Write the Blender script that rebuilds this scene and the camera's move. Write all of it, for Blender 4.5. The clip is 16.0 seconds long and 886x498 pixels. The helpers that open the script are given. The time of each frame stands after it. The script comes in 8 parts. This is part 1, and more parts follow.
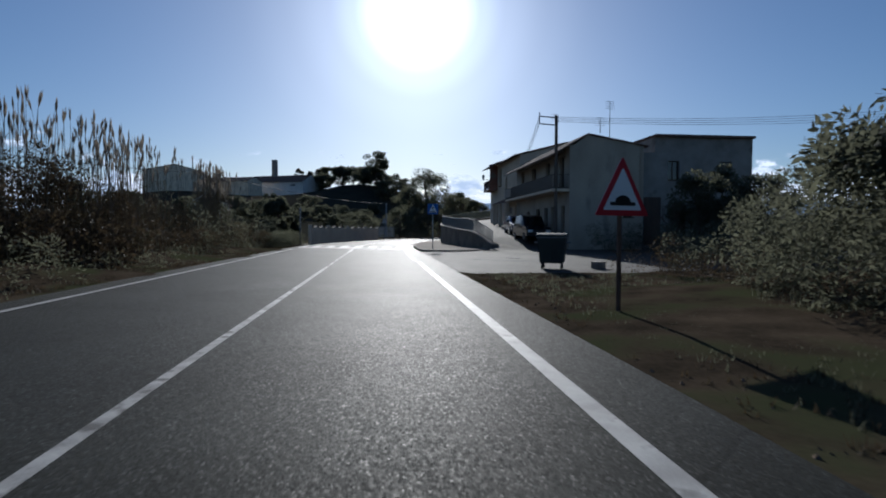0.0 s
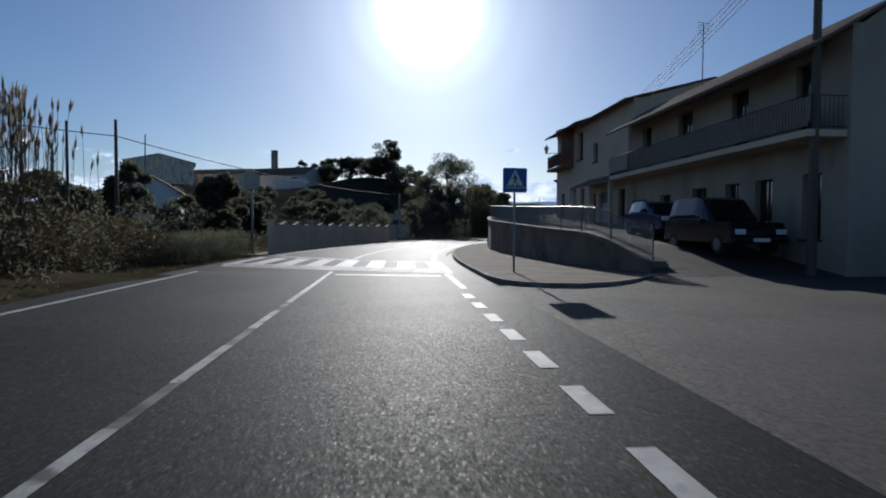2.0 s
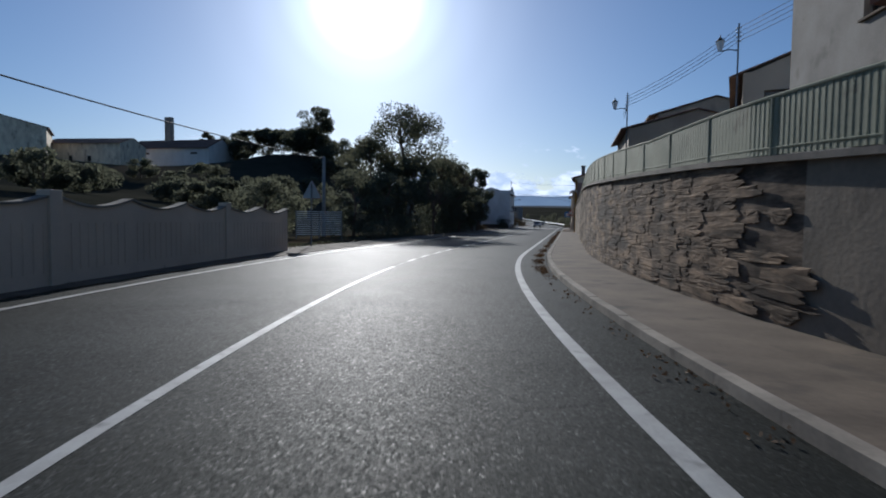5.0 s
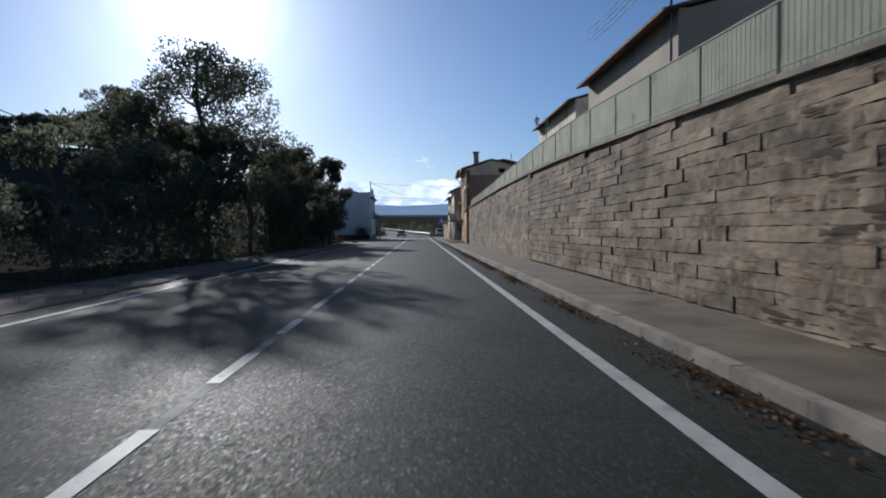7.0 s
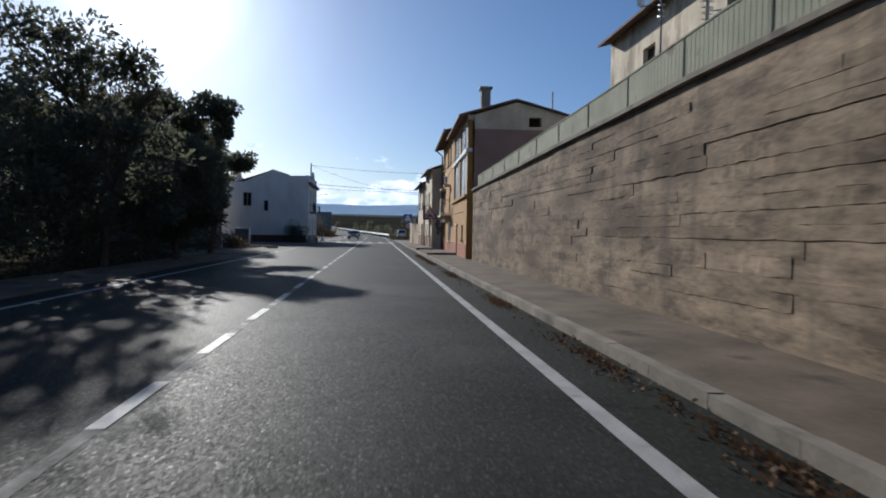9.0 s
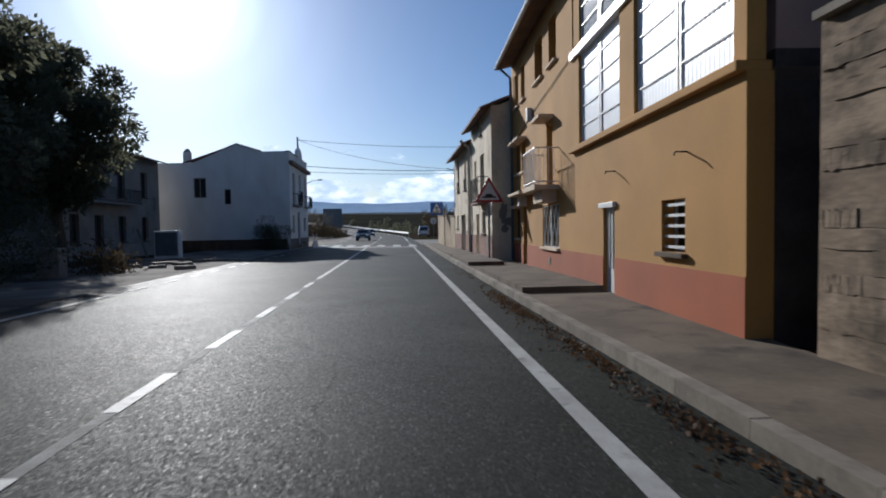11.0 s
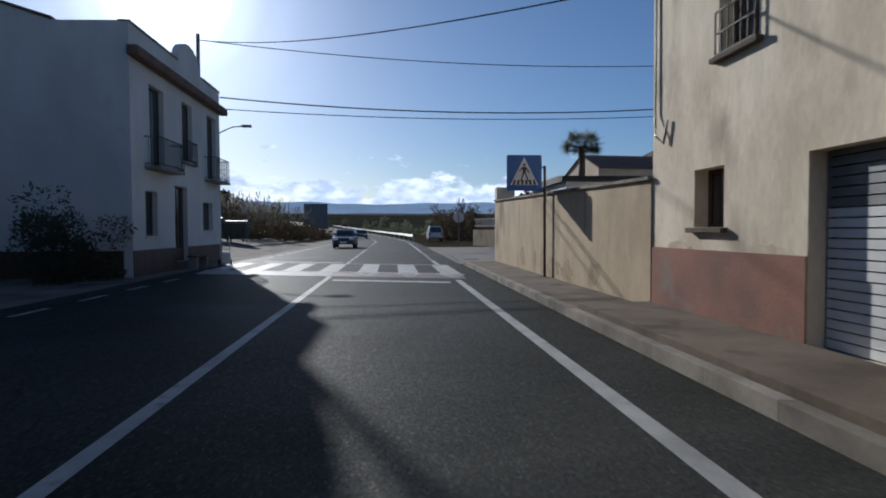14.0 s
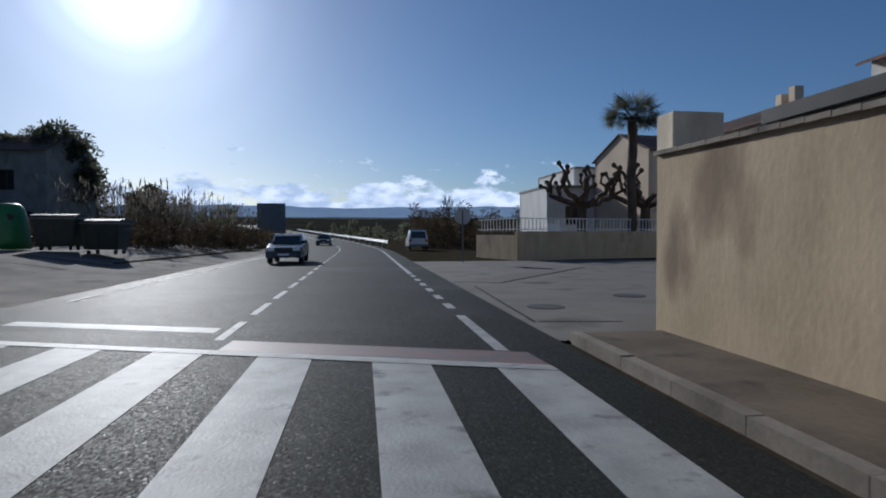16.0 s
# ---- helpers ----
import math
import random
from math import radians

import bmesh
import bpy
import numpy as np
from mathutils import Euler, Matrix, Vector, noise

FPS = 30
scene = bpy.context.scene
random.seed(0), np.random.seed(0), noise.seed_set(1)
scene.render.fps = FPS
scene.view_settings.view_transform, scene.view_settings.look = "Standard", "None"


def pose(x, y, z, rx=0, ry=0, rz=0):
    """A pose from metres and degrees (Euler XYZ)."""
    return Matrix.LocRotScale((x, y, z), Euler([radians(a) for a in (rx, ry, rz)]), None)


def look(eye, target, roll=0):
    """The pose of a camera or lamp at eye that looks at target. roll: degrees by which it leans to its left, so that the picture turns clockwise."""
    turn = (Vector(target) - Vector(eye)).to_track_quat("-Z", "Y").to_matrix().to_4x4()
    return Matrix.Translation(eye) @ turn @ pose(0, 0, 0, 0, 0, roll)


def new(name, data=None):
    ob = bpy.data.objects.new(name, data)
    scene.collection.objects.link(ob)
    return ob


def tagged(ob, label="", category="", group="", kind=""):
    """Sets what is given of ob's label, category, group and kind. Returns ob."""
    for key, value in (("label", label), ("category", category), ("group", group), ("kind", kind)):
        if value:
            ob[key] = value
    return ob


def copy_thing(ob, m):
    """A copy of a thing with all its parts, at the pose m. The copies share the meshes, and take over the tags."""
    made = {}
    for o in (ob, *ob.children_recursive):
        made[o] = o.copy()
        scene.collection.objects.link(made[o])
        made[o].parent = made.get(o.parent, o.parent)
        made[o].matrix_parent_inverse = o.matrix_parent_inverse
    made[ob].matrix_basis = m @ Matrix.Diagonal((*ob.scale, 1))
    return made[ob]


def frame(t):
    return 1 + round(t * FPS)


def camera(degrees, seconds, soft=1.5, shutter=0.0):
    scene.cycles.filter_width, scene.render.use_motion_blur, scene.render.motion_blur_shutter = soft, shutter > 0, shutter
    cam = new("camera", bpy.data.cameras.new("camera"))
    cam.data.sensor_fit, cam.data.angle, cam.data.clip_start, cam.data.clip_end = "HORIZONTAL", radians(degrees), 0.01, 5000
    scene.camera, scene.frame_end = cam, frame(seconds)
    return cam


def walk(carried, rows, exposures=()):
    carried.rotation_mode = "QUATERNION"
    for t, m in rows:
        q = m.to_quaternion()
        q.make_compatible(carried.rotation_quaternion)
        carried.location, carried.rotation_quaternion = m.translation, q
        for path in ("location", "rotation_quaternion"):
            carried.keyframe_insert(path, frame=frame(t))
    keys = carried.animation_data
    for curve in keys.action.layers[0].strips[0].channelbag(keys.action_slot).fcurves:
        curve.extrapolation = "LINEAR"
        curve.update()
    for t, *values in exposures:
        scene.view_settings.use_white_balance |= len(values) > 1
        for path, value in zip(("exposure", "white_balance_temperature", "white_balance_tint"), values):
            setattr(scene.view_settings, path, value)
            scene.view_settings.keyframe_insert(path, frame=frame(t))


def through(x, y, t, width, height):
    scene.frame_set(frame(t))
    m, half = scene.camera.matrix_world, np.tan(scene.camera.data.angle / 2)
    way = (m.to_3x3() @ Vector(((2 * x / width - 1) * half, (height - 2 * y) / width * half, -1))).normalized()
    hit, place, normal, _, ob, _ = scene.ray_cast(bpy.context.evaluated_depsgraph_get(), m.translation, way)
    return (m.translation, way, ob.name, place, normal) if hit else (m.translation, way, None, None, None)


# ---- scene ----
cam = camera(76.0, 16.0, soft=1.9, shutter=0.1)
# seconds, eye, pitch + 90, roll, heading
PATH = [
    (0.0, 25.015, -113.832, 1.344, 88.12, -0.21, 17.56),
    (0.5, 23.057, -109.221, 1.345, 88.22, -0.11, 17.79),
    (1.0, 20.794, -104.089, 1.342, 88.16, -0.20, 17.92),
    (1.5, 18.435, -98.570, 1.353, 88.01, -0.27, 18.44),
    (2.0, 15.934, -93.384, 1.368, 87.96, -0.26, 18.69),
    (2.5, 13.642, -88.191, 1.344, 87.90, -0.65, 19.22),
    (3.0, 11.223, -82.956, 1.357, 87.69, -0.84, 18.87),
    (3.2, 10.153, -80.681, 1.355, 87.45, -1.13, 18.56),
    (3.7, 7.842, -75.257, 1.350, 87.39, -1.02, 17.77),
    (4.2, 5.882, -70.085, 1.345, 87.32, -0.91, 16.37),
    (4.7, 4.272, -64.918, 1.339, 87.26, -0.80, 14.10),
    (5.3, 2.613, -58.351, 1.333, 87.18, -0.67, 10.34),
    (5.5, 2.094, -56.013, 1.329, 87.55, -0.73, 8.85),
    (6.0, 1.037, -50.346, 1.328, 87.81, -0.89, 4.70),
    (6.5, 0.275, -45.2, 1.315, 87.94, -0.08, 1.16),
    (7.0, -0.045, -39.529, 1.306, 88.13, 0.56, -2.40),
    (7.5, -0.219, -32.911, 1.311, 88.30, 0.02, -4.95),
    (8.0, -0.207, -26.431, 1.329, 88.28, -0.99, -6.37),
    (8.5, -0.102, -20.484, 1.337, 88.41, -1.12, -6.73),
    (8.7, -0.052, -18.275, 1.348, 88.38, -1.06, -6.82),
    (9.4, 0.086, -10.450, 1.354, 88.22, -0.43, -6.22),
    (10.1, 0.223, -3.000, 1.359, 88.06, 0.19, -5.62),
    (10.8, 0.360, 3.712, 1.365, 87.90, 0.82, -5.02),
    (11.0, 0.375, 5.796, 1.381, 87.90, 0.95, -4.77),
    (11.5, 0.375, 10.222, 1.383, 87.89, 0.92, -4.60),
    (12.0, 0.247, 15.148, 1.336, 87.97, 0.66, -4.65),
    (12.5, 0.134, 19.295, 1.336, 88.14, 0.48, -4.78),
    (13.0, 0.023, 23.758, 1.339, 87.96, 0.36, -4.87),
    (13.5, 0.039, 27.895, 1.319, 88.50, 0.28, -4.72),
    (14.0, -0.028, 32.514, 1.330, 88.09, 0.27, -5.10),
    (14.5, -0.014, 36.934, 1.336, 87.88, 0.13, -5.54),
    (15.0, -0.038, 41.056, 1.362, 87.83, 0.37, -6.00),
    (15.5, -0.033, 44.890, 1.300, 87.94, -0.59, -7.32),
    (16.0, 0.050, 47.618, 1.395, 88.52, 0.12, -8.06),
]
walk(cam, [(t, pose(*p)) for t, *p in PATH], exposures=[(t, 0.0 + e, k, 10) for t, e, k in ((0.0, -0.2, 5200), (2.0, -0.18, 5280), (3.2, -0.15, 5380), (5.5, -0.08, 5150), (7.2, 0.1, 5200), (8.6, 0.16, 5320), (10.8, 0.05, 5200), (11.6, -0.02, 5180), (12.8, -0.12, 5100), (14.6, -0.08, 5220), (15.4, -0.42, 5100), (16.0, -0.38, 5080))])

# ---- sky and sun ----
SUN_AZ, SUN_EL = 20.4, 21.4          # degrees left of +y, and above the horizon
world = bpy.data.worlds.new("sky")
scene.world = world
world.use_nodes = True
wn = world.node_tree.nodes
sky = wn.new("ShaderNodeTexSky")
sky.sky_type = "NISHITA"
sky.sun_disc = False
sky.sun_elevation = radians(SUN_EL)
sky.sun_rotation = radians(-SUN_AZ)
sky.altitude = 300
sky.air_density = 1.0
sky.dust_density = 0.7
sky.ozone_density = 3.0
wn["Background"].inputs["Strength"].default_value = 0.063
world.node_tree.links.new(sky.outputs[0], wn["Background"].inputs["Color"])
sun = new("sun", bpy.data.lights.new("sun", "SUN"))
sun.data.energy, sun.data.angle, sun.data.color = 4.7, radians(0.6), (1.0, 0.86, 0.67)
a, e = radians(SUN_AZ), radians(SUN_EL)
SUN_DIR = Vector((-math.sin(a) * math.cos(e), math.cos(a) * math.cos(e), math.sin(e)))
sun.matrix_world = look(SUN_DIR * 200, (0, 0, 0))

# ---- materials ----
def mat(name, c1, c2=None, scale=3.0, rough=0.85, bump=0.15, fine=40.0, metal=0.0, spec=0.5, stain=None, stretch=(1, 1, 1), rvar=0.1,
        piece=0.0, amount=0.5, drip=None):
    """Two scales of noise between c1 and c2, an optional third stain colour, and fine relief."""
    m = bpy.data.materials.new(name)
    m.use_nodes = True
    nt, bs = m.node_tree, m.node_tree.nodes["Principled BSDF"]
    N, L = nt.nodes.new, nt.links.new
    c2 = c2 or tuple(v * 0.7 for v in c1)
    geo = N("ShaderNodeNewGeometry")
    mp = N("ShaderNodeMapping")
    mp.inputs["Scale"].default_value = stretch
    L(geo.outputs["Position"], mp.inputs["Vector"])
    big, small = N("ShaderNodeTexNoise"), N("ShaderNodeTexNoise")
    for tex, sc, det in ((big, scale, 6.0), (small, fine, 4.0)):
        tex.inputs["Scale"].default_value, tex.inputs["Detail"].default_value = sc, det
        L(mp.outputs[0], tex.inputs["Vector"])
    ramp = N("ShaderNodeValToRGB")
    ramp.color_ramp.elements[0].position, ramp.color_ramp.elements[1].position = 0.5 - amount * 0.4, 0.5 + amount * 0.4
    ramp.color_ramp.elements[0].color, ramp.color_ramp.elements[1].color = (*c2, 1), (*c1, 1)
    add = N("ShaderNodeMath")
    add.operation, add.inputs[1].default_value = "MULTIPLY_ADD", 0.35
    L(small.outputs[0], add.inputs[0])
    sub = N("ShaderNodeMath")
    sub.operation, sub.inputs[1].default_value = "SUBTRACT", 0.175
    L(big.outputs[0], sub.inputs[0])
    L(sub.outputs[0], add.inputs[2])
    L(add.outputs[0], ramp.inputs[0])
    col = ramp.outputs[0]
    if stain:
        st, sr, mx = N("ShaderNodeTexNoise"), N("ShaderNodeValToRGB"), N("ShaderNodeMix")
        st.inputs["Scale"].default_value, st.inputs["Detail"].default_value = stain[1], 8.0
        L(mp.outputs[0], st.inputs["Vector"])
        sr.color_ramp.elements[0].position, sr.color_ramp.elements[1].position = stain[2], stain[2] + 0.12
        L(st.outputs[0], sr.inputs[0])
        mx.data_type = "RGBA"
        mx.inputs["B"].default_value = (*stain[0], 1)
        L(sr.outputs[0], mx.inputs["Factor"])
        L(col, mx.inputs["A"])
        col = mx.outputs["Result"]
    if drip:
        dm, dn, dr, dx = N("ShaderNodeMapping"), N("ShaderNodeTexNoise"), N("ShaderNodeValToRGB"), N("ShaderNodeMix")
        dm.inputs["Scale"].default_value = (1.0, 1.0, 0.16)
        L(geo.outputs["Position"], dm.inputs["Vector"])
        dn.inputs["Scale"].default_value, dn.inputs["Detail"].default_value = drip[1], 7.0
        L(dm.outputs[0], dn.inputs["Vector"])
        dr.color_ramp.elements[0].position, dr.color_ramp.elements[1].position = drip[2], drip[2] + 0.2
        dr.color_ramp.elements[1].color = (0.8, 0.8, 0.8, 1)
        L(dn.outputs[0], dr.inputs[0])
        dx.data_type = "RGBA"
        dx.inputs["B"].default_value = (*drip[0], 1)
        L(dr.outputs[0], dx.inputs["Factor"])
        L(col, dx.inputs["A"])
        col = dx.outputs["Result"]
    if piece:
        oi, hs, mr = N("ShaderNodeObjectInfo"), N("ShaderNodeHueSaturation"), N("ShaderNodeMapRange")
        mr.inputs["To Min"].default_value, mr.inputs["To Max"].default_value = 1 - piece, 1 + piece
        L(oi.outputs["Random"], mr.inputs["Value"])
        L(mr.outputs[0], hs.inputs["Value"])
        L(col, hs.inputs["Color"])
        col = hs.outputs[0]
    L(col, bs.inputs["Base Color"])
    rr = N("ShaderNodeMapRange")
    rr.inputs["To Min"].default_value, rr.inputs["To Max"].default_value = max(rough - rvar, 0.02), min(rough + rvar, 1)
    L(small.outputs[0], rr.inputs["Value"])
    L(rr.outputs[0], bs.inputs["Roughness"])
    bs.inputs["Metallic"].default_value = metal
    bs.inputs["Specular IOR Level"].default_value = spec
    if bump:
        b = N("ShaderNodeBump")
        b.inputs["Strength"].default_value, b.inputs["Distance"].default_value = bump, 0.02
        L(add.outputs[0], b.inputs["Height"])
        L(b.outputs[0], bs.inputs["Normal"])
    return m


def aggregate(m, scale, low, high, bump, rlo=0.45, rhi=0.95, dull=None, shiny=None):
    """Coarse stones in asphalt: each grain of its own shade, gloss and tilt, more worn in some stretches, with thin cracks."""
    nt, bs = m.node_tree, m.node_tree.nodes["Principled BSDF"]
    N, L = nt.nodes.new, nt.links.new
    geo, vor, sep = N("ShaderNodeNewGeometry"), N("ShaderNodeTexVoronoi"), N("ShaderNodeSeparateColor")
    vor.inputs["Scale"].default_value = scale
    L(geo.outputs["Position"], vor.inputs["Vector"])
    L(vor.outputs["Color"], sep.inputs[0])
    # worn stretches
    wear, wr = N("ShaderNodeTexNoise"), N("ShaderNodeMapRange")
    wear.inputs["Scale"].default_value, wear.inputs["Detail"].default_value = 0.45, 5.0
    L(geo.outputs["Position"], wear.inputs["Vector"])
    wr.inputs["From Min"].default_value, wr.inputs["From Max"].default_value = 0.4, 0.62
    wr.inputs["To Min"].default_value, wr.inputs["To Max"].default_value = bump * 0.25, bump
    L(wear.outputs[0], wr.inputs["Value"])
    hs, mr, rr = N("ShaderNodeHueSaturation"), N("ShaderNodeMapRange"), N("ShaderNodeMapRange")
    mr.inputs["To Min"].default_value, mr.inputs["To Max"].default_value = low, high
    L(sep.outputs[0], mr.inputs["Value"])
    L(bs.inputs["Base Color"].links[0].from_socket, hs.inputs["Color"])
    L(mr.outputs[0], hs.inputs["Value"])
    # cracks: borders of large bent cells, only here and there
    bend, mixv, ck, cr = N("ShaderNodeTexNoise"), N("ShaderNodeMix"), N("ShaderNodeTexVoronoi"), N("ShaderNodeMapRange")
    bend.inputs["Scale"].default_value = 1.6
    L(geo.outputs["Position"], bend.inputs["Vector"])
    mixv.data_type, mixv.inputs["Factor"].default_value = "VECTOR", 0.22
    L(geo.outputs["Position"], mixv.inputs["A"])
    L(bend.outputs["Color"], mixv.inputs["B"])
    ck.feature, ck.inputs["Scale"].default_value = "DISTANCE_TO_EDGE", 0.32
    L(mixv.outputs["Result"], ck.inputs["Vector"])
    cr.inputs["From Min"].default_value, cr.inputs["From Max"].default_value = 0.002, 0.006
    cr.inputs["To Min"].default_value, cr.inputs["To Max"].default_value = 0.7, 1.0
    L(ck.outputs["Distance"], cr.inputs["Value"])
    crk = N("ShaderNodeHueSaturation")
    L(hs.outputs[0], crk.inputs["Color"])
    L(cr.outputs[0], crk.inputs["Value"])
    L(crk.outputs[0], bs.inputs["Base Color"])
    rr.inputs["To Min"].default_value, rr.inputs["To Max"].default_value = rlo, rhi
    L(sep.outputs[1], rr.inputs["Value"])
    L(rr.outputs[0], bs.inputs["Roughness"])
    if dull is not None:
        # a few polished grains among dull ones
        sg = N("ShaderNodeMapRange")
        sg.inputs["From Min"].default_value, sg.inputs["From Max"].default_value = 0.9, 0.95
        sg.inputs["To Min"].default_value, sg.inputs["To Max"].default_value = dull, shiny
        L(sep.outputs[2], sg.inputs["Value"])
        L(sg.outputs[0], bs.inputs["Specular IOR Level"])
    b = N("ShaderNodeBump")
    b.inputs["Distance"].default_value = 0.012
    L(wr.outputs[0], b.inputs["Strength"])
    L(vor.outputs["Distance"], b.inputs["Height"])
    b.invert = True
    L(bs.inputs["Normal"].links[0].from_socket, b.inputs["Normal"])
    L(b.outputs[0], bs.inputs["Normal"])
    return m


def leaf_mat(name, c1, c2, through=0.35):
    """Leaves: diffuse, a little gloss, and light let through; each clump of its own shade."""
    m = mat(name, c1, c2, scale=1.5, fine=9.0, rough=0.72, bump=0.0, spec=0.12)
    nt, bs = m.node_tree, m.node_tree.nodes["Principled BSDF"]
    tr, mix = nt.nodes.new("ShaderNodeBsdfTranslucent"), nt.nodes.new("ShaderNodeMixShader")
    nt.links.new(bs.inputs["Base Color"].links[0].from_socket, tr.inputs["Color"])
    mix.inputs[0].default_value = through
    nt.links.new(bs.outputs[0], mix.inputs[1])
    nt.links.new(tr.outputs[0], mix.inputs[2])
    nt.links.new(mix.outputs[0], nt.nodes["Material Output"].inputs[0])
    return m


def glow(name, colour, strength):
    m = bpy.data.materials.new(name)
    m.use_nodes = True
    nt = m.node_tree
    em = nt.nodes.new("ShaderNodeEmission")
    em.inputs[0].default_value, em.inputs[1].default_value = (*colour, 1), strength
    nt.links.new(em.outputs[0], nt.nodes["Material Output"].inputs[0])
    return m


ASPHALT = mat("asphalt", (0.032, 0.034, 0.0295), (0.018, 0.0192, 0.0166), scale=0.5, fine=60, rough=0.62, bump=0.35, stain=((0.045, 0.046, 0.041), 0.22, 0.55), rvar=0.2, spec=0.1)
aggregate(ASPHALT, 62.0, 0.7, 1.35, 0.14, 0.54, 0.82, 0.05, 0.24)
OLD_ASPHALT = mat("old_asphalt", (0.074, 0.067, 0.056), (0.042, 0.038, 0.032), scale=0.35, fine=40, rough=0.8, bump=0.5, stain=((0.035, 0.033, 0.03), 0.4, 0.54), spec=0.3)
aggregate(OLD_ASPHALT, 34.0, 0.65, 1.4, 0.35, 0.7, 1.0)
PAINT = mat("road_paint", (0.4, 0.4, 0.38), (0.25, 0.247, 0.236), scale=2.5, fine=40, rough=0.65, bump=0.5, stain=((0.13, 0.128, 0.122), 3.5, 0.6), spec=0.35)
GHOST_PAINT = mat("faded_road_paint", (0.17, 0.168, 0.16), (0.06, 0.059, 0.056), scale=2.2, fine=45, rough=0.75, bump=0.5, stain=((0.03, 0.03, 0.028), 3.0, 0.5), spec=0.2)
OLD_PAINT = mat("worn_road_paint", (0.38, 0.38, 0.36), (0.17, 0.168, 0.162), scale=3.0, fine=40, rough=0.7, bump=0.5, stain=((0.07, 0.068, 0.065), 4.0, 0.53), spec=0.3)
RED_PAINT = mat("red_road_paint", (0.2, 0.085, 0.075), (0.11, 0.066, 0.06), scale=2.0, fine=60, rough=0.6, bump=0.3, stain=((0.085, 0.075, 0.07), 2.0, 0.48))
CONCRETE = mat("pavement_concrete", (0.168, 0.132, 0.096), (0.09, 0.071, 0.053), scale=1.1, fine=16, rough=0.95, bump=0.7, stain=((0.062, 0.052, 0.043), 1.3, 0.57), spec=0.2)
KERB = mat("kerb_concrete", (0.3, 0.265, 0.215), (0.16, 0.14, 0.115), scale=1.5, fine=25, rough=0.92, bump=0.4, piece=0.15, spec=0.2, stain=((0.12, 0.105, 0.09), 1.6, 0.6))
ROAD_CONCRETE = mat("pale_road_concrete", (0.21, 0.195, 0.175), (0.13, 0.12, 0.108), scale=0.5, fine=20, rough=0.93, bump=0.5, stain=((0.085, 0.078, 0.07), 0.5, 0.57), spec=0.2)
SOIL = mat("verge_soil", (0.085, 0.066, 0.046), (0.034, 0.028, 0.02), scale=1.0, fine=14, rough=1.0, bump=0.8, stain=((0.05, 0.054, 0.028), 0.5, 0.5), spec=0.0)
FIELD = mat("far_fields", (0.055, 0.052, 0.04), (0.03, 0.031, 0.024), scale=0.02, fine=0.3, rough=1.0, bump=0.0, stain=((0.075, 0.062, 0.045), 0.02, 0.58), spec=0.0)
STONE = mat("sandstone", (0.32, 0.232, 0.152), (0.085, 0.064, 0.046), scale=2.6, fine=13, rough=0.97, bump=1.0, stretch=(0.5, 0.5, 1.7), amount=0.34, piece=0.14, stain=((0.07, 0.056, 0.043), 0.9, 0.5), drip=((0.06, 0.05, 0.04), 1.3, 0.5), spec=0.12)
MORTAR = mat("mortar", (0.27, 0.205, 0.145), (0.075, 0.06, 0.046), scale=2.2, fine=12, rough=0.98, bump=1.0, spec=0.1, stretch=(0.5, 0.5, 1.7), amount=0.36, stain=((0.08, 0.064, 0.05), 0.7, 0.52), drip=((0.06, 0.05, 0.04), 1.3, 0.52))
BOARD_CONCRETE = mat("board_formed_concrete", (0.36, 0.28, 0.195), (0.125, 0.098, 0.072), amount=0.42, scale=2.2, fine=12, rough=0.97, bump=1.0, stretch=(0.7, 0.5, 1.5), piece=0.14, stain=((0.12, 0.09, 0.067), 1.1, 0.54), drip=((0.085, 0.074, 0.06), 1.7, 0.55), spec=0.15)
WALL_CEMENT = mat("plain_wall_cement", (0.27, 0.225, 0.17), (0.17, 0.142, 0.108), scale=1.0, fine=14, rough=0.96, bump=0.7, stain=((0.12, 0.1, 0.08), 0.8, 0.58), spec=0.15)
ORANGE = mat("orange_render", (0.45, 0.243, 0.062), (0.36, 0.192, 0.05), scale=0.7, fine=35, rough=0.92, bump=0.25)
TERRACOTTA = mat("terracotta_render", (0.36, 0.105, 0.04), (0.29, 0.085, 0.034), scale=0.8, fine=35, rough=0.92, bump=0.25)
SHADED_ORANGE = mat("shaded_orange_render", (0.4, 0.27, 0.215), (0.31, 0.205, 0.165), scale=0.9, fine=28, rough=0.93, bump=0.3)
RECESS_SHADE_STONE = mat("recess_shade_stone", (0.075, 0.062, 0.055), (0.035, 0.03, 0.027), scale=2.0, fine=18, rough=0.95, bump=0.8, spec=0.2)
OLD_PLASTER = mat("old_plaster", (0.83, 0.73, 0.56), (0.56, 0.47, 0.34), scale=1.3, fine=14, rough=0.95, bump=0.5, stretch=(1, 1, 0.5), stain=((0.36, 0.29, 0.21), 0.9, 0.57), drip=((0.42, 0.35, 0.26), 1.2, 0.57))
RED_PLINTH = mat("faded_red_plinth", (0.3, 0.135, 0.088), (0.17, 0.088, 0.064), scale=1.0, fine=22, rough=0.95, bump=0.4, stain=((0.2, 0.16, 0.125), 1.3, 0.54))
WHITE_WALL = mat("white_render", (0.72, 0.71, 0.69), (0.58, 0.57, 0.545), scale=0.8, fine=18, rough=0.92, bump=0.35, stretch=(1, 1, 0.45), stain=((0.45, 0.43, 0.4), 0.4, 0.64))
CREAM = mat("cream_render", (0.68, 0.55, 0.4), (0.55, 0.44, 0.32), scale=0.6, fine=25, rough=0.92, bump=0.2)
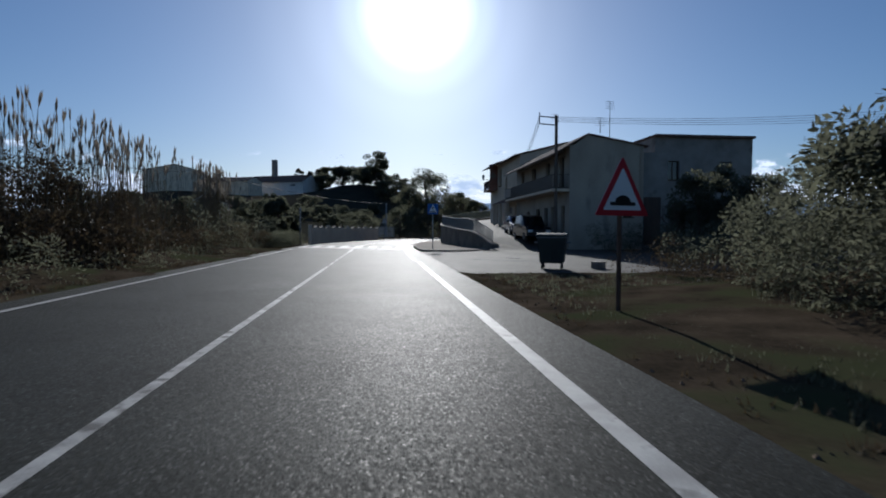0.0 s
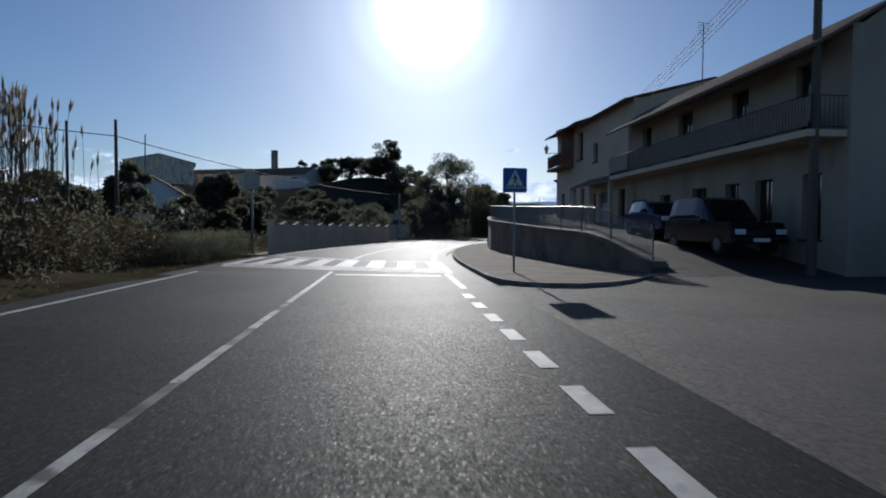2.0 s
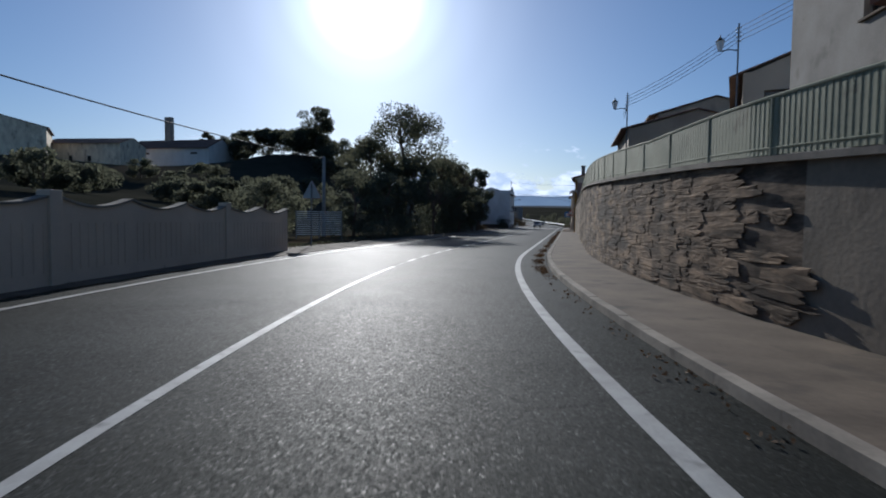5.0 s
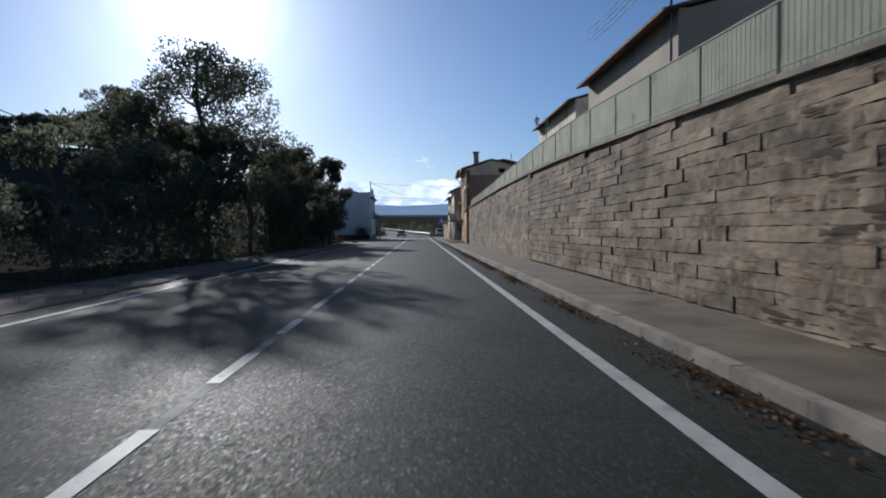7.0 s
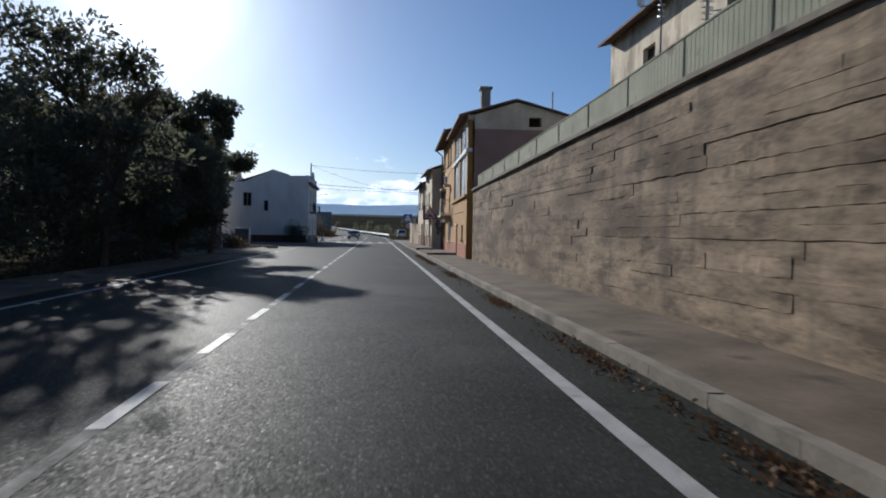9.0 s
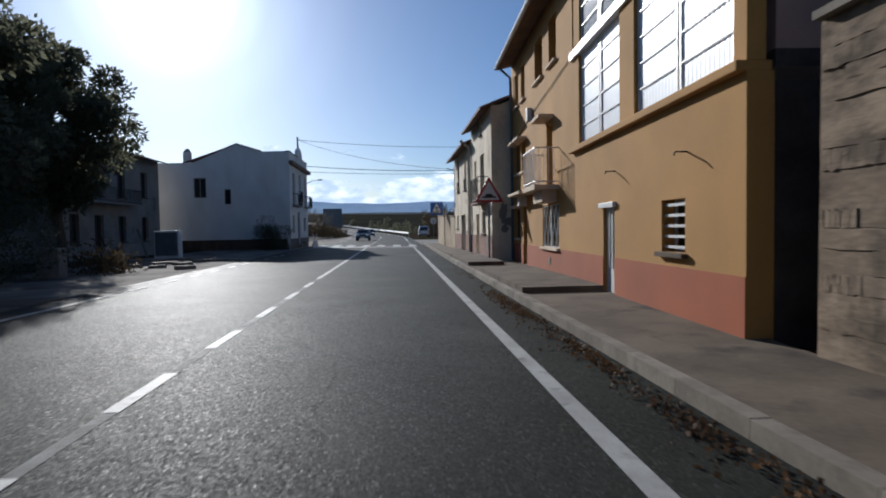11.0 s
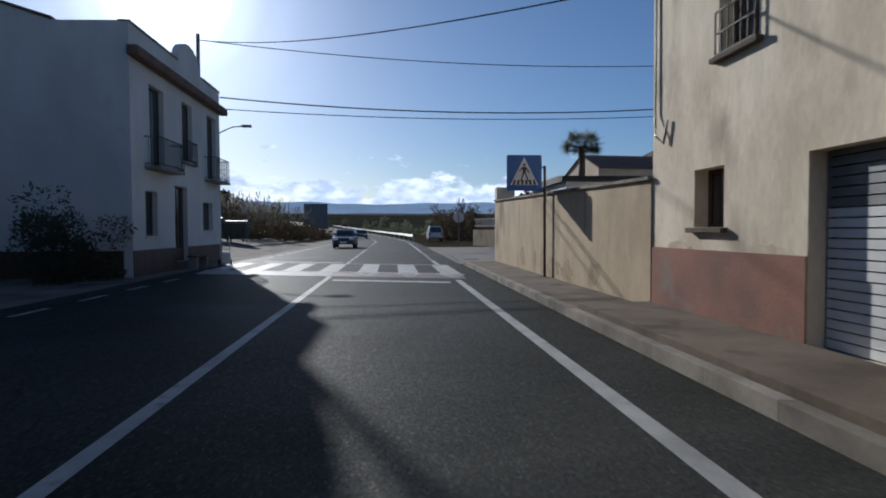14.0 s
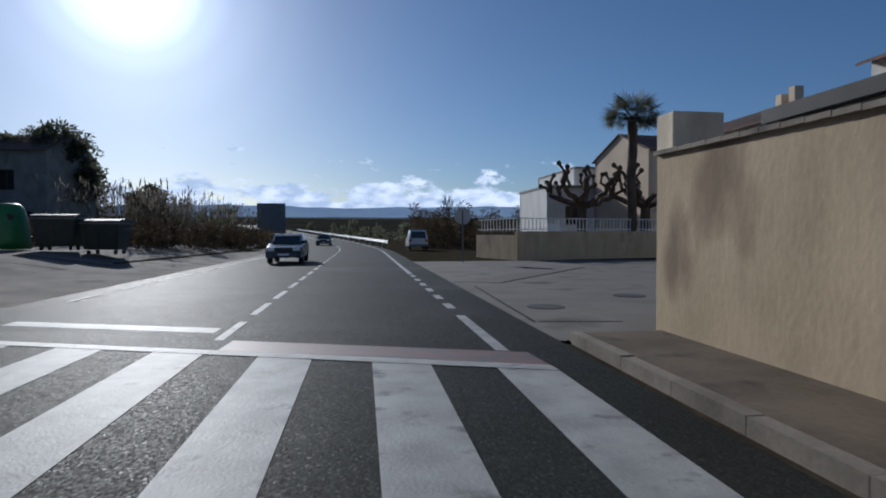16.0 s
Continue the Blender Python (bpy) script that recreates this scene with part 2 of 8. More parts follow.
DRAB = mat("drab_render", (0.46, 0.39, 0.3), (0.33, 0.28, 0.215), scale=0.7, fine=22, rough=0.93, bump=0.3, stretch=(1, 1, 0.4), stain=((0.2, 0.18, 0.15), 0.6, 0.6))
GARDEN_WALL = mat("beige_garden_wall", (0.56, 0.45, 0.305), (0.41, 0.325, 0.215), scale=1.1, fine=16, rough=0.95, bump=0.6, stretch=(1, 1, 0.5), stain=((0.24, 0.185, 0.125), 0.7, 0.58), drip=((0.29, 0.225, 0.15), 1.1, 0.54), spec=0.2)
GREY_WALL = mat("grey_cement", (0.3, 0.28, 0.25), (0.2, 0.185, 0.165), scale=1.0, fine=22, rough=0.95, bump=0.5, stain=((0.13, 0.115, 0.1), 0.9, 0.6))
TILE = mat("clay_roof_tile", (0.2, 0.125, 0.09), (0.11, 0.075, 0.058), scale=2.5, fine=20, rough=0.92, bump=0.4, piece=0.2)
DARK_WOOD = mat("dark_wood", (0.09, 0.05, 0.03), (0.05, 0.03, 0.02), scale=3, fine=40, rough=0.6, bump=0.3, stretch=(1, 1, 0.15))
SHUTTER = mat("rolled_shutter", (0.3, 0.25, 0.2), (0.2, 0.165, 0.13), scale=4, fine=40, rough=0.7, bump=0.1)
GALV = mat("galvanised_metal", (0.45, 0.45, 0.45), (0.33, 0.33, 0.33), scale=4, fine=40, rough=0.45, bump=0.05, metal=0.8)
WHITE_METAL = mat("white_painted_metal", (0.72, 0.72, 0.7), (0.6, 0.6, 0.58), scale=4, fine=40, rough=0.45, bump=0.05)
GREEN_METAL = mat("green_painted_railing", (0.3, 0.305, 0.215), (0.205, 0.215, 0.15), scale=1.2, fine=20, rough=0.8, bump=0.2, spec=0.25, stain=((0.12, 0.1, 0.07), 2.0, 0.62))
BLACK_METAL = mat("black_iron", (0.03, 0.03, 0.03), (0.02, 0.02, 0.02), scale=4, fine=40, rough=0.75, bump=0.1)
RUST = mat("rusty_post", (0.12, 0.07, 0.045), (0.07, 0.045, 0.03), scale=5, fine=40, rough=0.8, bump=0.3)
GREY_METAL = mat("grey_metal", (0.2, 0.205, 0.21), (0.14, 0.145, 0.15), scale=4, fine=40, rough=0.5, bump=0.1, metal=0.4)
WOOD_POLE = mat("weathered_wood_pole", (0.16, 0.125, 0.095), (0.09, 0.07, 0.055), scale=5, fine=50, rough=0.9, bump=0.4, stretch=(1, 1, 0.1))
CONC_POLE = mat("concrete_pole", (0.3, 0.29, 0.27), (0.21, 0.2, 0.19), scale=4, fine=50, rough=0.9, bump=0.3)
SIGN_WHITE = mat("sign_white", (0.78, 0.78, 0.76), (0.7, 0.7, 0.68), scale=3, fine=40, rough=0.4, bump=0.0)
SIGN_RED = mat("sign_red", (0.45, 0.02, 0.03), (0.36, 0.02, 0.03), scale=3, fine=40, rough=0.4, bump=0.0)
SIGN_BLACK = mat("sign_black", (0.015, 0.015, 0.015), (0.01, 0.01, 0.01), scale=3, fine=40, rough=0.4, bump=0.0)
SIGN_BLUE = mat("sign_blue", (0.016, 0.11, 0.4), (0.014, 0.09, 0.33), scale=3, fine=40, rough=0.4, bump=0.0)
SIGN_BACK = mat("sign_back", (0.4, 0.4, 0.4), (0.33, 0.33, 0.33), scale=3, fine=40, rough=0.5, bump=0.0, metal=0.6)
RUBBER = mat("tyre_rubber", (0.02, 0.02, 0.02), (0.012, 0.012, 0.012), scale=6, fine=60, rough=0.85, bump=0.2)
CAR_DARK = mat("dark_car_paint", (0.012, 0.014, 0.018), (0.01, 0.012, 0.016), scale=2, fine=60, rough=0.15, bump=0.0, metal=0.3)
CAR_BLUE = mat("blue_car_paint", (0.025, 0.05, 0.12), (0.02, 0.04, 0.1), scale=2, fine=60, rough=0.15, bump=0.0, metal=0.3)
CAR_GREY = mat("grey_blue_car_paint", (0.10, 0.115, 0.14), (0.085, 0.1, 0.12), scale=2, fine=60, rough=0.2, bump=0.0, metal=0.4)
CAR_WHITE = mat("white_car_paint", (0.72, 0.72, 0.71), (0.66, 0.66, 0.65), scale=2, fine=60, rough=0.25, bump=0.0)
CAR_GLASS = mat("dark_car_glass", (0.02, 0.024, 0.026), (0.015, 0.018, 0.02), scale=2, fine=60, rough=0.05, bump=0.0, spec=0.8)
DARK_GLASS = mat("dark_window_glass", (0.025, 0.028, 0.03), (0.018, 0.02, 0.022), scale=2, fine=30, rough=0.08, bump=0.02, spec=0.7)
BIN_GREEN = mat("bin_plastic", (0.022, 0.03, 0.026), (0.016, 0.022, 0.019), scale=3, fine=30, rough=0.6, bump=0.1)
IGLOO_GREEN = mat("green_igloo_plastic", (0.03, 0.16, 0.05), (0.025, 0.12, 0.04), scale=3, fine=30, rough=0.5, bump=0.1)
IGLOO_YELLOW = mat("yellow_container", (0.5, 0.33, 0.02), (0.42, 0.28, 0.02), scale=3, fine=30, rough=0.5, bump=0.1)
IGLOO_BLUE = mat("blue_container", (0.03, 0.12, 0.3), (0.025, 0.1, 0.25), scale=3, fine=30, rough=0.5, bump=0.1)
PINE = leaf_mat("pine_needles", (0.135, 0.135, 0.09), (0.09, 0.095, 0.06), 0.72)
LEAF = leaf_mat("evergreen_leaves", (0.13, 0.133, 0.092), (0.085, 0.09, 0.06), 0.72)
SCRUB = leaf_mat("dry_scrub", (0.105, 0.075, 0.045), (0.05, 0.042, 0.024), 0.35)
REED = leaf_mat("dry_reed", (0.22, 0.18, 0.12), (0.13, 0.105, 0.07), 0.35)
PLUME = leaf_mat("reed_plume", (0.36, 0.31, 0.25), (0.22, 0.19, 0.15), 0.4)
DRY_LEAF = leaf_mat("fallen_leaves", (0.16, 0.09, 0.04), (0.08, 0.05, 0.03), 0.2)
BARK = mat("bark", (0.12, 0.085, 0.06), (0.06, 0.045, 0.035), scale=4, fine=30, rough=0.95, bump=0.8, stretch=(1, 1, 0.3))
YARD = mat("yard_dirt", (0.24, 0.21, 0.175), (0.11, 0.095, 0.08), scale=0.7, fine=18, rough=0.97, bump=0.9, stain=((0.07, 0.06, 0.05), 0.6, 0.55), spec=0.15)
DAMP = mat("damp_render", (0.66, 0.57, 0.43), (0.48, 0.4, 0.29), scale=3.5, fine=18, rough=0.97, bump=0.6, spec=0.1)
FROSTED = mat("corrugated_sheet", (0.84, 0.86, 0.88), (0.74, 0.77, 0.8), scale=2, fine=30, rough=0.32, bump=0.1, spec=1.0)

# ---- building helpers ----
rng = random.Random(7)


def thing(name, label="", category="", group="", kind="", at=None):
    ob = new(name)
    ob.empty_display_size = 0.2
    if at is not None:
        ob.location = at
    return tagged(ob, label, category, group, kind)


def mesh_of(name, bm, material, smooth=False):
    me = bpy.data.meshes.new(name)
    bmesh.ops.recalc_face_normals(bm, faces=bm.faces)
    bm.to_mesh(me)
    bm.free()
    if smooth:
        for p in me.polygons:
            p.use_smooth = True
    for m in (material if isinstance(material, (list, tuple)) else [material]):
        me.materials.append(m)
    return me


def world_of(ob):
    """Where an object stands, up its chain of parents."""
    here = ob.matrix_parent_inverse @ ob.matrix_basis
    return world_of(ob.parent) @ here if ob.parent else ob.matrix_basis.copy()


def part(name, bm, material, parent=None, label="", smooth=False):
    """Links a bmesh, given in world places, as one mesh object under a thing or part."""
    ob = new(name, mesh_of(name, bm, material, smooth))
    if parent is not None:
        ob.parent = parent
        ob.matrix_parent_inverse = world_of(parent).inverted()
    if label:
        ob["label"] = label
    return ob


def solo(name, bm, material, label, category, kind="", group="", smooth=False):
    return tagged(part(name, bm, material, None, "", smooth), label, category, group, kind)


def box(bm, lo, hi, m=None, bevel=0.0):
    m = m or Matrix.Identity(4)
    v = [bm.verts.new(m @ Vector((x, y, z))) for z in (lo[2], hi[2]) for y in (lo[1], hi[1]) for x in (lo[0], hi[0])]
    fs = [bm.faces.new([v[i] for i in q]) for q in ((0, 2, 3, 1), (4, 5, 7, 6), (0, 1, 5, 4), (2, 6, 7, 3), (1, 3, 7, 5), (0, 4, 6, 2))]
    if bevel:
        bmesh.ops.bevel(bm, geom=list({e for f in fs for e in f.edges}), offset=bevel, segments=2, affect="EDGES", profile=0.6)
    return bm


def B(lo, hi, m=None, bevel=0.0):
    return box(bmesh.new(), lo, hi, m, bevel)


def tube(bm, p0, p1, r0, r1=None, n=8, cap=True):
    r1 = r0 if r1 is None else r1
    p0, p1 = Vector(p0), Vector(p1)
    d = (p1 - p0).normalized()
    q = d.orthogonal().normalized()
    w = d.cross(q)
    ra = [bm.verts.new(p0 + (q * math.cos(2 * math.pi * i / n) + w * math.sin(2 * math.pi * i / n)) * r0) for i in range(n)]
    rb = [bm.verts.new(p1 + (q * math.cos(2 * math.pi * i / n) + w * math.sin(2 * math.pi * i / n)) * r1) for i in range(n)]
    for i in range(n):
        bm.faces.new((ra[i], ra[(i + 1) % n], rb[(i + 1) % n], rb[i]))
    if cap:
        bm.faces.new(ra[::-1])
        bm.faces.new(rb)
    return bm


def T(p0, p1, r0, r1=None, n=8):
    return tube(bmesh.new(), p0, p1, r0, r1, n)


def pipe(bm, pts, r, n=6):
    """A bent tube through the points; r is one radius or one for each."""
    rs = r if isinstance(r, (list, tuple)) else [r] * len(pts)
    pts = [Vector(p) for p in pts]
    rings = []
    for i, p in enumerate(pts):
        d = (pts[min(i + 1, len(pts) - 1)] - pts[max(i - 1, 0)]).normalized()
        q = d.cross(Vector((0.31, 0.2, 0.93))).normalized()
        w = d.cross(q)
        rings.append([bm.verts.new(p + (q * math.cos(2 * math.pi * k / n) + w * math.sin(2 * math.pi * k / n)) * rs[i]) for k in range(n)])
    for a_, b_ in zip(rings, rings[1:]):
        for k in range(n):
            bm.faces.new((a_[k], a_[(k + 1) % n], b_[(k + 1) % n], b_[k]))
    bm.faces.new(rings[0][::-1])
    bm.faces.new(rings[-1])
    return bm


def prism(bm, outline, depth, m):
    """An outline (x, z) in the plane y = 0 of m, made depth thick along y."""
    a_ = [bm.verts.new(m @ Vector((x, 0, z))) for x, z in outline]
    b_ = [bm.verts.new(m @ Vector((x, depth, z))) for x, z in outline]
    bm.faces.new(a_)
    bm.faces.new(b_[::-1])
    n = len(outline)
    for i in range(n):
        bm.faces.new((a_[i], b_[i], b_[(i + 1) % n], a_[(i + 1) % n]))
    return bm


# ---- the road's line: s metres along the centre line, off metres to its right ----
CX, YB, RAD, TH = -1.840, -37.11, 98.12, radians(23.82)


def rp(s, off, z=0.0):
    if s >= 0:
        return Vector((CX + off, YB + s, z))
    ph = min(-s / RAD, TH)
    x, y = CX + RAD - (RAD - off) * math.cos(ph), YB - (RAD - off) * math.sin(ph)
    rest = s + TH * RAD
    if rest < 0:
        x, y = x - math.sin(TH) * rest, y + math.cos(TH) * rest
    return Vector((x, y, z))


def heading(s):
    return min(max(-s / RAD, 0.0), TH)


def at_road(s, off, z=0.0, turn=0.0):
    """A pose beside the road: x to its right, y along it."""
    return Matrix.Translation(rp(s, off, z)) @ Matrix.Rotation(heading(s) + radians(turn), 4, "Z")


def so(x, y):
    if y >= YB:
        return y - YB, x - CX
    vx, vy = x - (CX + RAD), y - YB
    ph = math.atan2(-vy, -vx)
    if 0 <= ph < TH:
        return -ph * RAD, RAD - math.hypot(vx, vy)
    qx, qy = CX + RAD - RAD * math.cos(TH), YB - RAD * math.sin(TH)
    return -TH * RAD - (x - qx) * math.sin(TH) + (y - qy) * math.cos(TH), (x - qx) * math.cos(TH) + (y - qy) * math.sin(TH)


def steps(s0, s1, d=2.0):
    n = max(1, math.ceil(abs(s1 - s0) / d))
    return [s0 + (s1 - s0) * i / n for i in range(n + 1)]


def strip(bm, s0, s1, o0, o1, z=0.0, d=2.0, thick=0.0):
    """A ribbon along the road between two offsets; o0, o1, z may be functions of s."""
    f = lambda v, s: v(s) if callable(v) else v
    prev = None
    for s in steps(s0, s1, d):
        cols = [rp(s, f(o0, s), f(z, s)), rp(s, f(o1, s), f(z, s))]
        if thick:
            cols += [c - Vector((0, 0, thick)) for c in cols]
        row = [bm.verts.new(c) for c in cols]
        if prev:
            bm.faces.new((prev[0], prev[1], row[1], row[0]))
            if thick:
                bm.faces.new((prev[2], row[2], row[3], prev[3]))
                bm.faces.new((prev[0], row[0], row[2], prev[2]))
                bm.faces.new((prev[1], prev[3], row[3], row[1]))
        elif thick:
            bm.faces.new((row[0], row[2], row[3], row[1]))
        prev = row
    if thick:
        bm.faces.new((prev[0], prev[1], prev[3], prev[2]))
    return bm


def lerp(x, xs, ys):
    if x <= xs[0]:
        return ys[0]
    for a_, b_, c_, d_ in zip(xs, xs[1:], ys, ys[1:]):
        if x <= b_:
            return c_ + (d_ - c_) * (x - a_) / (b_ - a_)
    return ys[-1]


def smooth01(v):
    v = min(max(v, 0.0), 1.0)
    return v * v * (3 - 2 * v)

# ---- ground, road, pavement ----
def terrace_z(s):
    return lerp(s, [-58, -47, -45, -43.5, -40, -34, -21, -5, 12, 27, 42, 48], [0.0, 0.0, 0.08, 0.3, 0.85, 1.25, 1.9, 2.5, 3.2, 3.4, 3.2, 3.1])


def far_road(s, off):
    """Past the village the road bends left and climbs a little."""
    t_ = min(max(s - 130, 0.0) / 140.0, 1.3)
    p = rp(s, off)
    return Vector((p.x - 27.0 * t_ ** 1.7, p.y, 3.0 * t_ ** 2))


def ground_z(x, y):
    s, off = so(x, y)
    z = -0.05
    # wooded hill with the far house, on the left
    hill = 17.0 * math.exp(-(((x + 65) / 30) ** 2 + ((y - 80) / 45) ** 2)) + 5.0 * math.exp(-(((x + 60) / 30) ** 2 + ((y + 30) / 45) ** 2)) + 13.0 * math.exp(-(((x + 112) / 35) ** 2 + ((y - 32) / 35) ** 2))
    z += hill * smooth01((-off - 16) / 14)
    # bank below the reeds
    z += 1.3 * smooth01((-off - 7.5) / 4) * smooth01((-s - 36) / 10)
    # bank with scrub on the right, before the side street
    z += 1.2 * smooth01((off - 7.5) / 5) * smooth01((-s - 68) / 6)
    # yard past the white house rises a little
    z += 0.75 * smooth01((-off - 5.5) / 6) * smooth01((s - 97) / 9) * (1 - smooth01((s - 168) / 30))
    # land falls away, then rises to woods and hills
    d = math.hypot(x, y - 60)
    z -= 9.0 * smooth01((d - 130) / 180) * smooth01((y - 60) / 120)
    z += 46.0 * smooth01((d - 420) / 900) * smooth01((y - 0) / 300)
    z += 1.2 * math.sin(x * 0.011 + 1) * math.cos(y * 0.007) * smooth01((d - 250) / 300)
    if s > 125:
        c = far_road(s, 0)
        w = math.exp(-((x - c.x) / 13.0) ** 2) * smooth01((s - 125) / 15) * (1 - smooth01((s - 290) / 60))
        z = z * (1 - w) + (c.z - 0.12) * w
    return z


def axis(lo, hi, fine):
    v, out, x, st = [], [], 0.0, fine
    half = [0.0]
    while half[-1] < max(-lo, hi):
        half.append(half[-1] + st)
        if half[-1] > 130:
            st *= 1.16
    return [c for c in sorted({*[-h for h in half], *half}) if lo - 200 <= c <= hi + 200]


def hill_wood(x, y):
    s, off = so(x, y)
    return off < -16 or (y > 100 and off > 16)


xs, ys = axis(-2600, 2600, 4.0), axis(-600, 2900, 4.0)
verts = [(x, y, ground_z(x, y)) for y in ys for x in xs]
faces = [(j * len(xs) + i, j * len(xs) + i + 1, (j + 1) * len(xs) + i + 1, (j + 1) * len(xs) + i)
         for j in range(len(ys) - 1) for i in range(len(xs) - 1)]
me = bpy.data.meshes.new("ground")
me.from_pydata(verts, [], faces)
me.materials.append(SOIL)
me.materials.append(FIELD)
for p in me.polygons:
    p.use_smooth = True
    c = p.center
    if math.hypot(c.x, c.y - 60) > (170 if c.y > 60 else 260):
        p.material_index = 1
    if hill_wood(c.x, c.y):
        p.material_index = 1
tagged(new("ground", me), "bare winter soil and dark distant fields", "ground", kind="structure")

bm = bmesh.new()
prev = None
for s in steps(-150, 320, 2.5):
    row = []
    for o in (-5.0, -3.6, 0, 3.6, 4.45):
        p = far_road(s, o)
        p.z -= 0.012 * max(0, abs(o) - 3.6)
        row.append(bm.verts.new(p))
    if prev:
        for a_, b_, c_, d_ in zip(prev, prev[1:], row[1:], row):
            bm.faces.new((a_, b_, c_, d_))
    prev = row
solo("road", bm, ASPHALT, "worn grey asphalt main road with coarse aggregate", "road", "structure")


def marking(name, s0, s1, o0, o1, material, label, z=0.004):
    bm = bmesh.new()
    strip(bm, s0, s1, o0, o1, z, 1.5)
    return solo(name, bm, material, label, "road marking", "structure")


E_LINE = 3.54
marking("edge_line", -150, -57.9, E_LINE - 0.09, E_LINE + 0.09, PAINT, "solid white edge line")
marking("edge_line", -36.4, 84.6, E_LINE - 0.08, E_LINE + 0.08, PAINT, "solid white edge line along the bend")
marking("edge_line", 104.5, 131, E_LINE - 0.08, E_LINE + 0.08, PAINT, "solid white edge line past the junction")
marking("edge_line", -47.0, -42.6, E_LINE - 0.08, E_LINE + 0.08, PAINT, "short white edge line before the crossing")
marking("edge_line", -150, -41.5, -4.25, -4.1, PAINT, "solid white edge line on the far lane")
marking("edge_line", -32, 56, -4.25, -4.1, PAINT, "solid white edge line on the far lane")
marking("edge_line", 103, 131, -4.25, -4.1, OLD_PAINT, "worn white edge line on the far lane")
marking("centre_line", -150, -61, -0.06, 0.06, OLD_PAINT, "worn white centre line")
marking("centre_line", -47.6, -41.7, -0.06, 0.06, PAINT, "white centre line before the crossing")
marking("centre_line", -34.6, -9.0, -0.06, 0.06, PAINT, "white centre line round the bend")
marking("centre_line", 60.5, 86.6, -0.07, 0.07, PAINT, "white centre line before the crossing")


for oa, ob in ((-4.25, -4.1), (-0.07, 0.07), (E_LINE - 0.08, E_LINE + 0.08)):
    bm = bmesh.new()
    prev = None
    for s in steps(131, 290, 2.5):
        row = [bm.verts.new(far_road(s, o) + Vector((0, 0, 0.012))) for o in (oa, ob)]
        if prev:
            bm.faces.new((prev[0], prev[1], row[1], row[0]))
        prev = row
    solo("far_line", bm, PAINT, "white line on the far bend", "road marking", "structure")


def dashes(name, s0, s1, on, period, off, w, material, label):
    s, first = s0, None
    while s < s1:
        bm = bmesh.new()
        strip(bm, s, s + on, off - w / 2, off + w / 2, 0.007, 1.0)
        solo(name, bm, material, label, "road marking", "structure", group=label)
        s += period


for g0, g1 in ((-61.0, -48.0), (-9.0, 60.5)):
    solo("faded_line", strip(bmesh.new(), g0, g1, -0.055, 0.055, 0.003, 1.0), GHOST_PAINT, "old centre line worn almost to bare asphalt", "road marking", "structure")
dashes("centre_dash", -60.2, -48.5, 1.6, 2.75, 0, 0.12, OLD_PAINT, "short worn white centre dashes")
dashes("edge_dash", -57.2, -47.5, 0.75, 1.4, E_LINE - 0.1, 0.2, PAINT, "short white dashes across the side street")
dashes("centre_dash", -6.92, 60, 1.2, 2.3625, 0, 0.13, PAINT, "white centre dashes on the straight")
dashes("centre_dash", 92.4, 131, 1.7, 2.5, 0, 0.13, PAINT, "white centre dashes past the crossing")
dashes("edge_dash", 57, 86, 1.0, 2.0, -4.15, 0.14, OLD_PAINT, "worn white dashes at the lay-by")
marking("edge_line", 91.1, 94.3, E_LINE - 0.08, E_LINE + 0.08, PAINT, "short white edge line past the crossing")
dashes("edge_dash", 97.5, 120, 1.5, 2.6, -4.2, 0.14, OLD_PAINT, "worn white dashes past the crossing")
dashes("edge_dash", 95.2, 104, 0.8, 1.6, E_LINE, 0.16, PAINT, "short white dashes at the junction")


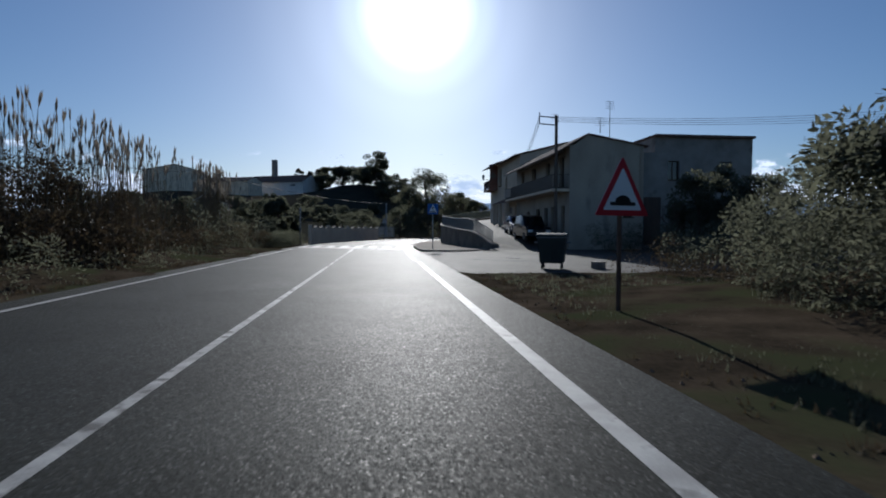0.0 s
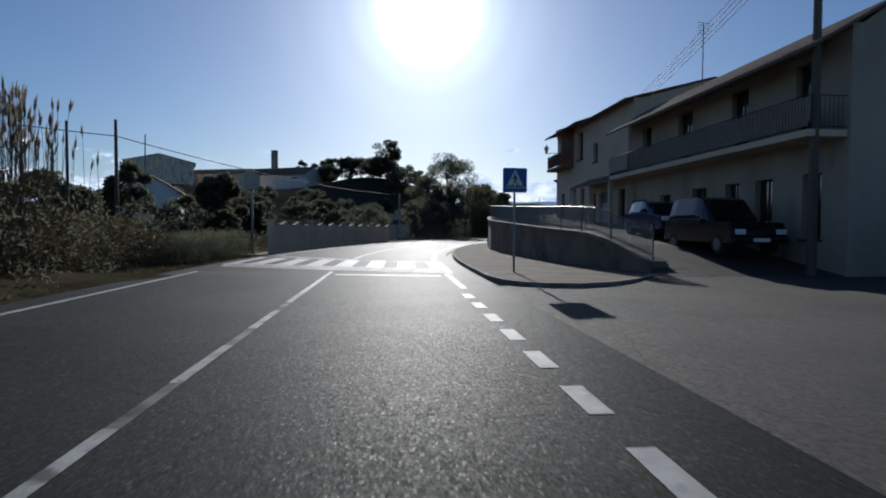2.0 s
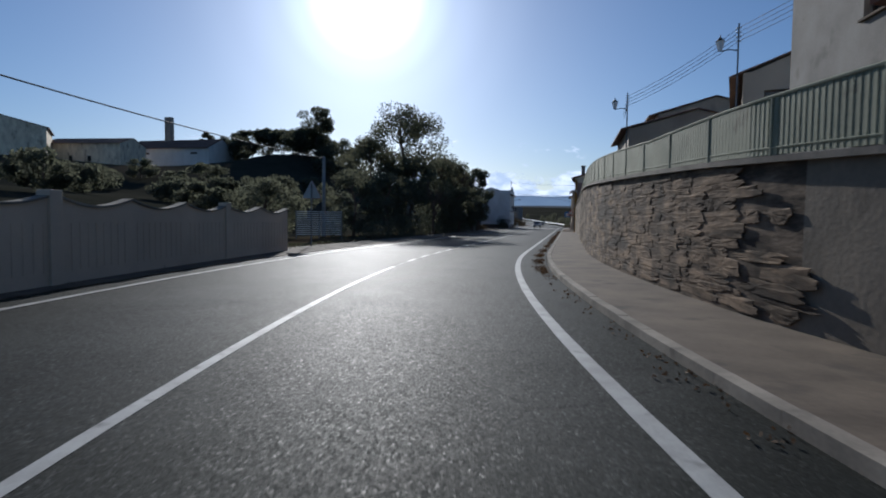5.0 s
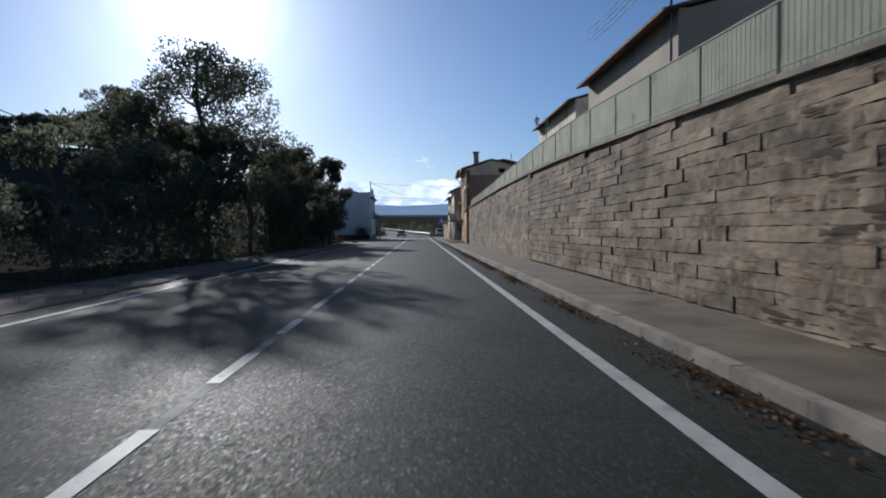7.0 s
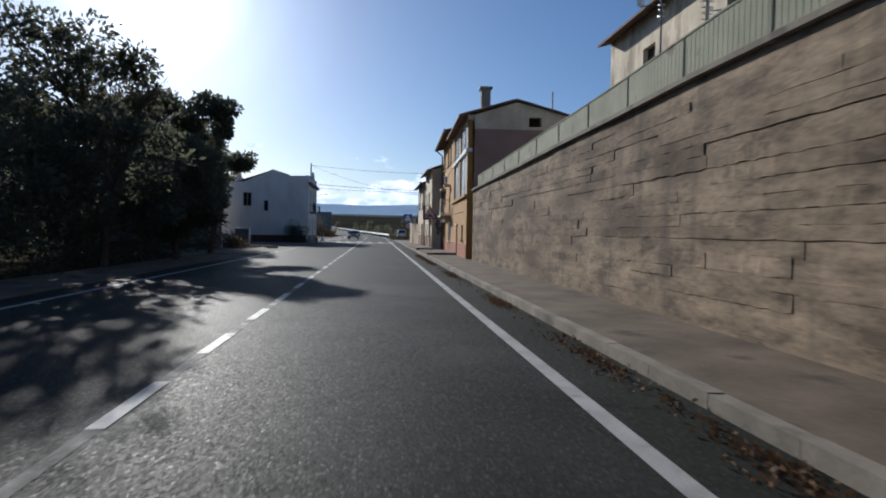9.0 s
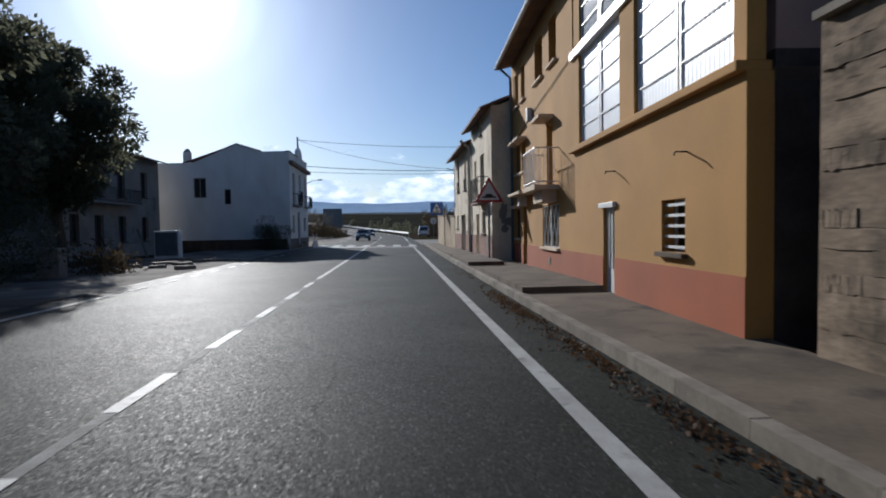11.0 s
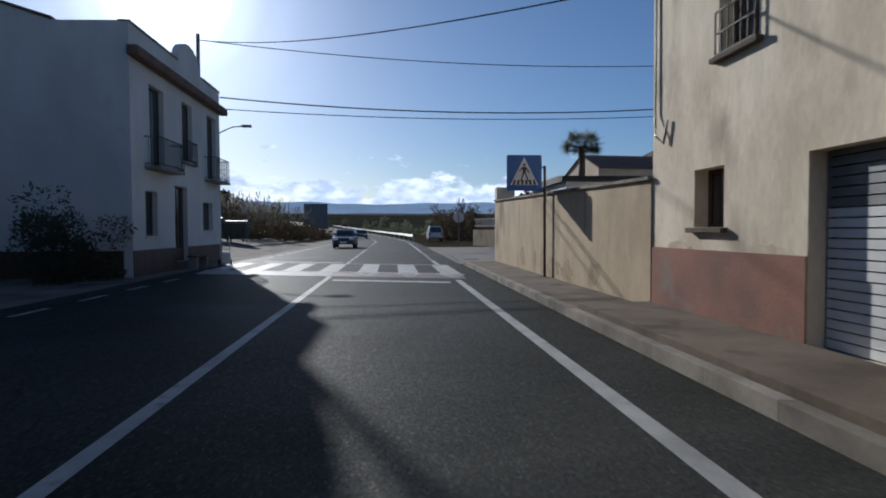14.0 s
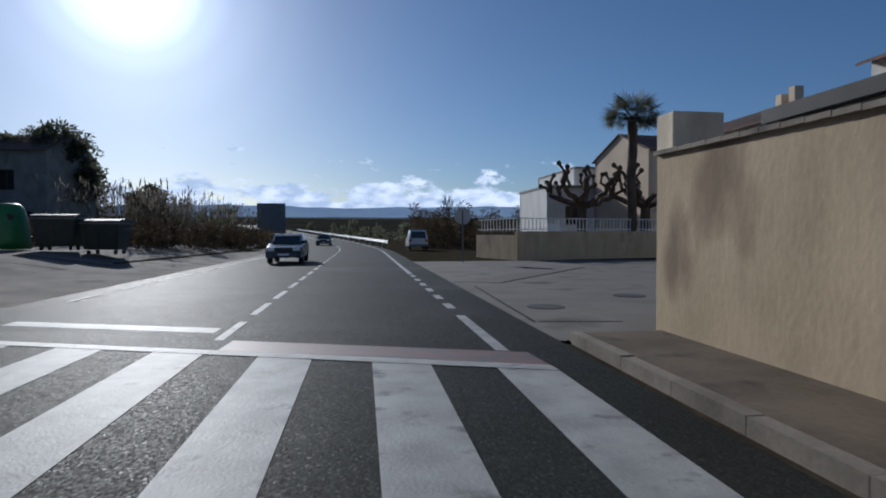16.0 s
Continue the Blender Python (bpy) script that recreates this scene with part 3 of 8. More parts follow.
def crossing(s0, s1, skew, o0, o1, first, red_left, period=1.2):
    """A raised zebra crossing on a low hump with painted ramps; skew is the metres that it slants along the road from o0 to o1."""
    sk = lambda o: skew * (o - o0) / (o1 - o0)
    hump, ramp = 0.05, 1.2
    bm = bmesh.new()
    os_ = [o0 + (o1 - o0) * i / 8 for i in range(9)]
    rows = []
    for ds, z in ((-ramp, 0.003), (0, hump), (s1 - s0, hump), (s1 - s0 + ramp, 0.003)):
        rows.append([bm.verts.new(rp(s0 + ds + sk(o), o, z)) for o in os_])
    for a_, b_ in zip(rows, rows[1:]):
        for i in range(8):
            bm.faces.new((a_[i], a_[i + 1], b_[i + 1], b_[i]))
    solo("speed_hump", bm, ASPHALT, "low asphalt hump under the zebra crossing", "speed hump", "structure")
    zr = lambda d, up: hump * (1 - d / ramp) + up

    def band(name, d0, d1, oa, ob, up, material, label, back=False):
        """A painted band on a ramp, d0 to d1 metres down from the top edge."""
        bm = bmesh.new()
        n = 4
        for i in range(n):
            p, q = oa + (ob - oa) * i / n, oa + (ob - oa) * (i + 1) / n
            f = (lambda o, d: rp(s1 + d + sk(o), o, zr(d, up))) if back else (lambda o, d: rp(s0 - d + sk(o), o, zr(d, up)))
            bm.faces.new([bm.verts.new(v) for v in (f(p, d0), f(q, d0), f(q, d1), f(p, d1))])
        return solo(name, bm, material, label, "road marking", "structure")

    o = first
    while o < o1 - 0.2:
        a_, b_ = max(o, o0), min(o + 0.6, o1)
        bm = bmesh.new()
        bm.faces.new([bm.verts.new(p) for p in (rp(s0 + sk(a_), a_, hump + 0.005), rp(s0 + sk(b_), b_, hump + 0.005), rp(s1 + sk(b_), b_, hump + 0.005), rp(s1 + sk(a_), a_, hump + 0.005))])
        solo("zebra_stripe", bm, PAINT, "broad white zebra crossing stripe", "road marking", "structure", "zebra crossing stripes")
        c = (a_ + b_) / 2
        if (c > 0) != red_left:
            bm = bmesh.new()
            bm.faces.new([bm.verts.new(p) for p in (rp(s0 - 0.16 + sk(a_), a_ - 0.12, zr(0.16, 0.011)), rp(s0 - 0.16 + sk(b_), b_ + 0.12, zr(0.16, 0.011)), rp(s0 - 1.05 + sk(c), c + 0.05, zr(1.05, 0.011)), rp(s0 - 1.05 + sk(c), c - 0.05, zr(1.05, 0.011)))])
            solo("ramp_tooth", bm, OLD_PAINT, "worn white painted tooth on the hump's ramp", "road marking", "structure", "ramp teeth")
        o += period
    band("crossing_border", 0.0, 0.15, o0, o1, 0.009, PAINT, "white painted border of the crossing")
    band("crossing_border", 0.0, 0.28, o0, o1, 0.009, PAINT, "white painted far border of the crossing", True)
    if not red_left:
        band("red_ramp", 0.3, 1.1, 0.2, o1, 0.006, RED_PAINT, "faded red paint on the hump's far ramp", True)
    for oa, ob, red in ((o0, 0.0, red_left), (0.0, o1, not red_left)):
        if red:
            band("red_ramp", 0.17, 1.15, oa, ob, 0.006, RED_PAINT, "faded red paint on the hump's ramp")
        else:
            band("white_ramp", 0.17, 1.15, oa, ob, 0.006, OLD_PAINT if red_left else PAINT, "worn white paint on the hump's ramp")


crossing(-38.2, -34.3, -3.4, -4.2, 3.75, -4.475, True, 1.09)
crossing(88.95, 92.95, -2.9, -4.3, 3.8, -4.21, False, 1.238)


def bar(s, o0, o1, skew, label):
    bm = bmesh.new()
    pts = [rp(s, o0, 0.004), rp(s + skew, o1, 0.004), rp(s + skew + 0.42, o1, 0.004), rp(s + 0.42, o0, 0.004)]
    bm.faces.new([bm.verts.new(p) for p in pts])
    solo("stop_line", bm, PAINT, label, "road marking", "structure")


bar(-43.1, 0.2, 3.3, -0.6, "white stop line across the near lane")
bar(-32.5, -3.8, 0.0, -2.6, "white stop line across the far lane")
bar(84.8, 0.2, 3.28, -1.1, "white stop line across the near lane")
bar(94.3, -3.65, -0.2, -1.2, "white stop line across the far lane")


# pavement on the right: kerb stones, then concrete
def kerb_o(s):
    return lerp(s, [-47.2, -44.6, -41, -36, -24, -3, 12, 60, 92], [6.0, 4.5, 4.5, 4.5, 4.42, 4.5, 4.5, 4.5, 4.6])


def wall_o(s):
    return lerp(s, [-44, -42, -40, -35, -30, -24, -17, -8, 2, 17, 33, 48, 64, 65, 92], [9.6, 9.05, 8.65, 8.0, 7.4, 6.6, 6.2, 6.1, 6.05, 6.2, 6.35, 6.2, 6.85, 5.9, 5.85])


KH = 0.1
bm = bmesh.new()
strip(bm, -44.6, 91.9, lambda s: kerb_o(s) + 0.16, lambda s: wall_o(s) + 0.1, KH - 0.012, 1.0, 0.3)
solo("pavement", bm, CONCRETE, "dusty cracked concrete pavement below the wall", "pavement", "structure")
kerbs = thing("kerb", "pale worn concrete kerb stones along the pavement", "kerb", kind="structure")
s = -44.6
pieces = 0
while s < 91.9:
    bm = bmesh.new()
    strip(bm, s, min(s + 0.992, 91.9), kerb_o, lambda q: kerb_o(q) + 0.15, KH + rng.uniform(-0.008, 0.006), 0.5, 0.3)
    bmesh.ops.bevel(bm, geom=[e for e in bm.edges if e.calc_face_angle(0) > 0.8 and max(v.co.z for v in e.verts) > 0.1], offset=0.025, segments=1, affect="EDGES")
    part("kerb_stone", bm, KERB, kerbs)
    s += 1.0
# rounded nose of the island
nose = [(-46.3, 4.95), (-46.75, 5.6), (-46.85, 6.3), (-46.5, 7.2), (-45.8, 8.1), (-44.7, 9.1), (-43.6, 9.75)]
line = [(-44.6, kerb_o(-44.6)), (-45.6, 4.66)] + nose
for (s0, o0), (s1, o1) in zip(line, line[1:]):
    p, q = rp(s0, o0), rp(s1, o1)
    d = (q - p).normalized()
    n = Vector((-d.y, d.x, 0))
    n = n if n.dot(rp(-43.5, 7.0) - p) > 0 else -n
    bm = bmesh.new()
    v = [bm.verts.new(c + Vector((0, 0, z))) for z in (-0.15, KH) for c in (p, q, q + n * 0.15, p + n * 0.15)]
    for f in ((0, 1, 2, 3), (4, 5, 6, 7), (0, 1, 5, 4), (1, 2, 6, 5), (2, 3, 7, 6), (3, 0, 4, 7)):
        bm.faces.new([v[i] for i in f])
    part("kerb_stone", bm, KERB, kerbs)
bm = bmesh.new()
ring = [rp(s_, o_, KH - 0.006) for s_, o_ in line] + [rp(-43.0, 9.6, KH - 0.006), rp(-43.2, 7.0, KH - 0.006), rp(-43.4, 4.8, KH - 0.006)]
hub = bm.verts.new(rp(-44.3, 7.3, KH - 0.006))
rim = [bm.verts.new(p) for p in ring]
for a_, b_ in zip(rim, rim[1:] + rim[:1]):
    bm.faces.new((hub, a_, b_))
solo("island_paving", bm, CONCRETE, "dusty concrete paving on the rounded traffic island", "pavement", "structure")

# side street on the right that climbs to the upper terrace
bm = bmesh.new()
prev = None
for s in steps(-64.2, -48, 1.5) + steps(-47.0, -42.2, 0.4) + steps(-41.5, 46, 1.5):
    edge = lerp(s, [-74, -50, -46.2, -45.4, -44.7, -43.7, -43, -42, -40, -35, -30, -24, -17, 2, 46], [4.4, 4.4, 4.4, 7.6, 8.9, 9.6, 9.5, 9.3, 8.95, 8.3, 7.7, 6.9, 6.5, 6.35, 7.1])
    far = lerp(s, [-74, -60, -50, 46], [22, 26, 34, 45])
    row = []
    for k in range(13):
        o = edge + (far - edge) * (k / 12) ** 1.5
        lift = terrace_z(s) * (smooth01((o - 5.0) / 6.0) if s < -44 else 1.0)
        ragged = rng.uniform(-0.9, 0.9) if s < -63.7 and k else 0.0
        row.append(bm.verts.new(rp(s + ragged, o, lift - (0.004 if k else 0.03) - (0.07 if s < -63.7 else 0.0))))
    if prev:
        for a_, b_, c_, d_ in zip(prev, prev[1:], row[1:], row):
            bm.faces.new((a_, b_, c_, d_))
    prev = row
solo("side_street", bm, OLD_ASPHALT, "patched pale asphalt side street climbing to a terrace", "road", "structure")

# junction apron on the right past the garden wall, lay-by and yard on the left
bm = bmesh.new()
strip(bm, 91.9, 114, 4.45, 26, -0.015, 3)
solo("side_road", bm, ROAD_CONCRETE, "pale concrete side road at the junction", "road", "structure")
bm = bmesh.new()
prev = None
for s in steps(50, 165, 2.0):
    far = lerp(s, [50, 58, 88, 100, 130, 165], [-7, -11, -12, -30, -22, -8])
    row = []
    for k in range(9):
        o = -5.0 + (far + 5.0) * k / 8
        p = rp(s, o)
        row.append(bm.verts.new((p.x, p.y, max(ground_z(p.x, p.y) + 0.035, -0.015))))
    if prev:
        for a_, b_, c_, d_ in zip(prev, prev[1:], row[1:], row):
            bm.faces.new((a_, b_, c_, d_))
    prev = row
solo("yard", bm, YARD, "bare dirt yard with broken asphalt beside the road", "yard", "structure")

# ---- houses ----
def frame_m(origin, u, w):
    """A pose with x along a facade (u), y into the house (w), z up."""
    u, w = Vector(u).normalized(), Vector(w).normalized()
    m = Matrix.Identity(4)
    for i in range(3):
        m[i][0], m[i][1], m[i][2], m[i][3] = u[i], w[i], (0, 0, 1)[i], origin[i]
    return m


def facade(m, L, H, opens, thick=0.32, w0=0.0, z0=0.0, top=None):
    """A wall of real thickness with openings through it; top: optional outline (u, z) pairs above H for a gable."""
    bm = bmesh.new()
    us = sorted({0.0, L, *[v for o in opens for v in o[:2] if 0 < v < L]})
    zs = sorted({z0, H, *[v for o in opens for v in o[2:4] if z0 < v < H]})
    hole = lambda u, z: any(o[0] < u < o[1] and o[2] < z < o[3] for o in opens)
    solid = {(i, j): not hole((us[i] + us[i + 1]) / 2, (zs[j] + zs[j + 1]) / 2) for i in range(len(us) - 1) for j in range(len(zs) - 1)}
    cache = {}

    def V(i, j, k):
        if (i, j, k) not in cache:
            cache[i, j, k] = bm.verts.new(m @ Vector((us[i], w0 + k * thick, zs[j])))
        return cache[i, j, k]
    for (i, j), ok in solid.items():
        if not ok:
            continue
        for k in (0, 1):
            bm.faces.new((V(i, j, k), V(i + 1, j, k), V(i + 1, j + 1, k), V(i, j + 1, k)))
        for (di, dj), (p, q) in {(-1, 0): ((i, j), (i, j + 1)), (1, 0): ((i + 1, j), (i + 1, j + 1)), (0, -1): ((i, j), (i + 1, j)), (0, 1): ((i, j + 1), (i + 1, j + 1))}.items():
            if not solid.get((i + di, j + dj), False):
                bm.faces.new((V(*p, 0), V(*q, 0), V(*q, 1), V(*p, 1)))
    if top:
        prism(bm, [(0, H), (L, H)] + [(u, z) for u, z in reversed(top)], thick, m @ Matrix.Translation((0, w0, 0)))
    return bm


def tiles(m, u0, u1, lo, hi, period=0.24, amp=0.035, thick=0.07, segs=6):
    """A roof slope with rounded tile rows, from (w, z) lo to hi."""
    bm = bmesh.new()
    n = max(1, round((u1 - u0) / period))
    cols = []
    for i in range(n * 4 + 1):
        u = u0 + (u1 - u0) * i / (n * 4)
        b = amp * (0, 0.8, 1.2, 0.8)[i % 4]
        col = []
        for k in range(segs + 1):
            t_ = k / segs
            w, z = lo[0] + (hi[0] - lo[0]) * t_, lo[1] + (hi[1] - lo[1]) * t_
            col.append(bm.verts.new(m @ Vector((u, w, z + b + 0.012 * (k % 2)))))
        col.append(bm.verts.new(m @ Vector((u, hi[0], hi[1] - thick))))
        col.append(bm.verts.new(m @ Vector((u, lo[0], lo[1] - thick))))
        cols.append(col)
    for a_, b_ in zip(cols, cols[1:]):
        for k in range(len(a_)):
            bm.faces.new((a_[k], b_[k], b_[(k + 1) % len(a_)], a_[(k + 1) % len(a_)]))
    bm.faces.new(cols[0])
    bm.faces.new(cols[-1][::-1])
    return bm


def window(m, parent, o, kind="win", frame=DARK_WOOD, sill=CONCRETE, inset=0.2):
    """What fills an opening (u0, u1, z0, z1)."""
    u0, u1, z0, z1 = o[:4]
    f = 0.06
    bars = bmesh.new()
    for lo, hi in (((u0, inset, z0), (u0 + f, inset + 0.06, z1)), ((u1 - f, inset, z0), (u1, inset + 0.06, z1)),
                   ((u0 + f, inset, z0), (u1 - f, inset + 0.06, z0 + f)), ((u0 + f, inset, z1 - f), (u1 - f, inset + 0.06, z1))):
        box(bars, lo, hi, m)
    win = part("window" if kind not in ("door", "garage") else "door", bars, frame, parent)
    if kind in ("win", "grille", "bars", "tall", "irons") and u1 - u0 > 0.7:
        c = (u0 + u1) / 2
        part("mullion", B((c - 0.04, inset + 0.003, z0 + f), (c + 0.04, inset + 0.055, z1 - f), m), frame, win)
    if kind == "garage":
        z, k = z0 + 0.02, 0
        while z < z1 - 0.05:
            bm = B((u0 + 0.03, inset - 0.01, z), (u1 - 0.03, inset + 0.03, z + 0.085), m)
            part("slat", bm, WHITE_METAL if k < 14 else GREY_METAL, win)
            z, k = z + 0.1, k + 1
        return win
    if kind == "door":
        part("panel", B((u0 + f, inset + 0.01, z0 + f), (u1 - f, inset + 0.05, z0 + 0.55), m, 0.005), frame, win)
        part("pane", B((u0 + f, inset + 0.02, z0 + 0.55), (u1 - f, inset + 0.035, z1 - f), m), DARK_GLASS, win)
        n = 3
        for i in range(n):
            c = u0 + f + (u1 - u0 - 2 * f) * (i + 0.5) / n
            part("bar", B((c - 0.03, inset - 0.01, z0 + 0.55), (c + 0.03, inset + 0.015, z1 - f), m), frame, win)
    else:
        part("pane", B((u0 + f, inset + 0.02, z0 + f), (u1 - f, inset + 0.035, z1 - f), m), DARK_GLASS, win)
    if kind in ("win", "grille", "bars", "tall", "irons") and sill:
        part("sill", B((u0 - 0.08, -0.09, z0 - 0.07), (u1 + 0.08, inset, z0 - 0.002), m, 0.012), sill, win)
    if kind == "bars":
        for i in range(5):
            z = z0 + (z1 - z0) * (i + 0.5) / 5
            part("bar", B((u0, 0.05, z - 0.02), (u1, 0.08, z + 0.02), m), WHITE_METAL, win)
    if kind == "irons":
        for i in range(5):
            c = u0 + (u1 - u0) * (i + 0.5) / 5
            part("bar", T(m @ Vector((c, 0.04, z0)), m @ Vector((c, 0.04, z1)), 0.009, n=5), BLACK_METAL, win)
        for z in (z0 + 0.12, (z0 + z1) / 2, z1 - 0.12):
            part("bar", B((u0, 0.035, z - 0.008), (u1, 0.045, z + 0.008), m), BLACK_METAL, win)
    if kind == "grille":
        lat = bmesh.new()
        for lo, hi in (((u0, 0.02, z0), (u1, 0.05, z0 + 0.035)), ((u0, 0.02, z1 - 0.035), (u1, 0.05, z1)), ((u0, 0.02, z0), (u0 + 0.035, 0.05, z1)),
                       ((u1 - 0.035, 0.02, z0), (u1, 0.05, z1)), (((u0 + u1) / 2 - 0.035, 0.02, z0), ((u0 + u1) / 2 + 0.035, 0.05, z1))):
            box(lat, lo, hi, m)
        part("grille_frame", lat, WHITE_METAL, win, "white painted grille frame")
        w2, h2 = (u1 - u0) / 2, z1 - z0
        for half in (0, 1):
            for d in (-1, 1):
                for k in range(-2, 4):
                    # slanting bars clipped to the half window
                    x0, x1 = u0 + half * w2, u0 + (half + 1) * w2
                    run = h2 * 0.42
                    xa = x0 + k * w2 / 2.5
                    xb = xa + run
                    ta, tb = max(0, (x0 - xa) / run), min(1, (x1 - xa) / run)
                    if tb - ta < 0.08:
                        continue
                    za, zb = (z0 + h2 * ta, z0 + h2 * tb) if d > 0 else (z1 - h2 * ta, z1 - h2 * tb)
                    bm = T(m @ Vector((xa + run * ta, 0.035 + 0.012 * d, za)), m @ Vector((xa + run * tb, 0.035 + 0.012 * d, zb)), 0.016, n=5)
                    part("grille_bar", bm, WHITE_METAL, win)
    return win


def balcony(m, parent, u0, u1, z, depth=0.8, rail=BLACK_METAL, slab=CONCRETE, h=1.0, solid=None, thick=0.12):
    b = part("balcony", B((u0, -depth, z - thick), (u1, 0.02, z), m, 0.015), slab, parent)
    for zz, nm in ((z + 0.08, "lower_rail"), (z + h, "handrail")):
        pts = [(u0 + 0.03, 0), (u0 + 0.03, -depth + 0.03), (u1 - 0.03, -depth + 0.03), (u1 - 0.03, 0)]
        part(nm, pipe(bmesh.new(), [m @ Vector((*p, zz)) for p in pts], 0.018, 5), rail, b)
    n = max(2, round((u1 - u0) / 0.13))
    for i in range(n + 1):
        u = u0 + 0.03 + (u1 - u0 - 0.06) * i / n
        part("baluster", T(m @ Vector((u, -depth + 0.03, z + 0.0)), m @ Vector((u, -depth + 0.03, z + h)), 0.009, n=4), rail, b)
    for uu in (u0 + 0.03, u1 - 0.03):
        k = max(1, round(depth / 0.14))
        for i in range(1, k):
            part("baluster", T(m @ Vector((uu, -depth + depth * i / k, z)), m @ Vector((uu, -depth + depth * i / k, z + h)), 0.009, n=4), rail, b)
    if solid:
        part("panel", B((u0 + 0.05, -depth + 0.045, z + 0.1), (u1 - 0.05, -depth + 0.055, z + h - 0.04), m), solid, b)
    return b


def plinth(m, L, h, opens, material, parent, proud=0.02):
    cut = sorted((o[0], o[1]) for o in opens if o[2] < 0.2)
    low = [o for o in opens if 0.2 <= o[2] < h]
    ends = [0.0] + [v for o in cut for v in o] + [L]
    for a_, b_ in zip(ends[::2], ends[1::2]):
        if b_ - a_ > 0.02:
            part("plinth", facade(m @ Matrix.Translation((a_, 0, 0)), b_ - a_, h, [(o[0] - a_, o[1] - a_, *o[2:4]) for o in low if a_ < o[0] < b_], proud, -proud, -0.2), material, parent)


def opening_list(spec):
    return [o[:4] for o in spec]


def simple_house(name, label, m, L, D, H, spec, wall, roof_h=1.6, eave=0.45, side=None, side_far=None, plinth_h=0, plinth_mat=None, ridge=0.5, roof=TILE, frame=DARK_WOOD, group="", ends=True, back=True):
    """A gabled house with its eaves along the facade. spec: (u0, u1, z0, z1, kind)."""
    h = thing(name, label, "house", group)
    h.matrix_basis = Matrix.Translation(m.translation)
    part("wall", facade(m, L, H, opening_list(spec), z0=-0.3), wall, h)
    rd = D * ridge
    gable = [(0, H), (rd, H + roof_h - 0.08), (D, H)]
    for uu, sp in ((0, side), (L, side_far)):
        if not ends:
            continue
        mm = m @ Matrix.Translation((uu, 0, 0)) @ Matrix.Rotation(math.pi / 2, 4, "Z")
        if uu:
            mm = m @ Matrix.Translation((uu - 0.3, 0, 0)) @ Matrix.Rotation(math.pi / 2, 4, "Z")
            mm = mm @ Matrix.Translation((0, -0.3, 0))
        else:
            mm = mm @ Matrix.Translation((0, -0.3, 0))
        sp = sp or []
        bm = bmesh.new()
        part("wall", facade(mm @ Matrix.Translation((0.32, 0, 0)), D - 0.32, H, [(o[0] - 0.32, o[1] - 0.32, o[2], o[3]) for o in sp], 0.3, 0, -0.3,
                            [(u - 0.32 if u else 0, z) for u, z in gable[0:]] if roof_h > 0.1 else None), wall, h)
        for o in sp:
            mi = m @ Matrix.Translation((uu, 0, 0)) @ Matrix(((0, 1 if uu == 0 else -1, 0, 0), (1, 0, 0, 0), (0, 0, 1, 0), (0, 0, 0, 1)))
            window(mi, h, o[:4], o[4] if len(o) > 4 else "win", frame)
    if back:
        part("wall", B((0, D - 0.3, -0.3), (L, D, H), m), wall, h)
    if roof_h > 0.1:
        k = roof_h / rd
        part("roof", tiles(m, -0.15, L + 0.15, (-eave, H + 0.06 - k * eave), (rd, H + roof_h)), roof, h)
        part("roof", tiles(m, -0.15, L + 0.15, (D + 0.3, H + 0.06 - 0.3 * roof_h / (D - rd)), (rd, H + roof_h)), roof, h)
    else:
        part("roof", B((-0.05, -eave, H), (L + 0.05, D, H + 0.18), m), roof, h)
    for o in spec:
        window(m, h, o, o[4] if len(o) > 4 else "win", o[5] if len(o) > 5 else frame)
    if plinth_h:
        plinth(m, L, plinth_h, spec, plinth_mat, h)
    return h


def peel(m, parent, u, z, w, h, material, label, n=44):
    """A thin irregular patch where the render has come off or been mended."""
    pts = []
    for i in range(n):
        a_ = 2 * math.pi * i / n
        r = 1 + 0.45 * noise.noise(Vector((u * 3.1 + math.cos(a_) * 1.3, z * 2.7 + math.sin(a_) * 1.3, w)))
        r *= 1 + 0.35 * noise.noise(Vector((u * 5.3 + math.cos(a_) * 4.5, z * 4.1 + math.sin(a_) * 4.5, h * 3.0))) + rng.uniform(-0.06, 0.06)
        pts.append((u + 0.5 * w * r * math.cos(a_), z + 0.5 * h * r * math.sin(a_)))
    bm = bmesh.new()
    front = [bm.verts.new(m @ Vector((p, -0.004, q))) for p, q in pts]
    back = [bm.verts.new(m @ Vector((p, 0.01, q))) for p, q in pts]
    bm.faces.new(front)
    for i in range(n):
        bm.faces.new((front[i], front[(i + 1) % n], back[(i + 1) % n], back[i]))
    return part("patch", bm, material, parent, label)

# ---- right side of the straight: orange house, two old houses, garden wall ----
def right_m(s, off, z=0.0):
    return frame_m(rp(s, off, z), (0, 1, 0), (1, 0, 0))


# orange house: a low front with a glazed gallery, and a taller part; its front runs slightly away from the road
SLANT = Vector((0.042, 1, 0)).normalized()
IN = Vector((SLANT.y, -SLANT.x, 0))


def orange_m(u=0.0, w=0.0):
    return frame_m(rp(48.9, 6.09) + SLANT * u + IN * w, SLANT, IN)


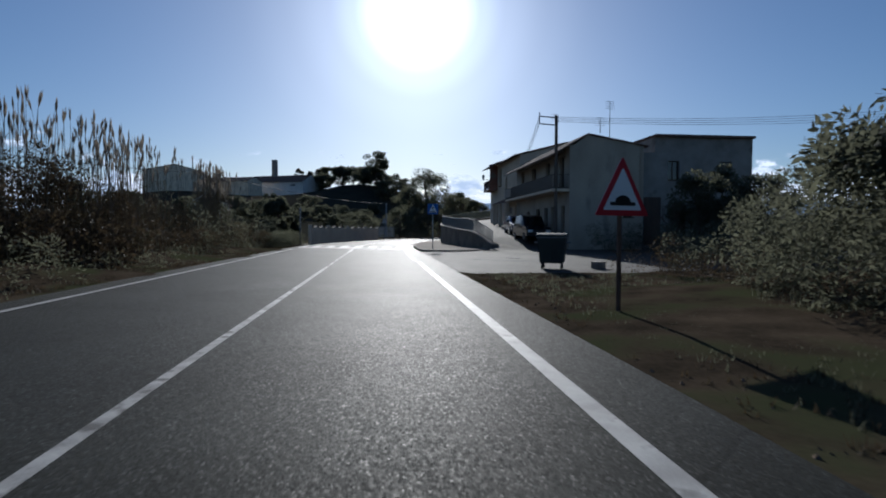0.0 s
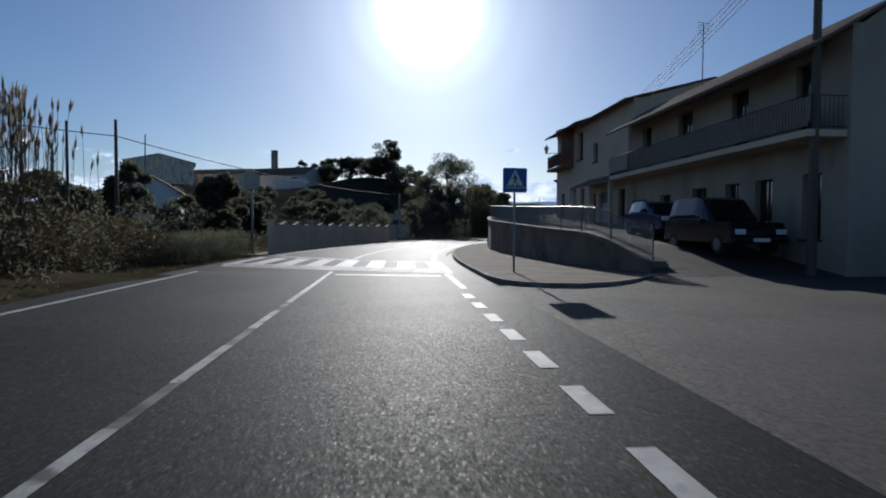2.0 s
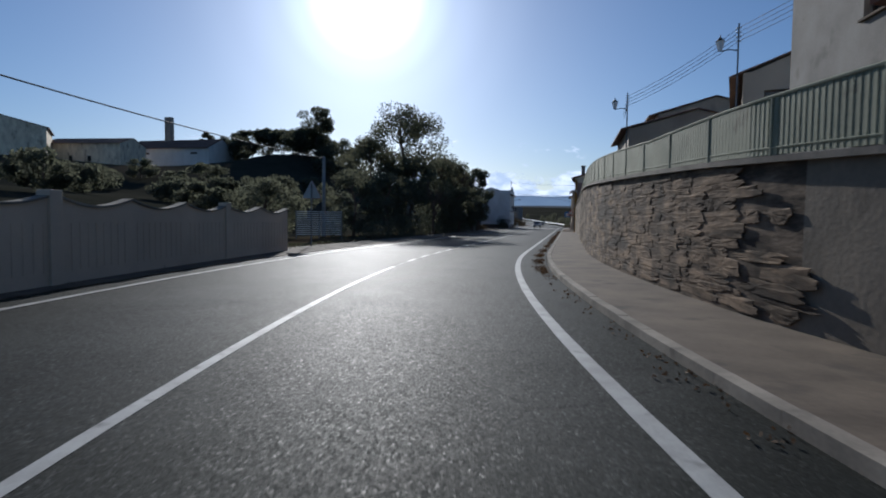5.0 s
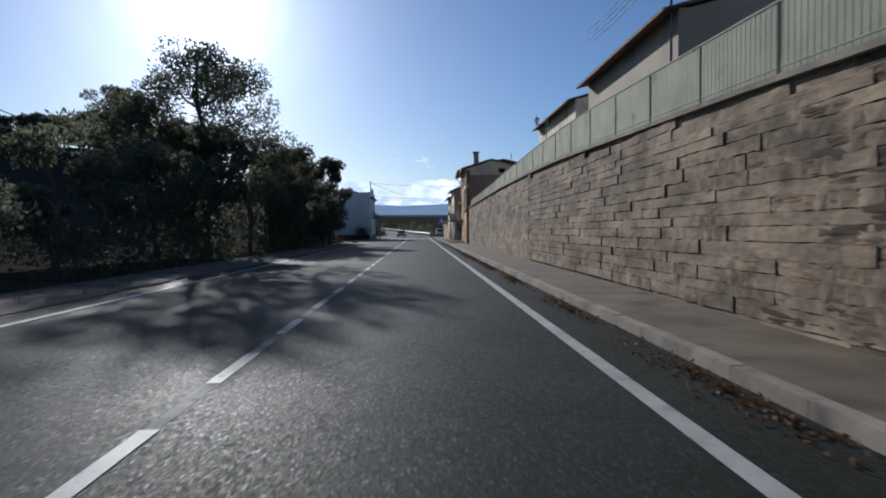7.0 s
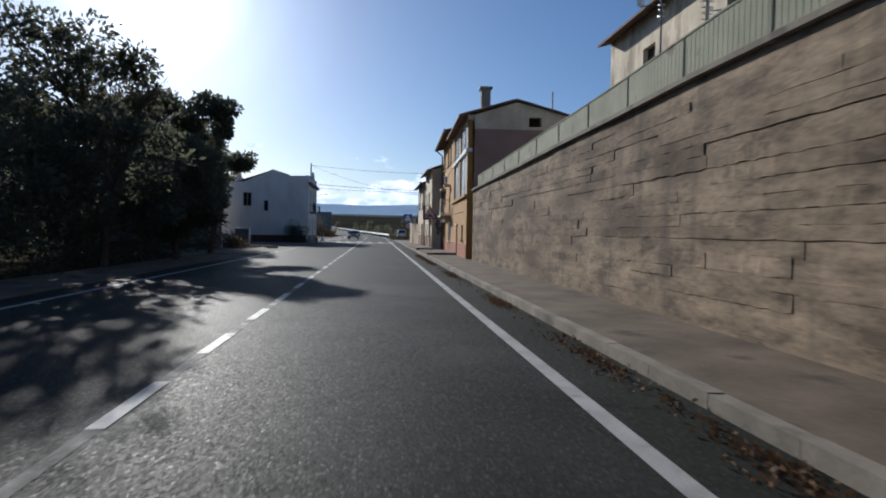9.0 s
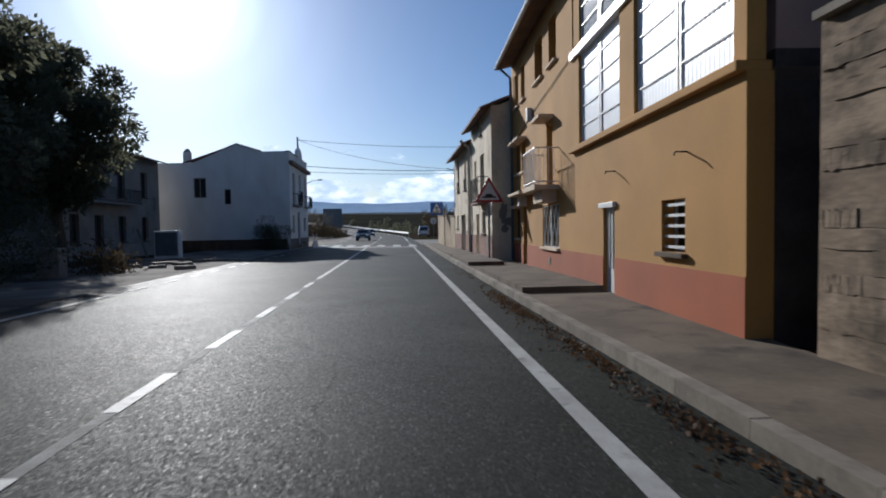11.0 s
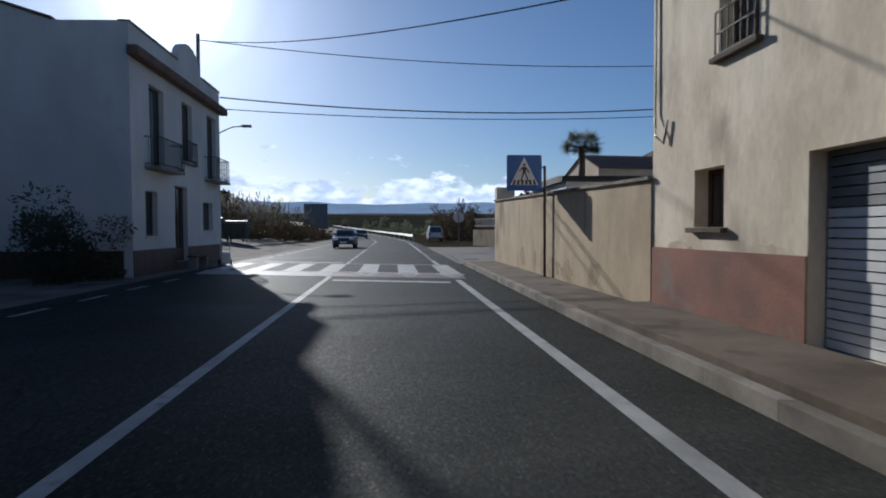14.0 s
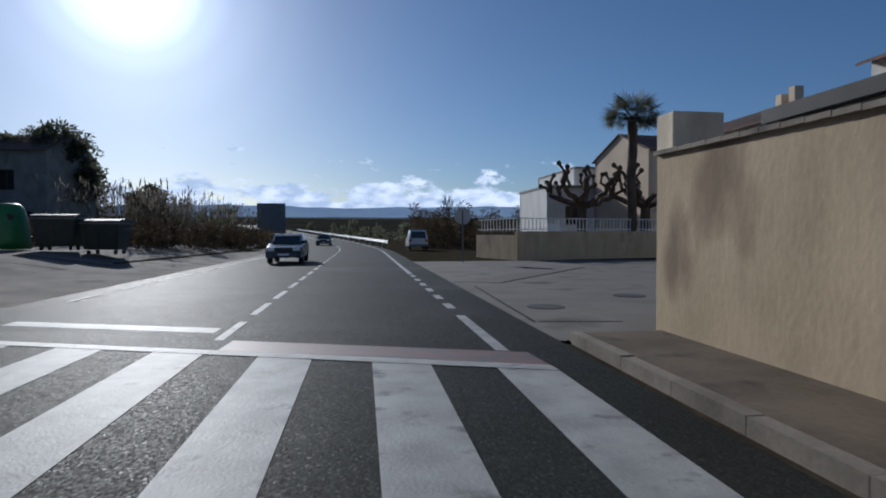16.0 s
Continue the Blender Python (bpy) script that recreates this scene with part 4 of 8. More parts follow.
m = orange_m()
LOW = 7.05
C1 = [(1.45, 2.2, 0.98, 1.74, "bars", WHITE_METAL), (4.25, 4.9, 0.0, 1.72, "door", WHITE_METAL)]
orange = thing("orange_house", "orange rendered house with terracotta base and a glazed gallery", "house")
orange.matrix_basis = Matrix.Translation(m.translation)
part("wall", facade(m, LOW, 3.06, opening_list(C1), z0=-0.3), ORANGE, orange)
for o in C1:
    window(m, orange, o, o[4], o[5], inset=0.07 if o[4] == "door" else 0.2)
plinth(m, LOW, 0.78, C1, TERRACOTTA, orange, 0.012)
part("lintel", B((4.15, -0.07, 1.72), (5.0, 0.05, 1.82), m, 0.01), SIGN_WHITE, orange, "white door lintel")
part("moulding", B((0, -0.12, 3.06), (LOW, 0.3, 3.18), m, 0.02), ORANGE, orange)
part("floor_slab", B((0, 0.31, 2.95), (LOW, 1.9, 3.1), m), CONCRETE, orange)
# gallery: posts and two rows of framed sheets
gal = part("gallery", B((-0.02, -0.07, 5.2), (LOW + 0.05, 0.25, 5.38), m), WHITE_METAL, orange, "white beam between the rows of glazing")
for u0, u1 in ((0.0, 0.26), (3.28, 3.96), (6.55, LOW)):
    part("post", B((u0, 0.0, 3.18), (u1, 0.22, 5.2), m), ORANGE, gal)
for z0, z1, sheet_mat, label in ((3.19, 5.19, FROSTED, "pale corrugated translucent sheet"), (5.39, 6.7, DARK_GLASS, "dark upper gallery pane")):
    for u0, u1 in ((0.28, 1.74), (1.8, 3.26), (3.98, 5.22), (5.28, 6.53)):
        bars = bmesh.new()
        for lo, hi in (((u0, 0.06, z0), (u0 + 0.05, 0.11, z1)), ((u1 - 0.05, 0.06, z0), (u1, 0.11, z1)), ((u0, 0.06, z0), (u1, 0.11, z0 + 0.06)), ((u0, 0.06, z1 - 0.06), (u1, 0.11, z1))):
            box(bars, lo, hi, m)
        g = part("window", bars, WHITE_METAL, orange, "framed gallery window")
        for k in range(1, 5 if sheet_mat is FROSTED else 3):
            z = z0 + 0.42 * k
            part("glazing_bar", B((u0 + 0.05, 0.055, z), (u1 - 0.05, 0.07, z + 0.02), m), WHITE_METAL, g)
        sheet = bmesh.new()
        n = 48
        row = [[sheet.verts.new(m @ Vector((u0 + 0.04 + (u1 - u0 - 0.08) * i / n, 0.085 + 0.0035 * math.sin(i * math.pi / 2), z))) for z in (z0 + 0.02, z1 - 0.02)] for i in range(n + 1)]
        for a_, b_ in zip(row, row[1:]):
            sheet.faces.new((a_[0], b_[0], b_[1], a_[1]))
        part("pane", sheet, sheet_mat, g, label)
for u0, u1 in ((0.0, 0.26), (3.28, 3.96), (6.55, LOW)):
    part("post", B((u0, 0.02, 5.38), (u1, 0.22, 6.72), m), ORANGE, gal)
part("upper_band", B((0, 0.0, 6.72), (LOW, 0.3, 6.95), m), CREAM, orange, "pale band under the gallery eaves")
# near side wall: shaded orange render below, pale top storey under a low hipped roof
me2 = frame_m(m @ Vector((0, 0.33, 0)), IN, SLANT)
# Shade of the narrow recess is put into this near-black stone colour.
part("wall", facade(me2, 5.2, 3.3, [], 0.3, 0.0, -0.3), RECESS_SHADE_STONE, orange, "side wall base, recess shade put into a dark stone colour")
# Pinkish copy of the orange render; the shade is in its colour.
part("wall", facade(me2, 5.2, 6.3, [], 0.3, 0.0, 3.3), SHADED_ORANGE, orange, "orange side wall with its shade put into a pinkish colour")
part("wall", facade(me2, 5.2, 6.95, [(2.6, 3.2, 6.45, 6.9)], 0.3, 0.0, 6.3, [(0, 6.95), (2.0, 7.6), (5.2, 6.95)]), OLD_PLASTER, orange, "pale weathered top of the side wall")
part("roof", tiles(m, -0.2, LOW, (-0.45, 6.9), (2.3, 7.72)), TILE, orange)
part("roof", tiles(m, -0.2, LOW, (6.0, 6.75), (2.3, 7.72)), TILE, orange)
part("chimney", B((0.9, 0.75, 6.9), (1.35, 1.2, 8.4), m, 0.02), GREY_WALL, orange, "grey cement chimney stack")
part("chimney_cap", B((0.82, 0.67, 8.4), (1.43, 1.28, 8.52), m, 0.02), GREY_WALL, orange)
part("roof_post", T(m @ Vector((0.2, 4.1, 6.9)), m @ Vector((0.2, 4.1, 8.2)), 0.035, n=6), GREY_METAL, orange, "thin post on the roof")
# tall part
TALL = 8.65
m = orange_m(LOW)
C2 = [(1.4, 3.35, 0.8, 1.98, "grille"), (5.75, 6.4, 0.1, 2.08, "door", DARK_WOOD), (7.1, 7.8, 0.98, 2.0, "irons", WHITE_METAL),
      (2.05, 2.75, 2.47, 4.2, "tall"), (5.85, 6.65, 3.3, 4.28), (7.05, 7.75, 3.3, 4.28), (1.55, 2.4, 5.75, 6.95), (3.2, 4.3, 5.75, 6.95), (5.95, 6.65, 5.75, 6.95), (7.15, 7.85, 5.75, 6.95)]
part("wall", facade(m, TALL, 7.5, opening_list(C2), z0=-0.3), ORANGE, orange)
for o in C2:
    window(m, orange, o, o[4] if len(o) > 4 else "win", o[5] if len(o) > 5 else DARK_WOOD, CREAM)
plinth(m, TALL, 0.78, C2, TERRACOTTA, orange, 0.012)
part("wall", B((TALL - 0.3, 0.33, -0.3), (TALL, 8.0, 7.5), m), ORANGE, orange)
part("wall", B((0, 0.33, 3.3), (0.3, 8.0, 7.5), m), ORANGE, orange)
part("wall", B((0, 8.0, -0.3), (TALL, 8.3, 7.5), m), ORANGE, orange)
part("roof", tiles(m, -0.1, TALL, (-0.55, 7.45), (4.1, 8.6)), TILE, orange)
part("roof", tiles(m, -0.1, TALL, (8.6, 7.45), (4.1, 8.6)), TILE, orange)
part("gutter", T(m @ Vector((-0.1, -0.6, 7.45)), m @ Vector((TALL, -0.6, 7.45)), 0.07), WHITE_METAL, orange, "pale eaves gutter")
balcony(m, orange, 1.35, 3.0, 2.47, 0.65, WHITE_METAL, CREAM, 0.95, None, 0.13)
part("bracket_block", B((1.6, -0.4, 2.02), (2.75, 0.0, 2.34), m, 0.02), CREAM, orange, "pale block under the balcony")
for u0, u1, z, d in ((4.5, 6.75, 2.42, 0.5), (5.75, 6.75, 4.33, 0.32), (6.95, 7.85, 4.33, 0.32), (1.95, 3.0, 4.3, 0.4), (7.0, 7.9, 2.05, 0.22)):
    part("canopy", B((u0, -d, z), (u1, 0.02, z + 0.1), m, 0.02), CREAM, orange, "thin pale concrete canopy")
part("door_head", B((5.7, -0.28, 2.08), (6.05, 0.0, 2.38), m, 0.02), WHITE_WALL, orange)
part("wall_plate", B((2.3, -0.03, 0.32), (2.55, 0.0, 0.52), m, 0.01), KERB, orange, "small pale vent plate in the base")
for u, z in ((4.0, 2.32), (1.2, 2.3)):
    mo = orange_m()
    bm = pipe(bmesh.new(), [mo @ Vector((u + 0.2, 0.0, z + 0.06)), mo @ Vector((u + 0.12, -0.2, z + 0.05)), mo @ Vector((u + 0.08, -0.23, z))], 0.012)
    part("bracket", bm, BLACK_METAL, orange, "bent iron wall bracket")
pp = bmesh.new()
pipe(pp, [m @ Vector((8.3, -0.55, 7.4)), m @ Vector((8.3, -0.1, 7.0)), m @ Vector((8.3, -0.08, 4.0)), m @ Vector((8.3, -0.08, 0.15))], 0.05)
part("drainpipe", pp, GREY_METAL, orange, "dark drainpipe")
cb = pipe(bmesh.new(), [m @ Vector((0.3, -0.02, 5.3)), m @ Vector((2.0, -0.03, 5.15)), m @ Vector((4.5, -0.02, 4.95)), m @ Vector((7.5, -0.02, 4.6))], 0.012, 4)
part("cable", cb, BLACK_METAL, orange)
part("meter_box", B((4.75, -0.16, 4.72), (5.0, 0.01, 5.15), m, 0.02), WHITE_METAL, orange, "small pale junction box")

# two joined old houses with faded red plinths
FRONT = 5.95
mE = right_m(64.7, FRONT)
E_ = [(1.55, 2.5, 1.13, 2.03), (3.35, 4.25, 0.15, 2.0, "door", WHITE_METAL), (1.8, 2.9, 2.46, 4.5, "tall"), (4.05, 4.75, 3.2, 4.45), (2.35, 2.75, 5.35, 5.8)]
oldE = simple_house("old_house", "narrow two-storey house of stained cream plaster", mE, 5.85, 8.0, 6.1, E_, OLD_PLASTER, 1.6, 0.45, plinth_h=1.05, plinth_mat=RED_PLINTH)
balcony(mE, oldE, 0.7, 2.95, 2.44, 0.45, BLACK_METAL, RED_PLINTH, 0.98, None, 0.1)
mF = right_m(70.55, FRONT)
F_ = [(0.8, 1.45, 1.2, 2.2, "irons"), (2.5, 4.4, 0.12, 2.1, "garage", GREY_METAL), (5.85, 6.55, 1.35, 2.13), (1.95, 2.7, 3.4, 5.25, "tall"), (5.2, 6.0, 3.5, 5.3, "tall")]
oldF = simple_house("old_house", "long two-storey house of patchy cream plaster with a roller garage door", mF, 7.8, 8.0, 5.6, F_, OLD_PLASTER, 1.5, 0.5, plinth_h=1.05, plinth_mat=RED_PLINTH)
for o in (F_[3], F_[4]):
    wr_ = part("window_rail", T(mF @ Vector((o[0], -0.05, o[2] + 0.55)), mF @ Vector((o[1], -0.05, o[2] + 0.55)), 0.016, n=4), BLACK_METAL, oldF, "low iron window rail")
    for z in (0.02, 0.28):
        part("bar", T(mF @ Vector((o[0], -0.05, o[2] + z)), mF @ Vector((o[1], -0.05, o[2] + z)), 0.014, n=4), BLACK_METAL, wr_)
    for k in range(7):
        u = o[0] + (o[1] - o[0]) * k / 6
        part("bar", T(mF @ Vector((u, -0.05, o[2])), mF @ Vector((u, -0.05, o[2] + 0.55)), 0.012, n=4), BLACK_METAL, wr_)
for u, r in ((0.05, 0.06), (0.28, 0.05)):
    pp = pipe(bmesh.new(), [mF @ Vector((u, -0.5, 5.65)), mF @ Vector((u, -0.1, 5.3)), mF @ Vector((u, -0.09, 3.0)), mF @ Vector((u, -0.09, 0.2))], r)
    part("drainpipe", pp, OLD_PLASTER, oldF, "painted drainpipe")
hook = pipe(bmesh.new(), [mF @ Vector((7.65, -0.03, 5.2)), mF @ Vector((7.65, -0.04, 3.1)), mF @ Vector((7.5, -0.1, 2.75)), mF @ Vector((7.35, -0.05, 2.62)), mF @ Vector((7.25, -0.04, 2.95))], 0.018, 5)
part("cable", hook, GREY_METAL, oldF, "hanging cable loop")
br = bmesh.new()
for k in (-1, 0, 1):
    tube(br, mF @ Vector((7.4, 0.0, 4.95)), mF @ Vector((7.7 + 0.12 * k, -0.5, 5.1)), 0.014, n=4)
part("cable_bracket", br, BLACK_METAL, oldF, "iron cable bracket under the eaves")

mE2 = frame_m(rp(64.7, FRONT), (1, 0, 0), (0, 1, 0))
for u, z, w, h in ((0.15, 2.0, 0.3, 0.9), (0.45, 1.6, 0.7, 0.3), (0.2, 1.35, 0.3, 0.3)):
    peel(mE2, oldE, u + 0.3, z, w, h, GREY_WALL, "patch of bare cement")
for u, z, w, h in ((0.5, 1.0, 0.6, 0.8), (0.9, 2.1, 0.35, 0.6), (5.1, 1.4, 0.6, 0.5), (0.5, 4.3, 0.5, 0.9)):
    peel(mE, oldE, u, z, w, h, DAMP, "patch of crumbling plaster")
for u, z, w, h in ((1.9, 1.0, 1.0, 0.3), (0.7, 1.0, 0.7, 0.5), (5.0, 0.98, 0.9, 0.3), (2.2, 2.8, 0.6, 0.3), (7.0, 1.02, 0.6, 0.35), (0.8, 2.9, 0.5, 0.7)):
    peel(mF, oldF, u, z, w, h, DAMP, "patch of crumbling plaster")
# garden wall with a tile coping
GL = 13.7
mG = frame_m(rp(78.35, 5.92), rp(92.05, 5.9) - rp(78.35, 5.92), (1, 0, 0))
gw = thing("garden_wall", "long beige rendered garden wall with water stains", "garden wall", kind="structure")
bm = bmesh.new()
prism(bm, [(0, -0.3), (GL, -0.3), (GL, 2.47), (0, 2.12)], 0.25, mG)
part("wall", bm, GARDEN_WALL, gw)
bm = bmesh.new()
for k in range(46):
    u = GL * k / 46
    z = 2.12 + 0.35 * u / GL
    box(bm, (u + 0.005, -0.06, z + 0.0), (u + 0.29, 0.31, z + 0.055), mG)
part("coping", bm, KERB, gw, "thin pale coping slabs")
bm = bmesh.new()
prism(bm, [(0.25, -0.3), (14, -0.3), (14, 2.45), (0.25, 2.45)], -0.25, frame_m(rp(92.05, 5.9), (1, 0, 0), (0, 1, 0)))
part("wall", bm, GARDEN_WALL, gw)

WET_STAIN = mat("damp_stain", (0.45, 0.36, 0.243), (0.32, 0.255, 0.17), scale=4.0, fine=18, rough=0.97, bump=0.5, spec=0.1)
for u, z, w, h in ((4.4, 0.32, 0.9, 0.42), (5.5, 0.36, 1.1, 0.5), (6.5, 0.45, 0.5, 0.6), (7.4, 0.42, 0.35, 0.5), (8.9, 0.5, 0.7, 0.6), (2.6, 0.4, 0.6, 0.5)):
    peel(mG, gw, u, z, w, h, WET_STAIN, "dark damp stain at the wall's foot")
for u in (6.55, 9.4, 3.1):
    peel(mG, gw, u, 1.75, 0.1, 0.85, WET_STAIN, "narrow run of damp")

# ---- retaining wall with its green railing ----
def wall_top(s):
    return lerp(s, [-44.2, -43.1, -42, -40.6, -39, -34, -21, -16, -5, 2, 5, 9.5, 15, 20, 30, 36, 48], [0.2, 0.5, 0.8, 1.12, 1.22, 1.4, 1.95, 2.2, 2.62, 2.9, 3.05, 3.22, 3.43, 3.52, 3.58, 3.5, 3.25])


retain = thing("retaining_wall", "tall retaining wall of sandstone blocks and board-marked concrete", "retaining wall", kind="structure")
bm = bmesh.new()
prev = None
for s in steps(-43.7, 48.0, 0.9):
    o, t_ = wall_o(s), wall_top(s)
    row = [bm.verts.new(rp(s, o_, z_)) for o_, z_ in ((o + 0.03, -0.2), (o + 0.05, t_ + 0.018), (o + 0.55, t_ + 0.018), (o + 0.55, -0.2))]
    if prev:
        for k in range(4):
            bm.faces.new((prev[k], prev[(k + 1) % 4], row[(k + 1) % 4], row[k]))
    else:
        bm.faces.new(row)
    prev = row
bm.faces.new(prev[::-1])
core = part("wall_core", bm, MORTAR, retain)
core.data.materials.append(BOARD_CONCRETE)
core.data.materials.append(WALL_CEMENT)
for p_ in core.data.polygons:
    if so(p_.center.x, p_.center.y)[0] > 2.6:
        p_.material_index = 1
    elif so(p_.center.x, p_.center.y)[0] < -18.5:
        p_.material_index = 2
cop = bmesh.new()
prev = None
for s in steps(-43.7, 48.0, 0.9):
    o, t_ = wall_o(s), wall_top(s)
    row = [cop.verts.new(rp(s, o_, z_)) for o_, z_ in ((o - 0.05, t_ + 0.02), (o - 0.05, t_ + 0.1), (o + 0.5, t_ + 0.1), (o + 0.5, t_ + 0.02))]
    if prev:
        for k in range(4):
            cop.faces.new((prev[k], prev[(k + 1) % 4], row[(k + 1) % 4], row[k]))
    else:
        cop.faces.new(row)
    prev = row
cop.faces.new(prev[::-1])
part("coping", cop, KERB, retain, "pale concrete coping")

rail = thing("green_railing", "green painted steel railing with close upright bars", "railing")
rail.matrix_basis = Matrix.Translation(rp(0, 6.2, 3.0))


def rail_h(s):
    return lerp(s, [-44.3, -41, -20, -12, -4, 4, 12, 20, 27, 36, 48], [0.8, 0.9, 0.85, 0.7, 0.85, 0.97, 1.04, 0.92, 0.8, 0.64, 0.58])


for lo, hi in ((-43.5, -20.0), (-20.0, 0.0), (0.0, 20.0), (20.0, 38.5), (38.5, 47.6)):
    for f, r in ((0.16, 0.018), (1.0, 0.026)):
        pts = [rp(s, wall_o(s) + 0.2, wall_top(s) + 0.1 + rail_h(s) * f) for s in steps(lo, hi, 1.0)]
        part("handrail" if f == 1 else "lower_rail", pipe(bmesh.new(), pts, r, 6), GREEN_METAL if lo >= -20 else GREY_METAL, rail)
s = -43.5
while s < 47.7:
    p = rp(s, wall_o(s) + 0.2, wall_top(s))
    part("post", T(p, p + Vector((0, 0, 0.1 + rail_h(s))), 0.028, n=6), GREEN_METAL if s > -20 else GREY_METAL, rail)
    s += 2.0
slat_me = mesh_of("baluster", B((0, -0.008, 0), (0.1, 0.008, 1.0)), GREEN_METAL)
rest, fine_bars = bmesh.new(), bmesh.new()
s, count = -43.4, 0
while s < 47.6:
    h = rail_h(s) - 0.05
    m = at_road(s, wall_o(s) + 0.2, wall_top(s) + 0.14) @ Matrix.Rotation(math.pi / 2, 4, "Z") @ Matrix.Diagonal((1, 1, h, 1))
    if s > -12 and count < 300:
        ob = new("baluster", slat_me)
        ob.parent = rail
        ob.matrix_parent_inverse = world_of(rail).inverted()
        ob.matrix_basis = m
        count += 1
    elif s < -20:
        box(fine_bars, (0, -0.006, 0), (0.013, 0.006, 1.0), m)
    else:
        box(rest, (0, -0.008, 0), (0.1, 0.008, 1.0), m)
    s += 0.115 if s > -20 else 0.05
tagged(part("baluster_rest", rest, GREEN_METAL, rail), kind="stuff")
tagged(part("fine_baluster", fine_bars, GREY_METAL, rail), kind="stuff")

# ---- left side: white house, dark house, fence, poles ----
def left_m(s, off, z=0.0):
    return frame_m(rp(s, off, z), (0, 1, 0), (-1, 0, 0))


SHRINK = Matrix.Diagonal((0.82, 0.82, 0.85, 1))
mH = left_m(86.95, -5.75) @ SHRINK
H_ = [(1.1, 2.2, 1.4, 3.05), (4.0, 5.5, 0.3, 3.45, "door", DARK_WOOD), (7.6, 9.1, 1.6, 2.95), (1.6, 3.0, 4.0, 7.0, "tall"), (5.0, 6.3, 4.6, 7.1, "tall"), (8.4, 9.8, 4.1, 7.2, "tall")]
white = thing("white_house", "white rendered two-storey house with iron balconies and a curved parapet", "house")
white.matrix_basis = Matrix.Translation(mH.translation)
part("wall", facade(mH, 10.5, 8.7, opening_list(H_), z0=-0.3), WHITE_WALL, white)
for o in H_:
    window(mH, white, o, o[4] if len(o) > 4 else "win", o[5] if len(o) > 5 else DARK_WOOD, WHITE_WALL)
plinth(mH, 10.5, 0.9, H_, DARK_WOOD, white, 0.03)
for u0, u1, z in ((1.1, 3.6, 3.95), (7.9, 10.2, 4.05)):
    balcony(mH, white, u0, u1, z, 0.6, BLACK_METAL, GREY_WALL, 1.05, None, 0.12)
balcony(mH, white, 4.9, 6.4, 4.55, 0.22, BLACK_METAL, GREY_WALL, 0.9, None, 0.1)
part("cornice", B((-0.2, -0.4, 7.55), (10.7, 0.02, 7.9), mH, 0.06), TILE, white, "brown moulded cornice")
arch = [(4.6, 8.7), (7.6, 8.7)] + [(6.1 + 1.45 * math.cos(k * math.pi / 10), 8.72 + 1.05 * math.sin(k * math.pi / 10)) for k in range(11)]
part("pediment", prism(bmesh.new(), arch, 0.3, mH), WHITE_WALL, white, "curved white parapet crest")
part("coping", B((0, -0.05, 8.7), (4.6, 0.36, 8.78), mH), KERB, white)
part("coping", B((7.6, -0.05, 8.7), (10.5, 0.36, 8.78), mH), KERB, white)
mS = frame_m(rp(86.95, -6.012), (-1, 0, 0), (0, 1, 0)) @ SHRINK
gops = [(5.0, 5.6, 4.05, 5.4), (7.2, 8.3, 4.65, 6.4)]
part("wall", facade(mS, 11.4, 7.7, gops, 0.3, 0.0, -0.3, [(0, 8.75), (2.2, 8.7), (4.4, 9.35), (8.3, 7.75), (11.4, 7.72)]), WHITE_WALL, white)
for o in gops:
    window(mS, white, o, "win", SHUTTER, WHITE_WALL, 0.12)
part("plinth", B((0, -0.03, -0.3), (11.4, 0.0, 0.9), mS), DARK_WOOD, white)
part("verge", prism(bmesh.new(), [(2.2, 8.7), (4.4, 9.35), (8.3, 7.75), (8.3, 7.83), (4.4, 9.45), (2.2, 8.8)], 0.4, mS @ Matrix.Translation((0, -0.08, 0))), TILE, white)
part("wall", B((11.4, 0, -0.3), (11.7, 10.5, 7.7), mS), WHITE_WALL, white)
part("wall", B((0, 10.2, -0.3), (11.4, 10.5, 7.7), mS), WHITE_WALL, white)
part("roof", tiles(frame_m(rp(87.03, -6.012), (0, 1, 0), (-1, 0, 0)) @ SHRINK, 0, 10.3, (2.2, 8.7), (4.4, 9.4)), TILE, white)
part("roof", tiles(frame_m(rp(87.03, -6.012), (0, 1, 0), (-1, 0, 0)) @ SHRINK, 0, 10.3, (11.5, 7.0), (4.4, 9.4)), TILE, white)
part("chimney", B((8.7, 0.4, 7.6), (9.3, 1.0, 8.75), mS, 0.02), WHITE_WALL, white, "white chimney")
part("chimney_cap", T(mS @ Vector((9.0, 0.7, 8.75)), mS @ Vector((9.0, 0.7, 9.05)), 0.3, 0.12), GREY_WALL, white)
part("roof_pole", T(rp(94.95, -6.4, 6.8), rp(94.95, -6.4, 9.75), 0.08), CONC_POLE, white, "thick cable post on the roof")
lamp = bmesh.new()
pipe(lamp, [mH @ Vector((10.3, 0, 6.6)), mH @ Vector((10.4, -0.7, 6.95)), mH @ Vector((10.4, -1.3, 7.0))], 0.025)
box(lamp, (10.28, -1.7, 6.95), (10.52, -1.2, 7.06), mH)
part("street_light", lamp, GREY_METAL, white, "small street light on a bent arm")

